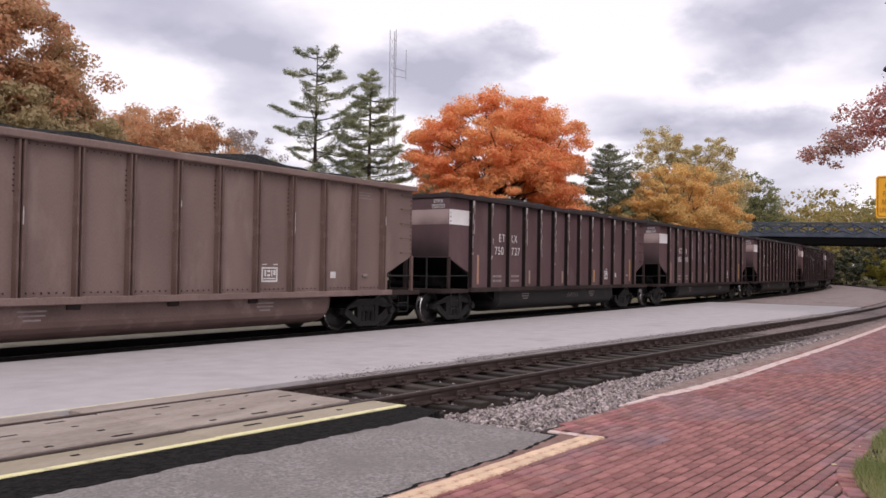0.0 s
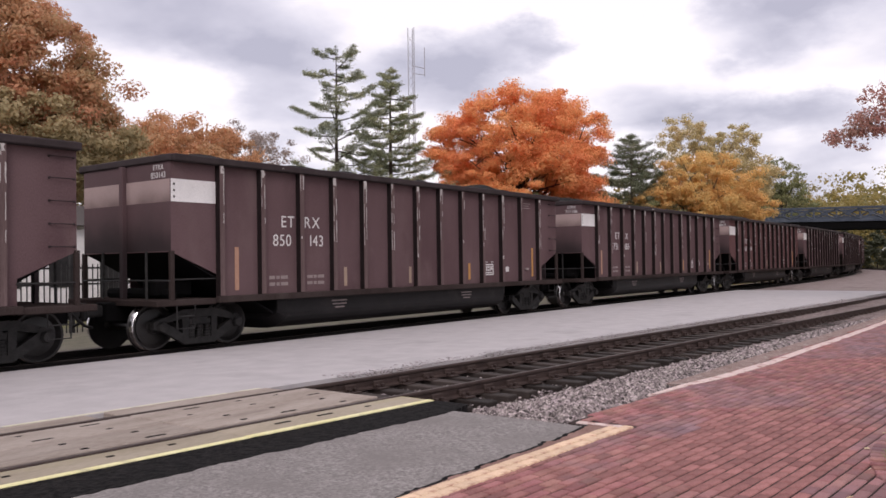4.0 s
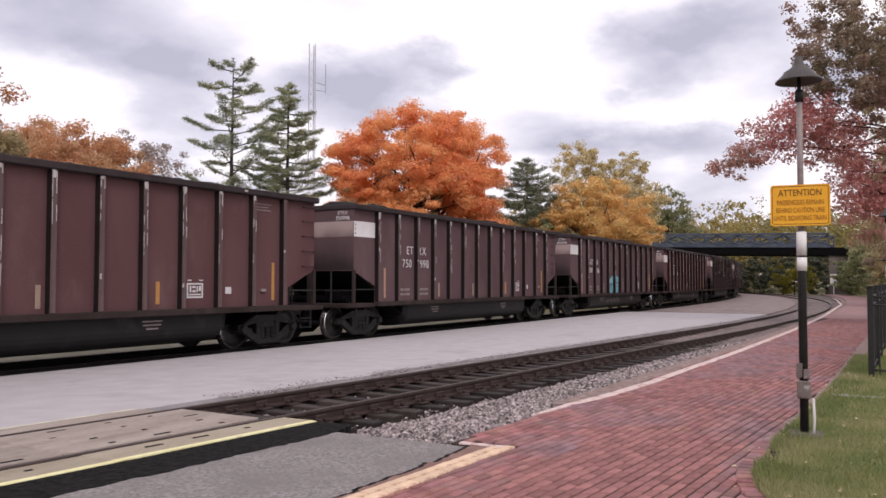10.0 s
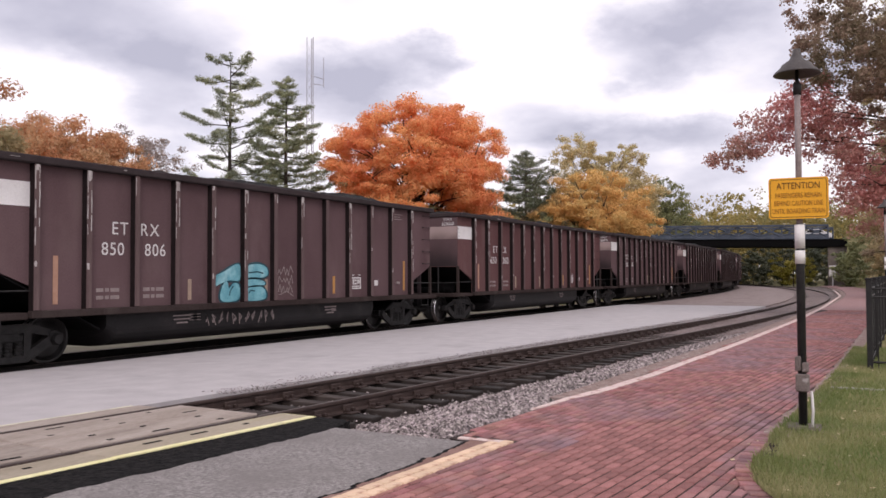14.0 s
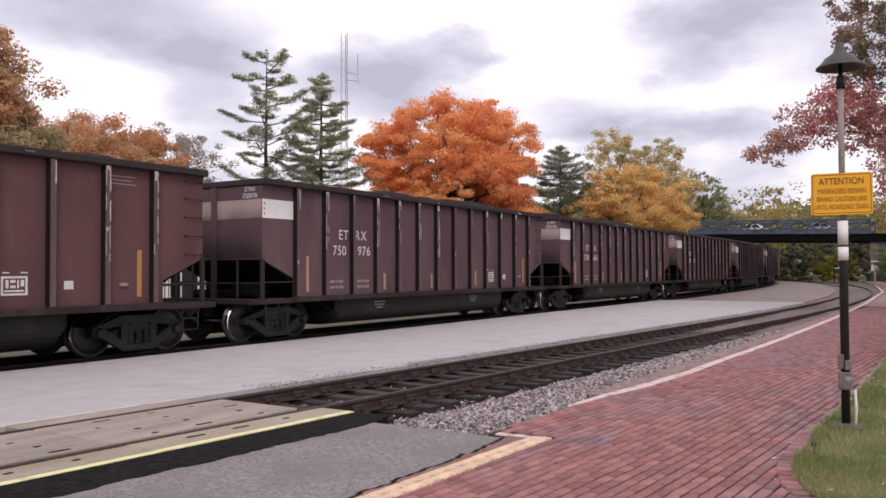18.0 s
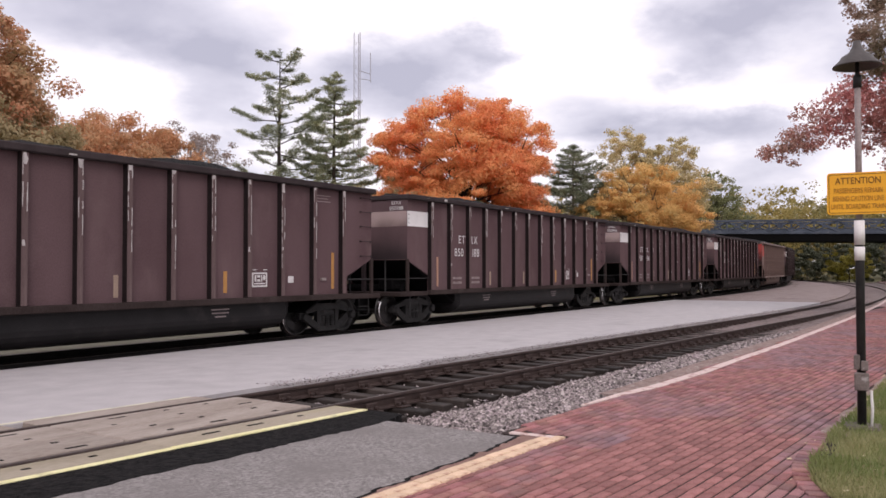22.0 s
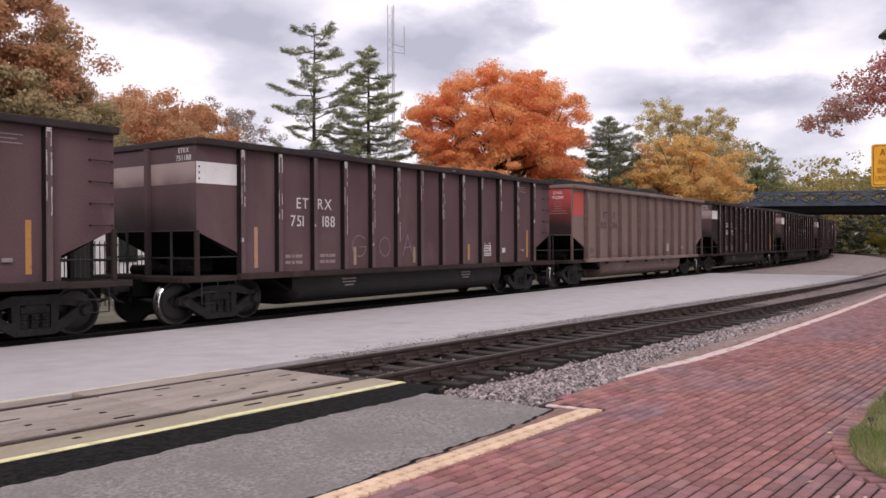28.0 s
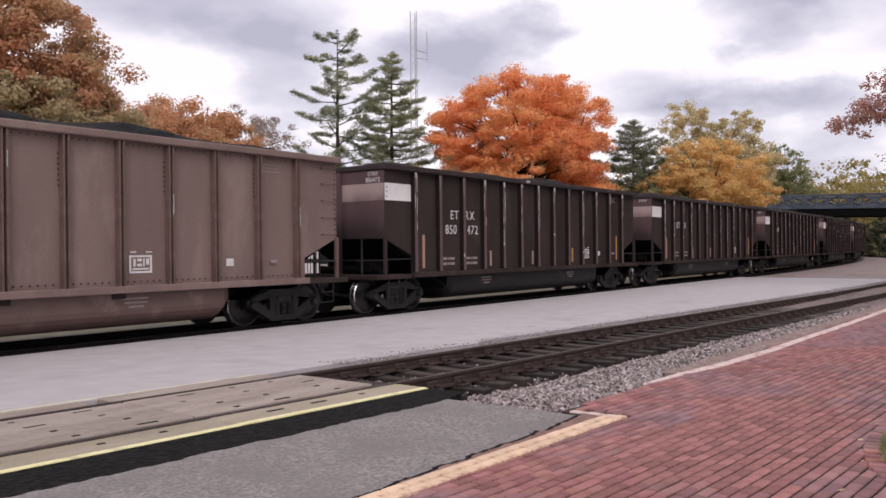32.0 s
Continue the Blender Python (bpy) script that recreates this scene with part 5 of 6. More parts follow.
def motions():
    for car, lane, t0, y0, speed in zip(TRAFFIC, (BX + 5.4, BX + 2.2, BX + 5.4), (16.5, 17.0, 17.0), (29.0, 22.4, 15.8), (7.0, -7.2, 9.0)):
        drive(car, lane, t0, y0, speed)
    for i, car in enumerate(CARS):
        walk(car, [(t, car_pose(i, t)) for t in range(33)])
        spin = [o for o in car.children_recursive if o.get("spins")]
        t0, t1 = (PITCH * i - 32) / 6.6, (PITCH * i + 12) / 6.6
        times = [0.0] + [k / 10 for k in range(1, 320) if t0 < k / 10 < t1] + [32.0]
        for w in spin:
            x, y, z = w.matrix_basis.translation
            ref = run_of(times[1] if len(times) > 2 else 0)
            rows = []
            for t in times:
                tt = min(max(t, times[1]), times[-2]) if len(times) > 2 else 0
                rows.append((t, pose(x, y, z, 0, -math.degrees((run_of(tt) - ref) / 0.4672), 0)))
            walk(w, rows)

# ---------- trees ----------
rng = np.random.default_rng(7)


def leaf_quads(centres, radii, count, size, flat=0.6, thin=0.36, out=0.9):
    """Small leaves scattered in flattened clumps, turned outwards and up."""
    n = len(centres)
    idx = rng.integers(0, n, count)
    d = rng.normal(size=(count, 3))
    d /= np.linalg.norm(d, axis=1)[:, None]
    r = rng.random(count) ** 0.5
    p = centres[idx] + d * (r * radii[idx])[:, None] * np.array([1, 1, flat])
    nrm = d * out + np.array([0, 0, 0.35 * out]) + rng.normal(size=(count, 3)) * 0.45
    nrm /= np.linalg.norm(nrm, axis=1)[:, None]
    a = np.cross(nrm, rng.normal(size=(count, 3)))
    a /= np.linalg.norm(a, axis=1)[:, None]
    b = np.cross(nrm, a)
    s = (size * rng.uniform(0.55, 1.25, count))[:, None]
    a, b = a * s * 0.5, b * s * thin
    return np.stack([p - a, p + b, p + a, p - b], 1)


def crown_points(blobs, count, rough=0.25, shell=0.55, tier=0.0, hollow=()):
    """Clump centres towards the skin of a crown made of ellipsoids (x, y, z, rx, ry, rz)."""
    blobs = np.array(blobs, float)
    vol = blobs[:, 3] * blobs[:, 4] * blobs[:, 5]
    idx = rng.choice(len(blobs), count, p=vol ** 0.75 / (vol ** 0.75).sum())
    d = rng.normal(size=(count, 3))
    d /= np.linalg.norm(d, axis=1)[:, None]
    r = shell + (1 - shell) * rng.random(count) ** 0.6
    r *= 1 + rough * rng.normal(size=count) * 0.5
    p = blobs[idx, :3] + d * r[:, None] * blobs[idx, 3:]
    if tier:
        p[:, 2] -= 0.3 * (np.mod(p[:, 2] + 0.25 * np.hypot(p[:, 0], p[:, 1]) + 0.5 * np.sin(p[:, 0] * 0.9) + 0.5 * np.sin(p[:, 1] * 1.1), tier) - tier / 2)
    for hx, hy, hz, hr in hollow:
        p = p[np.linalg.norm(p - np.array((hx, hy, hz)), axis=1) > hr]
    return p


def limbs(m, base, height, r0, ends, split=0.35, lean=(0, 0)):
    """A tapered trunk and curved limbs to the given ends."""
    bx, by, bz = base
    top = Vector((bx + lean[0], by + lean[1], bz + height))
    bot = Vector(base)
    pts = [bot + (top - bot) * u + Vector((0.12 * sin(5 * u), 0.1 * cos(4 * u) - 0.1, 0)) * (r0 * 3) for u in (k / 8 for k in range(9))]
    m.tube(pts, [r0 * (1.25 if u == 0 else 1) * (1 - 0.85 * u) + 0.015 for u in np.linspace(0, 1, 9)], 9)
    for e in ends:
        e = Vector(e)
        u = random.uniform(split, 0.85)
        s = bot + (top - bot) * min(u, max(0.12, (e.z - bz) / height * 0.8))
        mid = s.lerp(e, 0.5) + Vector((random.uniform(-1, 1), random.uniform(-1, 1), random.uniform(-0.2, 0.9))) * 0.12 * (e - s).length
        r = r0 * 0.42 * (1 - u * 0.6)
        pts = [s, s.lerp(mid, 0.55), mid, mid.lerp(e, 0.6), e]
        m.tube(pts, [r, r * 0.8, r * 0.6, r * 0.38, r * 0.12], 6)
        for k in range(3):
            q = mid.lerp(e, random.uniform(0, 0.8))
            w = q + Vector((random.uniform(-1, 1), random.uniform(-1, 1), random.uniform(-0.3, 0.8))).normalized() * min((e - s).length * 0.33, 1.3)
            m.tube([q, q.lerp(w, 0.5) + Vector((0, 0, 0.05)), w], [r * 0.35, r * 0.22, r * 0.06], 5)


def broadleaf(label, base, height, blobs, leaf, clumps, leaves, size, clump_r, trunk_r=0.22, name="tree", limbs_n=26, trunk_h=None, flat=0.6, bark=M_BARK, rough=0.25, shell=0.5, extra=(), tier=0.0, hollow=()):
    th = new(name)
    th.location = base
    tagged(th, label, "tree")
    cp = crown_points(blobs, clumps, rough, shell, tier, hollow)
    tr = Mesh()
    limbs(tr, (0, 0, 0), trunk_h or height * 0.8, trunk_r, cp[rng.choice(len(cp), min(limbs_n, len(cp)), replace=False)])
    part("trunk", tr, bark, th, smooth=True)
    rad = clump_r * rng.uniform(0.6, 1.3, len(cp))
    part("crown", quads("crown", leaf_quads(cp, rad, leaves, size, flat), leaf), None, th)
    for mat2, bl, cl, lv in extra:
        cp2 = crown_points(bl, cl, rough, shell)
        part("crown", quads("crown", leaf_quads(cp2, clump_r * rng.uniform(0.6, 1.3, len(cp2)), lv, size, flat), mat2), None, th)
    return th


def conifer(label, base, height, width, start, branches, leaf, dens, seed, short=0.45, tuft=0.30, up=0.10, bare=0.3, taper=0.8):
    """A pine or spruce: straight trunk, scattered uneven branches with side twigs, sprays of needles along them."""
    rnd = random.Random(seed)
    th = new("conifer")
    th.location = base
    tagged(th, label, "tree")
    m = Mesh()
    m.tube([(0, 0, 0), (0.06, 0, height * 0.3), (-0.03, 0.04, height * 0.6), (0.03, 0.03, height * 0.85), (0, 0, height)], [0.25, 0.19, 0.12, 0.06, 0.015], 9)
    cs, rs = [], []
    for k in range(branches):
        u = (k + rnd.uniform(-0.4, 0.4)) / branches
        u = min(max(u, 0), 0.985)
        z = height * (start + (1 - start) * u)
        a = k * 2.4 + rnd.uniform(-0.5, 0.5)
        r = (width / 2 * (1 - u) ** taper + 0.35) * rnd.uniform(short, 1.15)
        e = Vector((cos(a) * r, sin(a) * r, z + up * r * rnd.uniform(-0.5, 1.5)))
        s = Vector((0, 0, z - 0.1 * r))
        md = s.lerp(e, 0.55) - Vector((0, 0, 0.10 * r))
        m.tube([s, md, e], [0.05, 0.032, 0.008], 5)
        for q in np.arange(bare, 1.02, max(0.08, 0.26 / r)):
            c = s.lerp(md, q / 0.55) if q < 0.55 else md.lerp(e, (q - 0.55) / 0.45)
            w = (0.12 + 0.34 * r * (1.05 - q)) * rnd.uniform(0.5, 1.2)
            for side in (-1, 1):
                t = c + Vector((cos(a) * 0.5 * w - sin(a) * side * w, sin(a) * 0.5 * w + cos(a) * side * w, rnd.uniform(0.0, 0.35) * w))
                m.tube([c, t], [0.012, 0.004], 4)
                for f in (0.45, 0.75, 1.0):
                    cs.append(tuple(c.lerp(t, f) + Vector((rnd.uniform(-0.06, 0.06), rnd.uniform(-0.06, 0.06), rnd.uniform(-0.02, 0.10)))))
                    rs.append(tuft * rnd.uniform(0.5, 1.1))
            cs.append(tuple(c))
            rs.append(tuft * 0.6)
    for k in range(8):
        cs.append((rnd.uniform(-0.12, 0.12), rnd.uniform(-0.12, 0.12), height + 0.1 - 0.16 * k))
        rs.append(0.16 + 0.02 * k)
    part("trunk", m, M_BARK, th, smooth=True)
    cs, rs = np.array(cs), np.array(rs)
    part("crown", quads("crown", leaf_quads(cs, rs, dens, 0.20, 0.55, 0.13, 0.4), leaf), None, th)
    return th


G = -0.4
broadleaf("large round maple in bright orange autumn leaf", (51.2, 31.4, G), 13.0,
          [(0, 0, 10.0, 6.1, 6.1, 4.4), (2.2, -3.6, 11.2, 2.8, 2.8, 2.5), (-2.1, 3.5, 10.9, 2.6, 2.6, 2.3), (-0.9, 1.5, 13.0, 1.9, 1.9, 1.5), (1.1, -1.8, 12.9, 2.6, 2.6, 1.5), (0, 0, 7.2, 6.0, 6.0, 2.8), (1.8, -3.0, 5.8, 3.0, 3.0, 2.0), (-3.4, -2.1, 9.8, 2.6, 2.6, 2.4), (-1.6, -4.0, 8.2, 2.4, 2.4, 2.0), (-4.2, 1.2, 8.0, 2.2, 2.2, 1.9)],
          L_ORANGE, 700, 200000, 0.165, 0.88, 0.42, limbs_n=80, trunk_h=10.5, rough=0.09, flat=0.5, shell=0.66, tier=1.5, hollow=((-3.1, -3.2, 7.0, 1.3), (-5.0, -1.6, 8.4, 0.8), (-3.9, -0.6, 11.4, 0.8), (-4.0, 2.4, 10.2, 0.9), (-3.0, -4.6, 9.8, 0.7), (0.0, -5.2, 10.6, 0.7)))
conifer("tall thin pine with open irregular branches", (44.6, 43.2, G), 18.3, 9.0, 0.34, 46, L_PINE, 32000, 3, 0.35, 0.40, 0.32, 0.45, 0.40)
conifer("dense green conifer with a pointed top", (47.3, 40.2, G), 16.8, 10.6, 0.26, 72, L_FIR, 60000, 5, 0.55, 0.38, 0.10, 0.26, 0.75)
conifer("dark conifer among autumn trees", (68.7, 30.3, G), 13.2, 17.0, 0.10, 90, L_DARKFIR, 60000, 9, 0.6, 0.46, 0.16, 0.2, 0.7)
broadleaf("big oak turning rust red above and olive below", (19.8, 40.4, G), 15.0,
          [(0, 0, 11.5, 4.3, 4.0, 3.8), (0.5, -0.4, 9.3, 4.1, 4.0, 2.3), (-3.4, 0.6, 8.6, 4.0, 4.0, 2.8), (-0.8, 0, 14.0, 2.0, 2.0, 1.6)],
          L_RUST, 460, 120000, 0.18, 0.85, 0.34, limbs_n=40, rough=0.2,
          extra=((L_OLIVE, [(1.8, -1, 7.4, 4.6, 4.2, 2.0), (-3.5, 0, 7.2, 4.5, 4, 1.8), (2.4, -0.6, 9.6, 2.6, 2.6, 1.5), (-1.0, -2.6, 8.4, 3.6, 2.4, 1.8)], 280, 84000),))
broadleaf("russet shrubby tree behind the train", (33.5, 48.0, G), 12.5, [(0, 0, 9.2, 5.2, 4.5, 2.7), (4.2, 1.0, 9.2, 3.4, 3.2, 2.8), (-4.5, -1, 8.8, 4, 3.5, 2.8)], L_BRICKRED, 330, 70000, 0.19, 0.85, 0.2)
broadleaf("thin grey-brown half-bare tree", (42.0, 50.5, G), 12.5, [(0, 0, 9.8, 3.8, 3.6, 3.0), (-5, 1, 9.6, 3.6, 3, 2.8)], L_GREYTWIG, 220, 16000, 0.17, 0.7, 0.16, limbs_n=110, bark=M_WOODY, name="bare_tree")
broadleaf("golden-orange spreading tree behind the train", (70.8, 24.9, G), 11.2, [(0, 0, 7.6, 5.4, 5.0, 3.8), (-2.4, 1.4, 5.8, 4.2, 4, 2.8), (2.6, -1.4, 5.8, 4.2, 4, 2.8)], L_GOLD, 380, 90000, 0.19, 0.8, 0.28, limbs_n=34, rough=0.18)
broadleaf("tall thinly leaved tan and yellow tree", (80.5, 27.6, G), 16.2, [(-2.2, 1.6, 13.6, 2.8, 2.8, 2.8), (2.2, -1.8, 12.8, 2.8, 2.8, 2.6), (4.0, -3.6, 10.2, 2.6, 2.6, 2.6), (0, 0, 10.5, 4.2, 4, 2.6)], L_TAN, 340, 40000, 0.19, 0.7, 0.26, limbs_n=46, shell=0.3, rough=0.1)
broadleaf("slender grey-green tree past the bank", (132, 33.8, G), 17.5, [(0, 0, 14.0, 3.6, 3.6, 3.4), (0.5, -0.6, 9.8, 4.4, 4.2, 3.4)], L_GREEN, 150, 9500, 0.32, 0.9, 0.22, limbs_n=30)
broadleaf("bare pale tree behind the maple", (66.0, 36.0, G), 15.6, [(0, 0, 13.2, 2.4, 2.4, 2.2)], L_GREYTWIG, 60, 300, 0.2, 0.7, 0.14, limbs_n=60, bark=M_WOODY, name="bare_tree")

# low growth behind the train


def bush(label, x, y, w, h, leaf, n=5200, size=0.17, name="bush"):
    return broadleaf(label, (x, y, G), h, [(0, 0, h * 0.55, w / 2, w / 2, h * 0.48), (w * 0.22, -w * 0.1, h * 0.42, w * 0.36, w * 0.36, h * 0.42), (-w * 0.24, w * 0.1, h * 0.4, w * 0.36, w * 0.36, h * 0.4)], leaf, 70, n, size, 0.55, 0.07, name, 12, h * 0.6)


for x, y, w, h, lf in ((44.7, 34.4, 5, 8.1, L_OLIVE), (46.2, 31.9, 5, 8.0, L_OLIVE), (47.8, 29.3, 5, 7.4, L_GREEN), (44, 29, 6, 7.0, L_GREEN), (40, 33, 6, 5.8, L_GREEN), (48, 27, 5, 6.4, L_OLIVE), (54, 26, 6, 4.9, L_GREEN), (60, 25, 6, 6.3, L_GREEN), (63, 29, 6, 6.4, L_GREEN), (76, 23, 6, 4.6, L_OLIVE), (83, 22, 6, 5.0, L_GOLD), (90, 26, 6, 6.4, L_GREEN), (97, 29.5, 7, 7.5, L_GREEN), (104, 32, 7, 7.0, L_GREEN), (90, 30, 8, 9.0, L_TAN), (36, 37, 6, 6.0, L_OLIVE), (30, 38, 6, 6.4, L_OLIVE), (24, 36, 6, 6.2, L_OLIVE), (12, 37, 7, 7.2, L_OLIVE), (57, 34, 6, 6.5, L_GREEN), (112, 35, 8, 8.0, L_GREEN)):
    bush({L_GREEN: "dull green bush behind the freight track", L_OLIVE: "olive-brown bush behind the freight track", L_GOLD: "golden bush behind the freight track", L_TAN: "tan thicket behind the freight track"}[lf], x, y, w, h, lf)

bush("dark green shrub between the maple and the golden tree", 70.5, 28.8, 7.5, 8.6, L_DARKFIR, 16000, 0.17)
bush("dense dark green shrub beside the maple", 66.0, 30.3, 6.5, 11.0, L_DARKFIR, 20000, 0.17)
bush("dense dark green shrub beside the golden tree", 71.0, 31.0, 6.5, 12.0, L_DARKFIR, 14000, 0.17)
# these thickets wear the bridge's shadow in their leaf colour
for x, y, w, h in ((133, 10, 9, 6.6), (134, 17, 9, 6.8), (134, 24, 10, 7.0), (135, 31, 10, 7.2), (130, 38, 9, 7.0), (144, 14, 10, 7.4), (144, 27, 11, 7.6)):
    bush("green thicket coloured shade-dark past the bridge", x, y, w, h, L_SHADEGREEN, 9000, 0.3)

# far woods beyond the bridge, one mass
wood = []
for k in range(150):
    u = k / 149
    ang = radians(62 + 27 * u)
    rr = random.uniform(165, 250)
    wood.append((rr * sin(ang), rr * cos(ang) + 4, random.uniform(6.5, 11.5) * rr / 205, 8, 8, random.uniform(6.5, 8.5)))
cp = crown_points(wood, 4600, 0.2, 0.5)
cp[:, 2] = np.abs(cp[:, 2])
tagged(part("far_woods", quads("far_woods", leaf_quads(cp, rng.uniform(1.0, 2.4, len(cp)), 150000, 0.66, 0.7), L_WOODS), None), "distant mixed woods in autumn colours", "woods", kind="stuff")

# ---------- bridge over the tracks ----------
BX = 118.0
bridge = new("bridge")
tagged(bridge, "blue-grey riveted steel girder bridge on concrete abutments", "bridge")
BY0, BY1 = 9.2, 46.0


def bz(y):
    return 5.75 + 0.022 * (y - 9)


def slanted(m):
    for i, (x, y, z) in enumerate(m.v):
        m.v[i] = (x, y, z + bz(y))
    return m


part("deck", slanted(Mesh().box(BX, BX + 7.5, BY0 - 1.5, BY1, -0.70, 0.35, 0.03)), M_BLACK, bridge)
for xx in (BX - 0.15, BX + 7.5):
    part("lower_chord", slanted(Mesh().box(xx, xx + 0.25, BY0, BY1, 0.30, 0.62, 0.02)), M_BRIDGE, bridge)
    part("upper_chord", slanted(Mesh().box(xx - 0.03, xx + 0.28, BY0, BY1, 1.95, 2.25, 0.02)), M_BRIDGE, bridge)
    part("web_plate", slanted(Mesh().box(xx + 0.1, xx + 0.14, BY0, BY1, 0.55, 1.0)), M_BRIDGE, bridge)
    y, up_next = BY0, True
    while y < BY1 - 1:
        part("post", slanted(Mesh().box(xx, xx + 0.22, y, y + 0.18, 0.55, 1.98, 0.01)), M_BRIDGE, bridge)
        for a, b in ((0.62, 1.97), (1.97, 0.62)):
            part("diagonal", slanted(Mesh().tube([(xx + 0.1 + 0.04 * (a > b), y + 0.1, a), (xx + 0.1 + 0.04 * (a > b), y + 2.9, b)], 0.095, 4)), M_BRIDGE, bridge)
        part("gusset", slanted(Mesh().box(xx - 0.02, xx + 0.24, y + 1.15, y + 1.85, 1.08, 1.5, 0.02)), M_BRIDGE, bridge)
        y += 2.8
part("parapet", slanted(Mesh().box(BX - 0.2, BX + 7.7, BY0 - 2.2, BY0 - 1.52, -0.7, 0.5, 0.05)), M_BLACK, bridge)
part("abutment", Mesh().prism([(BX + 0.3, -0.5), (BX + 7.2, -0.5), (BX + 7.2, 5.02), (BX + 0.3, 5.02)], 6.6, 9.4), M_OLDCONC, bridge, "weathered concrete abutment")
part("abutment", Mesh().prism([(BX + 0.3, -0.5), (BX + 7.2, -0.5), (BX + 7.2, 5.5), (BX + 0.3, 5.5)], 33, 36), M_OLDCONC, bridge, "weathered concrete abutment")
# the road's banks at both ends of the bridge, and the traffic on it
for y0, y1 in ((BY1, 150.0), (-110.0, 7.0)):
    bank = Mesh()
    n = 12
    for k in range(n + 1):
        y = y0 + (y1 - y0) * k / n
        z = bz(min(max(y, BY0), BY1)) + 0.34
        bank.v += [(BX - 7, y, -0.43), (BX - 0.4, y, z), (BX + 7.9, y, z), (BX + 15, y, -0.43)]
    for k in range(n):
        bank.f += [(4 * k + q, 4 * k + q + 1, 4 * k + q + 5, 4 * k + q + 4) for q in range(3)]
    bank.f += [(0, 1, 2, 3), (4 * n, 4 * n + 1, 4 * n + 2, 4 * n + 3)]
    structure(part("road_bank", bank, M_FIELD), "overgrown earth bank that carries the road to the bridge", "bank")
TRAFFIC = []


def road_car(label, paint, tall):
    """A car seen across the bridge: shell, glass, wheels; it heads along +y."""
    car = new("car")
    tagged(car, label, "car", "cars on the bridge")
    shell = [(-2.2, 0.35), (-2.25, 0.75), (-2.1, 0.95), (-1.55, 1.0), (-1.0, tall), (0.55, tall), (1.15, 1.0), (2.05, 0.88), (2.25, 0.65), (2.2, 0.35)]
    m = Mesh().prism(shell, -0.86, 0.86, "x")
    part("body", m, paint, car)
    for sx in (-0.865, 0.865):
        part("window", Mesh().prism([(-1.38, 1.02), (-0.92, tall - 0.08), (-0.2, tall - 0.08), (-0.2, 1.02)], sx - 0.004, sx + 0.004, "x"), M_POSTBLK, car, "dark side window")
        part("window", Mesh().prism([(-0.1, 1.02), (-0.1, tall - 0.08), (0.48, tall - 0.08), (0.98, 1.02)], sx - 0.004, sx + 0.004, "x"), M_POSTBLK, car, "dark side window")
        for yy in (-1.35, 1.35):
            part("wheel", Mesh().tube([(sx - 0.1, yy, 0.32), (sx + 0.03, yy, 0.32)], 0.32, 16), M_POSTBLK, car)
    TRAFFIC.append(car)
    return car


road_car("white car driving over the steel bridge", M_SIDING, 1.48)
road_car("silver car driving over the steel bridge", M_MAST, 1.45)
road_car("pale car driving over the steel bridge", M_SLEEVE, 1.55)
board = tagged(part("notice_board", Mesh().box(BX - 0.6, BX - 0.56, 8.4, 9.2, 1.2, 2.6, 0.01).box(BX - 0.56, BX - 0.5, 8.75, 8.85, -0.4, 2.4), M_SLEEVE), "small white notice board on a post by the abutment", "sign")

# ---------- radio mast far behind ----------
mast = new("radio_mast")
mast.location = (195, 156.5, G)
tagged(mast, "tall pale lattice radio mast far behind the trees", "mast")
for k in range(3):
    a = 2 * pi * k / 3 + 0.4
    part("leg", Mesh().tube([(1.25 * cos(a), 1.25 * sin(a), 0), (1.1 * cos(a), 1.1 * sin(a), 74)], 0.13, 5), M_MAST, mast)
lat = Mesh()
for k in range(30):
    z = 2.4 * k
    for j in range(3):
        a, b = 2 * pi * j / 3 + 0.4, 2 * pi * (j + 1) / 3 + 0.4
        lat.tube([(1.2 * cos(a), 1.2 * sin(a), z), (1.2 * cos(b), 1.2 * sin(b), z + 2.4)], 0.05, 4)
part("lattice", lat, M_MAST, mast)
part("antenna_arm", Mesh().tube([(0, 0, 62.5), (2.5, -3.0, 61.5)], 0.12, 5).tube([(2.5, -3.0, 59), (2.5, -3.0, 68)], 0.12, 5).tube([(0, 0, 60), (2.5, -3.0, 59.6)], 0.1, 5), M_MAST, mast)

# ---------- lamp post with the caution sign ----------
lamp = new("lamp_post")
LX, LY = 9.40, 1.02
lamp.location = (LX, LY, 0.0)
tagged(lamp, "black platform lamp post with a bell-shaped metal shade", "lamp")
part("base", Mesh().box(-0.16, 0.16, -0.17, 0.17, -0.1, 0.045, 0.02), M_OLDCONC, lamp, "square concrete footing")
part("pole", Mesh().lathe([(0.043, 0.03), (0.043, 2.12), (0.04, 2.14)], 16), M_POSTBLK, lamp, smooth=True)
part("upper_pole", Mesh().lathe([(0.032, 2.1), (0.030, 3.56)], 12), M_POSTGREY, lamp, "bare greyed upper pole", True)
part("sleeve", Mesh().lathe([(0.050, 1.72), (0.050, 1.86)], 16).lathe([(0.050, 1.88), (0.050, 2.13)], 16), M_SLEEVE, lamp, "white sleeve", True)
part("neck", Mesh().lathe([(0.042, 3.5), (0.042, 3.62), (0.02, 3.64), (0.02, 3.8)], 12), M_POSTBLK, lamp, smooth=True)
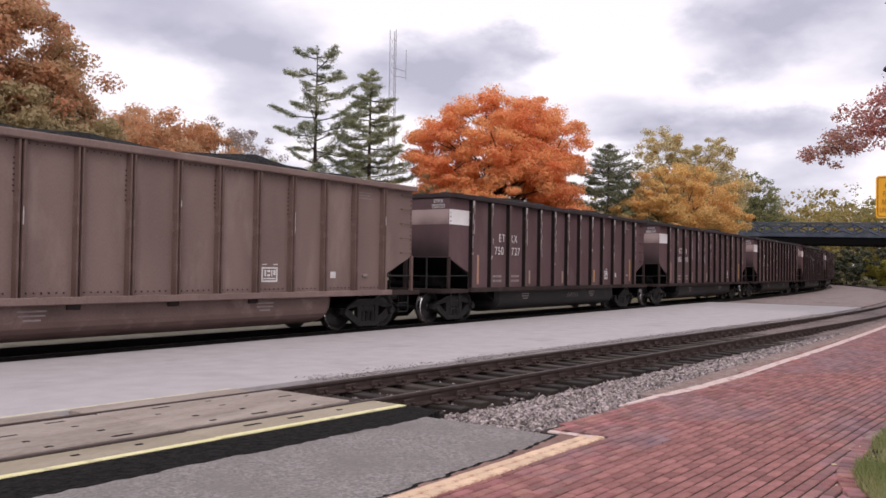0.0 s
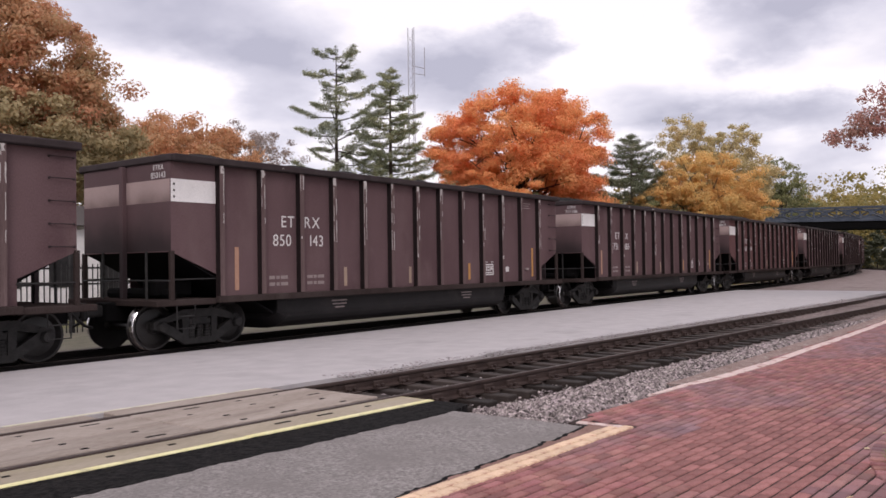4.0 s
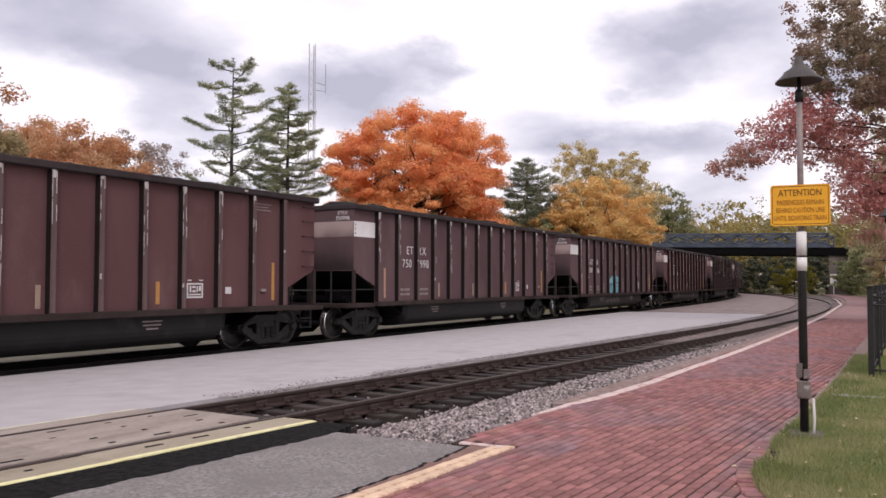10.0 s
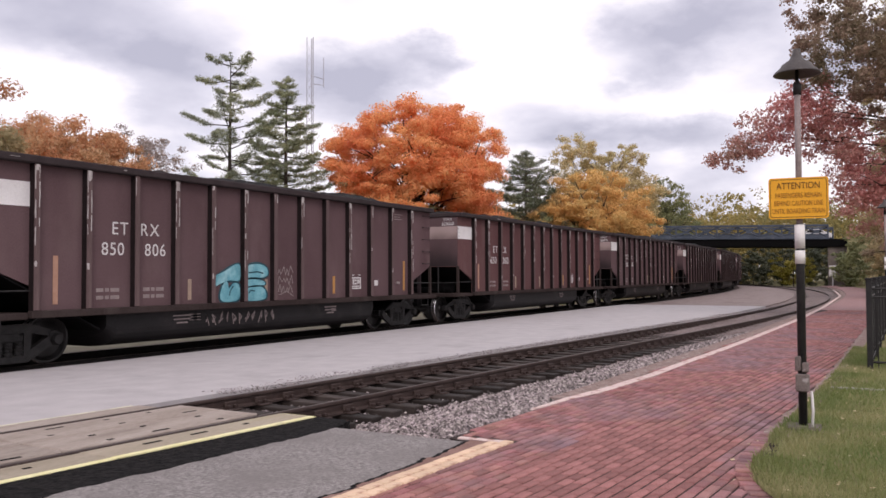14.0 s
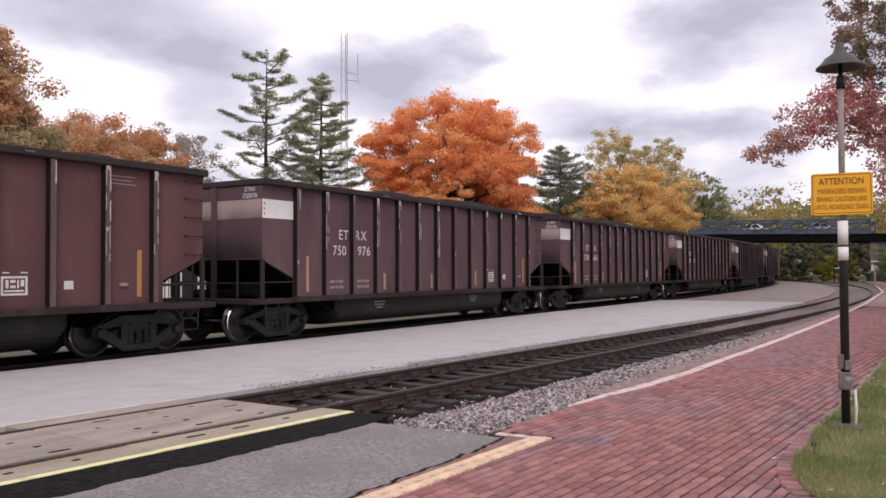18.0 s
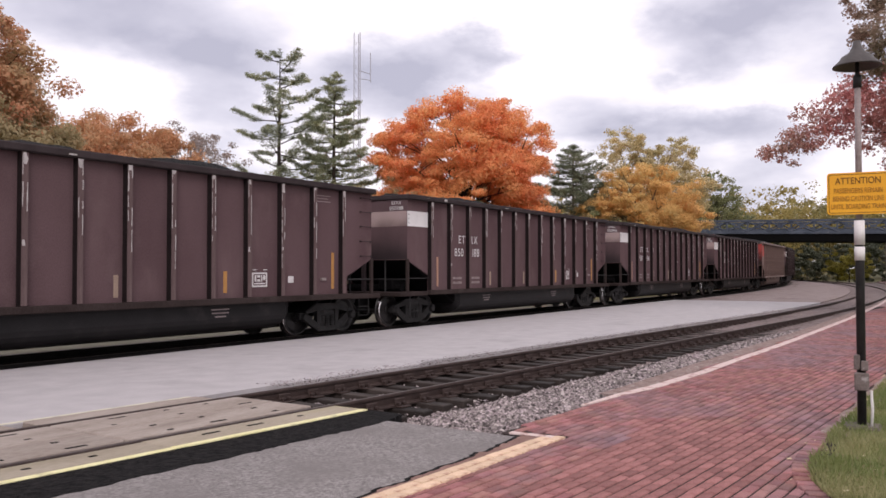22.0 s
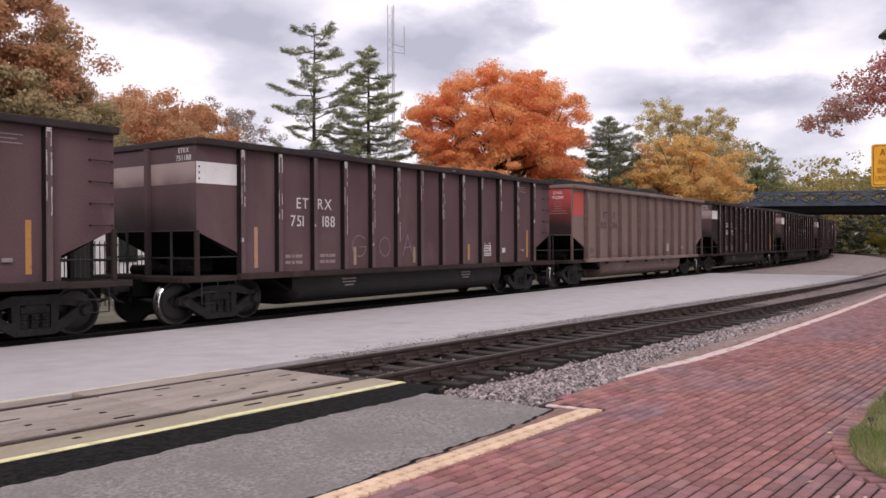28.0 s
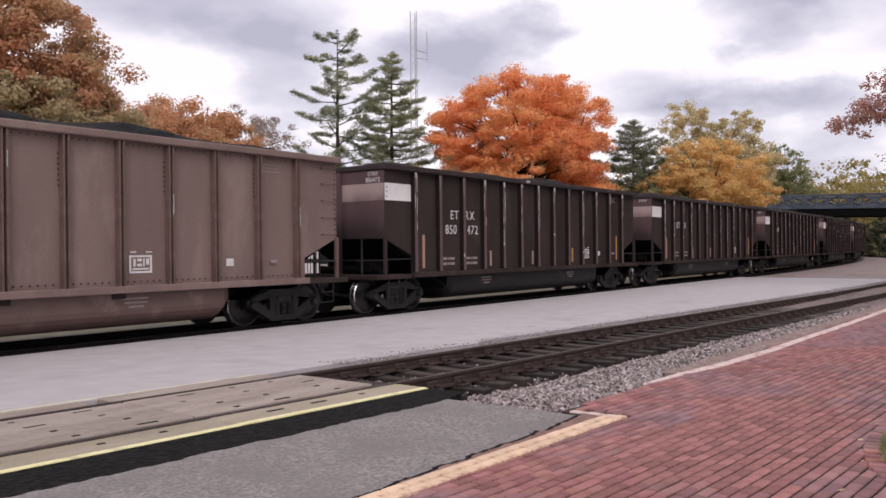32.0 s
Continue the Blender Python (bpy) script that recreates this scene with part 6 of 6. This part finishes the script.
part("shade", Mesh().lathe([(0.0, 3.99), (0.035, 3.985), (0.045, 3.93), (0.075, 3.87), (0.15, 3.82), (0.165, 3.79), (0.23, 3.73), (0.235, 3.715), (0.215, 3.722), (0.15, 3.77), (0.03, 3.80)], 32), M_SHADE, lamp, "dark bell-shaped shade", True)
box = part("junction_box", Mesh().box(-0.115, -0.035, -0.075, 0.055, 0.40, 0.58, 0.01).box(-0.10, -0.04, -0.07, -0.005, 0.60, 0.70, 0.008).box(-0.095, -0.04, 0.005, 0.06, 0.61, 0.76, 0.008), M_BOX, lamp, "weathered grey junction box")
part("conduit", Mesh().tube([(-0.03, -0.09, 0.40), (-0.03, -0.10, 0.2), (-0.05, -0.09, 0.0)], 0.014, 6), M_SLEEVE, lamp, "pale conduit", True)
sign = new("caution_sign")
tagged(sign, "amber caution sign with black lettering bolted to the lamp post", "sign")
sign.matrix_basis = Matrix.Translation((LX - 0.07, LY + 0.0, 2.405)) @ Matrix.Rotation(radians(-83), 4, "Z")


def round_rect(w, h, r, n=5):
    return [(sx * (w / 2 - r) + r * cos(a), sz * (h / 2 - r) + r * sin(a)) for sx, sz, a0 in ((1, 1, 0), (-1, 1, pi / 2), (-1, -1, pi), (1, -1, 3 * pi / 2)) for a in np.linspace(a0, a0 + pi / 2, n)]


part("plate", Mesh().prism(round_rect(0.575, 0.43, 0.03), 0.0, 0.006), M_SIGN, sign)
edge = Mesh()
o1, o2 = round_rect(0.545, 0.40, 0.022), round_rect(0.532, 0.387, 0.018)
edge.v = [(x, -0.0015, z) for x, z in o1] + [(x, -0.0015, z) for x, z in o2]
edge.f = [(i, (i + 1) % 20, 20 + (i + 1) % 20, 20 + i) for i in range(20)]
part("border", edge, M_SIGNINK, sign)
for t, z, s, wide, ink in (("ATTENTION", 0.128, 0.096, 0.415, M_SIGNINK), ("PASSENGERS REMAIN", 0.028, 0.074, 0.445, M_SIGNFINE), ("BEHIND CAUTION LINE", -0.054, 0.074, 0.465, M_SIGNFINE), ("UNTIL BOARDING TRAIN", -0.136, 0.074, 0.50, M_SIGNFINE)):
    me = lettering(t, s, ink)
    span = max(v.co.x for v in me.vertices) - min(v.co.x for v in me.vertices)
    me.transform(Matrix.Diagonal((wide / span, 1, 1, 1)))
    o = part("lettering", me, None, sign)
    o.location = (0, -0.003, z)
    tagged(o, kind="stuff")
part("bracket", Mesh().box(-0.05, 0.05, 0.006, 0.03, -0.15, -0.12).box(-0.05, 0.05, 0.006, 0.03, 0.12, 0.15), M_POSTBLK, sign)
# a second lamp farther down the platform
copy = copy_thing(lamp, pose(30.05, 0.70, 0.0))
copy["label"] = "farther platform lamp post with a bell-shaped shade"

# ---------- iron fence beside the path ----------
fence = new("fence")
tagged(fence, "black iron picket fence beside the brick path", "fence")
bar_me = Mesh().tube([(0, 0, 0.0), (0, 0, 1.42)], 0.011, 5).data("picket", M_POSTBLK)
post_me = Mesh().box(-0.045, 0.045, -0.045, 0.045, -0.15, 1.5, 0.008).box(-0.055, 0.055, -0.055, 0.055, 1.5, 1.54, 0.01).data("post", M_POSTBLK)
fx0, fy0 = 15.5, 0.63
for fd, count in ((Vector((1, 0.0, 0)), 105), (Vector((0.12, -1, 0)).normalized(), 36)):
    for k in range(1, count):
        q = part("picket", post_me if k % 18 == 0 else bar_me, None, fence)
        q.location = (fx0 + fd.x * 0.125 * k, fy0 + fd.y * 0.125 * k, 0)
    e = 0.125 * (count - 1)
    for z in (0.14, 1.22, 1.36):
        part("rail", Mesh().tube([(fx0, fy0, z), (fx0 + fd.x * e, fy0 + fd.y * e, z)], 0.02, 6), M_POSTBLK, fence)
part("post", post_me, None, fence).location = (fx0, fy0, 0)

# ---------- the red-leaved tree over the path and the growth by the abutment ----------
broadleaf("crimson and brown tree overhanging the brick path", (33.0, -3.4, G), 15.0,
          [(0, 9.7, 6.3, 0.9, 0.8, 0.45), (0, 9.0, 6.8, 1.1, 0.9, 0.6), (0, 8.2, 7.3, 1.2, 0.9, 0.9), (0, 7.5, 7.8, 1.4, 0.9, 1.1), (0.3, 6.7, 8.2, 1.5, 1.0, 1.4), (0.5, 5.9, 7.4, 2.0, 1.2, 1.5), (0.5, 5.1, 6.0, 2.0, 1.2, 1.6), (0.5, 4.5, 4.8, 2.0, 1.3, 1.6), (1.0, 2.6, 5.0, 2.6, 2.0, 2.6), (1.5, 1.0, 7.6, 4.0, 3.0, 2.4)],
          L_CRIMSON, 900, 46000, 0.12, 0.42, 0.22, limbs_n=34, shell=0.1, rough=0.18, bark=M_BARK, flat=0.7,
          extra=((L_GREYRED, [(0, 6.3, 9.6, 1.5, 1.1, 1.2), (0, 6.5, 11.6, 1.6, 1.2, 1.6), (0.3, 5.2, 11.0, 2.5, 1.7, 2.6), (0.5, 4.6, 8.8, 2.2, 1.5, 1.5), (0, 2.6, 10.2, 4.0, 3.0, 3.6), (0.5, -2.0, 10.5, 4.5, 4.0, 3.5)], 620, 64000), (L_OLIVE, [(4.5, 3.6, 6.0, 3.0, 1.6, 3.2), (5.0, 3.4, 10.5, 3.0, 1.8, 3.4)], 160, 22000)))
# green bushes beyond the bridge are coloured shade-dark too
for x, y, w, h, lf, lb in ((104, 3.0, 7, 7.2, L_GREEN, "green thicket beside the abutment"), (96, 0.5, 7, 7.0, L_OLIVE, "olive thicket beside the path"), (86, -2, 8, 8.0, L_OLIVE, "olive thicket beside the path"), (110, 6.3, 4, 5.5, L_GREEN, "green thicket beside the abutment"), (74, -4, 8, 8.5, L_BRICKRED, "russet thicket beside the path"), (62, -5, 8, 7, L_OLIVE, "olive thicket beside the path"),
                       (127, 14.6, 6.5, 5.0, L_YBUSH, "yellow-green bush beyond the bridge"), (150, 22, 10, 6.5, L_SHADEGREEN, "green bush coloured shade-dark beyond the bridge"), (146, 30, 10, 7, L_SHADEGREEN, "green bush coloured shade-dark beyond the bridge"), (138, 34, 10, 7, L_SHADEGREEN, "green bush coloured shade-dark beyond the bridge"), (150, 9, 10, 7, L_SHADEGREEN, "green bush coloured shade-dark beyond the bridge"), (170, 14, 14, 9, L_SHADEGREEN, "green bush coloured shade-dark beyond the bridge"), (165, 26, 14, 9, L_SHADEGREEN, "green bush coloured shade-dark beyond the bridge")):
    bush(lb, x, y, w, h, lf, 4200, 0.3)

# Added trees, partly out of view: they close the edge and shade far cars.
for x, y, h, lf, lb in ((60, -3.0, 15, L_OLIVE, "tall olive tree beside the path"), (80, -1.6, 16, L_GREYRED, "tall russet-grey tree beside the path"), (97, -0.2, 15, L_OLIVE, "tall olive tree near the bridge")):
    broadleaf(lb, (x, y, G), h, [(0, 0, h * 0.68, 4.6, 4.6, h * 0.28), (1.0, 0.6, h * 0.42, 4.8, 4.6, h * 0.26), (-1.5, -1.0, h * 0.5, 4.4, 4.4, h * 0.26), (0, 0.5, h * 0.2, 4.4, 4.2, h * 0.18)], lf, 260, 30000, 0.26, 0.95, 0.3, limbs_n=30, shell=0.4)

# ---------- iron fence and a low white building across the freight track ----------
bfence = new("iron_fence")
tagged(bfence, "black iron picket fence across the freight track", "fence")
far_bar = Mesh().tube([(0, 0, -0.4), (0, 0, 1.75)], 0.022, 4).data("picket", M_POSTBLK)
far_post = Mesh().box(-0.07, 0.07, -0.07, 0.07, -0.4, 2.35, 0.01).data("post", M_POSTBLK)
for k in range(280):
    q = part("picket", far_post if k % 14 == 0 else far_bar, None, bfence)
    q.location = (1.5 + 0.17 * k, 24.5 + 0.1 * sin(k * 0.05), 0)
for z in (0.05, 1.1, 1.6):
    part("rail", Mesh().box(1.4, 49.0, 24.47, 24.53, z, z + 0.06), M_POSTBLK, bfence)
shed = new("shed")
tagged(shed, "long low white boarded building with dark windows", "building")
part("wall", Mesh().box(9, 33, 31, 36, -0.4, 3.3, 0.02), M_SIDING, shed)
part("roof", Mesh().prism([(30.6, 3.3), (36.4, 3.3), (33.5, 4.3)], 8.7, 33.3, "x"), M_SHADE, shed)
for k in range(11):
    x = 10.0 + 2.05 * k
    w = part("window" if k % 4 else "door", Mesh().box(x, x + 0.9, 30.96, 31.0, 0.9 if k % 4 else -0.35, 2.3, 0.01), M_POSTBLK, shed)
    part("frame", Mesh().box(x - 0.08, x + 0.98, 30.92, 30.965, 2.3, 2.4), M_SLEEVE, w)
structure(ribbon(lambda x: train_line(x) + 2.5, lambda x: 26.5, list(np.arange(-60, 55, 5.0)), -0.44, -0.36, "verge", M_VERGE), "grassy verge across the freight track", "verge")

# ---------- shoulder of loose stone beside the track ----------


def shoulder_edge(x):
    return brick_top(x) + (0.0 if x < 11 else 0.14)


structure(ribbon(lambda x: shoulder_edge(x) - 0.05, lambda x: max(near_rail(x) - 2.5, shoulder_edge(x) + 0.06), [7.24] + list(np.arange(7.5, 30, 0.5)) + list(np.arange(30, 120, 2.0)), -0.44, -0.15, "stone_shoulder", M_GRAVEL), "bank of loose crushed stone beside the sleepers", "ballast")
structure(ribbon(lambda x: brick_top(x) - 0.02, lambda x: brick_top(x) + 0.40, list(np.arange(10.5, 30, 0.5)) + list(np.arange(30, 118, 2.0)), -0.44, -0.035, "dirt_edge", M_EDGEDIRT), "brown dirt along the edge of the bricks", "dirt")

structure(ribbon(lambda x: grass_line(x) - 0.2, lambda x: grass_line(x) + 0.05 + 0.05 * noise.noise((x * 1.7, 2, 1)), list(np.arange(8.9, 30, 0.2)) + list(np.arange(30, 118, 1.5)), -0.3, 0.006, "lawn_edge", M_EDGEDIRT), "ragged brown dirt along the edge of the lawn", "dirt")

STONE_F = np.array([(0, 1, 2), (0, 2, 3), (0, 3, 4), (0, 4, 1), (5, 2, 1), (5, 3, 2), (5, 4, 3), (5, 1, 4)])
STONE_V = np.array([(0, 0, 1), (1, 0.1, 0.1), (0.1, 1, -0.1), (-1, -0.1, 0.15), (0, -1, 0), (0, 0, -1)], float)


def stones(name, pts, sizes, mat, label):
    """Loose angular stones, one mass."""
    n = len(pts)
    v = STONE_V[None] * (1 + 0.35 * rng.normal(size=(n, 6, 3)).clip(-1, 1)) * sizes[:, None, None]
    v[:, :, 2] *= 0.7
    a = rng.random(n) * 6.28
    c, s = np.cos(a)[:, None], np.sin(a)[:, None]
    v = np.stack([v[:, :, 0] * c - v[:, :, 1] * s, v[:, :, 0] * s + v[:, :, 1] * c, v[:, :, 2]], 2) + pts[:, None, :]
    f = (STONE_F[None] + (np.arange(n) * 6)[:, None, None]).reshape(-1, 3)
    me = bpy.data.meshes.new(name)
    me.from_pydata(v.reshape(-1, 3).tolist(), [], f.tolist())
    me.materials.append(mat)
    return tagged(part(name, me, None), label, "stones", kind="stuff")


pts = []
for x0, x1, n in ((7.25, 12, 14500), (12, 20, 11500), (20, 25, 1800)):
    xs = rng.uniform(x0, x1, n)
    for x in xs:
        lo = shoulder_edge(x) - (0.07 if x < 11 else -0.02)
        hi = max(lo + 0.12, near_rail(x) - 2.3)
        y = rng.uniform(lo, hi)
        u = (y - lo) / max(hi - lo, 0.01)
        pts.append((x, y, -0.13 + 0.07 * sin(pi * min(u * 1.1, 1)) + 0.03 * noise.noise((x * 2, y * 2, 0)) - 0.10 * max(0, u - 0.8) / 0.2))
pts = np.array(pts)
stones("loose_ballast", pts, 0.012 + 0.030 * rng.random(len(pts)) ** 1.6 + 0.00045 * pts[:, 0], M_STONE, "loose grey crushed stone beside the sleepers")
pts = []
for k in range(9000):
    x = 7.6 + 40 * rng.random() ** 1.6
    pts.append((x, near_rail(x) - 0.75 + rng.uniform(-2.0, 1.35), -0.26 + 0.03 * rng.random()))
pts = np.array(pts)
stones("loose_ballast", pts, rng.uniform(0.018, 0.038, len(pts)), M_STONE, "grey crushed stone between the sleepers")

pts = []
for k in range(3600):
    x = 8.5 + 26 * rng.random() ** 1.3
    y = near_rail(x) + 0.2 + 0.5 * rng.random() ** 2.2 + 0.16 * noise.noise((x * 0.8, 0, 6))
    pts.append((x, y, -0.012 + 0.015 * rng.random()))
pts = np.array(pts)
stones("loose_ballast", pts, rng.uniform(0.004, 0.013, len(pts)), M_STONE, "scattered grit along the ragged platform edge")

# ---------- lines painted on the bricks ----------


def smooth_line(points):
    px, py = [p[0] for p in points], [p[1] for p in points]
    return lambda x: float(np.interp(x, px, py))


LINE_PTS = ((9.2, 4.02), (10.2, 3.94), (11.2, 3.79), (13.3, 3.66), (15.2, 3.64), (17.3, 3.58), (20, 3.53), (24.2, 3.50), (30.4, 3.48), (43, 3.66), (64.6, 4.38), (82.7, 6.03), (90, 6.9))
caution_y = smooth_line(LINE_PTS)
structure(ribbon(lambda x: caution_y(x) - min(0.08, 0.03 + 0.03 * (x - 9.2)) + 0.012 * noise.noise((x * 1.5, 0, 2)), lambda x: caution_y(x) + min(0.08, 0.01 + 0.04 * (x - 9.2)) + 0.012 * noise.noise((x * 1.5, 4, 2)), list(np.arange(9.2, 32, 0.25)) + list(np.arange(32, 88, 1.5)), -0.005, 0.007, "caution_line", M_CAUTION), "worn pale caution line along the brick edge", "line")

# ---------- paving bricks ----------
BL, BW, BS = 0.205, 0.102, -0.072


def brick_data(l, w, seed):
    r = random.Random(seed)
    m = Mesh()
    c = 0.008
    j = lambda: r.uniform(-0.0015, 0.0015)  # noqa: E731
    lo = [(sx * l / 2, sy * w / 2, -0.05) for sx, sy in ((-1, -1), (1, -1), (1, 1), (-1, 1))]
    mid = [(x + j(), y + j(), -0.008) for x, y, z in lo]
    top = [(x * (1 - 2 * c / l), y * (1 - 2 * c / w), 0.0 + j()) for x, y, z in lo]
    m.add(lo + mid + top, [(8, 9, 10, 11)] + [(a, (a + 1) % 4, 4 + (a + 1) % 4, 4 + a) for a in range(4)] + [(4 + a, 4 + (a + 1) % 4, 8 + (a + 1) % 4, 8 + a) for a in range(4)])
    return m


paving = new("paving")
structure(paving, "red brick platform paving laid in running bond", "paving")
variants = [brick_data(BL - 0.011, BW - 0.018, k).data("brick", M_BRICK) for k in range(5)]
rest = Mesh()
made = 0
yaw_b = atan2(BS, 1)
cy, sy = cos(yaw_b), sin(yaw_b)
for row in range(-48, 53):
    v0 = row * BW
    for col in range(-36, 222):
        u = (col + (0.5 if row % 2 else 0.0)) * BL + 0.02 * noise.noise((row * 3.1, 0, 0))
        x, y = u * cy - v0 * sy, 0.7 + u * sy + v0 * cy
        if x < -5.5 or x > 40 or lawn_gap(x, y) < 0.04 or y > brick_top(x) - 0.01 or y < -3.1:
            continue
        if x < 7.42 and y > 3.42 + (7.36 - x) * 0.045:
            continue
        z = 0.004 * noise.noise((x * 1.3, y * 1.3, 0)) + random.uniform(-0.0025, 0.0025)
        a = yaw_b + random.uniform(-0.012, 0.012)
        if made < 300 and 5.6 < x < 8.6 and 1.5 < y < 2.9:
            q = part("brick", variants[made % 5], None, paving)
            q.location, q.rotation_euler = (x, y, z), (random.uniform(-0.006, 0.006), random.uniform(-0.004, 0.004), a)
            made += 1
        else:
            b = brick_data(BL - 0.011, BW - 0.018, row * 99 + col)
            c, s = cos(a), sin(a)
            rest.add([(x + p[0] * c - p[1] * s, y + p[0] * s + p[1] * c, z + p[2]) for p in b.v], b.f)
# soldier course round the lawn
border = [(6.0, -2.8 + 0.112 * k) for k in range(29)]
border += [(7.9 - 1.9 * cos(q), 0.43 + 0.85 * sin(q)) for q in np.cumsum([0.112 / hypot(1.9 * sin(k * 0.07), 0.85 * cos(k * 0.07)) for k in range(17)])]
border += [(x, grass_line(x)) for x in np.arange(border[-1][0] + 0.11, 9.0, 0.112)]
for (x, y), (x2, y2) in zip(border, border[1:]):
    a = atan2(y2 - y, x2 - x) + random.uniform(-0.05, 0.05)
    b = brick_data(0.095, 0.14, int(x * 100))
    c, s = cos(a), sin(a)
    ox, oy, z = x - s * 0.02, y + c * 0.02, random.uniform(0.010, 0.020)
    rest.add([(ox + p[0] * c - p[1] * s, oy + p[0] * s + p[1] * c, z + p[2]) for p in b.v], b.f)
me = bpy.data.meshes.new("bricks")
me.from_pydata(rest.v, [], rest.f)
me.materials.append(M_BRICKS)
tagged(part("bricks", me, None, paving), kind="stuff")
structure(ribbon(lambda x: grass_line(x) - 0.1, brick_top, list(np.arange(40, 118, 1.0)), -0.1, 0.001, "far_paving", M_FARBRICK), "red brick paving far along the platform", "paving")
# painted bricks of the yellow corner mark
mark = new("corner_mark")
structure(mark, "worn orange-yellow corner mark painted on bricks", "line")
for r in range(2):
    for k in range(54):
        x = 7.27 - 0.207 * k - 0.10 * (r % 2)
        y = 3.435 + r * 0.112 + (7.36 - x) * 0.045
        q = part("painted_brick", Mesh().box(-0.097, 0.097, -0.049, 0.049, -0.03, 0.006, 0.006), M_TSTRIPE, mark)
        q.location, q.rotation_euler = (x, y, random.uniform(0.005, 0.009)), (0, 0, -0.045)
structure(ribbon(lambda x: 3.60 + (7.36 - x) * 0.045, lambda x: max(3.61 + (7.36 - x) * 0.045, crack(x) - 0.045), list(np.arange(-4, 7.3, 0.03)), -0.05, 0.0, "dirty_brick_edge", M_EDGEBRICK), "dirt-covered row of bricks beside the asphalt", "paving")
# the open gap's shadow is drawn as a flat dark strip
structure(ribbon(lambda x: crack(x) - 0.05, lambda x: crack(x) + 0.012 + 0.012 * noise.noise((x * 23, 1, 1)), list(np.arange(-4, 7.3, 0.03)), -0.05, -0.0095, "open_crack", M_TAR), "flat dark strip for the shadow in the asphalt crack", "crack")
for k in range(3):
    q = part("painted_brick", Mesh().box(-0.04, 0.04, -0.093, 0.093, -0.03, 0.006, 0.006), M_CAUTION, mark)
    q.location, q.rotation_euler = (7.345 - 0.005 * k, 3.50 + 0.19 * k, 0), (0, 0, 0.04)

# ---------- grass blades, fallen leaves, a concrete strip in the lawn ----------
n = 110000
bx = 6.0 + 14 * rng.random(n) ** 1.5
by = np.array([grass_line(x) - 0.04 for x in bx]) - 5.5 * rng.random(n) ** 1.2
keep = [lawn_gap(x, y) < -0.02 and (noise.noise((x * 0.8, y * 0.8, 3)) > -0.35 or rng.random() < 0.4) for x, y in zip(bx, by)]
bx, by = bx[keep], by[keep]
n = len(bx)
bz0 = np.array([-0.03 + 0.05 + 0.028 * noise.noise((x * 0.9, y * 0.9, 0)) for x, y in zip(bx, by)])
h = rng.uniform(0.025, 0.075, n)
ang = rng.random(n) * 6.28
wv = np.stack([np.cos(ang), np.sin(ang), np.zeros(n)], 1) * 0.0045
lean = rng.normal(size=(n, 3)) * 0.025
lean[:, 2] = 0
p0 = np.stack([bx, by, bz0 - 0.01], 1)
up = np.stack([np.zeros(n), np.zeros(n), h], 1)
tagged(part("grass", quads("grass", np.stack([p0 - wv, p0 + wv, p0 + up + lean + wv * 0.3, p0 + up + lean - wv * 0.3], 1), M_BLADES), None), "short green and straw-coloured grass on the lawn", "grass", kind="stuff")
n = 320
lx = 4.5 + 16 * rng.random(n) ** 1.3
ly = np.array([grass_line(x) + 0.1 if x > 6.0 else 1.2 for x in lx]) - 3.4 * rng.random(n) ** 1.2 + 0.04
lz = np.where(ly > np.array([grass_line(x) for x in lx]), 0.012, 0.06)
lp = np.stack([lx, ly, lz], 1)
a = rng.normal(size=(n, 3)) * np.array([1, 1, 0.25])
a /= np.linalg.norm(a, axis=1)[:, None]
b = np.cross(a, np.array([0, 0, 1.0])) + rng.normal(size=(n, 3)) * 0.15
s = rng.uniform(0.012, 0.038, n)[:, None]
tagged(part("fallen_leaves", quads("fallen_leaves", np.stack([lp - a * s, lp + b * s * 0.6, lp + a * s, lp - b * s * 0.6], 1), L_FALLEN), None), "scattered tan fallen leaves on lawn and bricks", "leaves", kind="stuff")
structure(part("kerb_strip", Mesh().box(12.66, 12.80, -4.5, 1.02, -0.05, 0.045, 0.01), M_CONC), "narrow pale concrete strip across the lawn", "kerb")

motions()
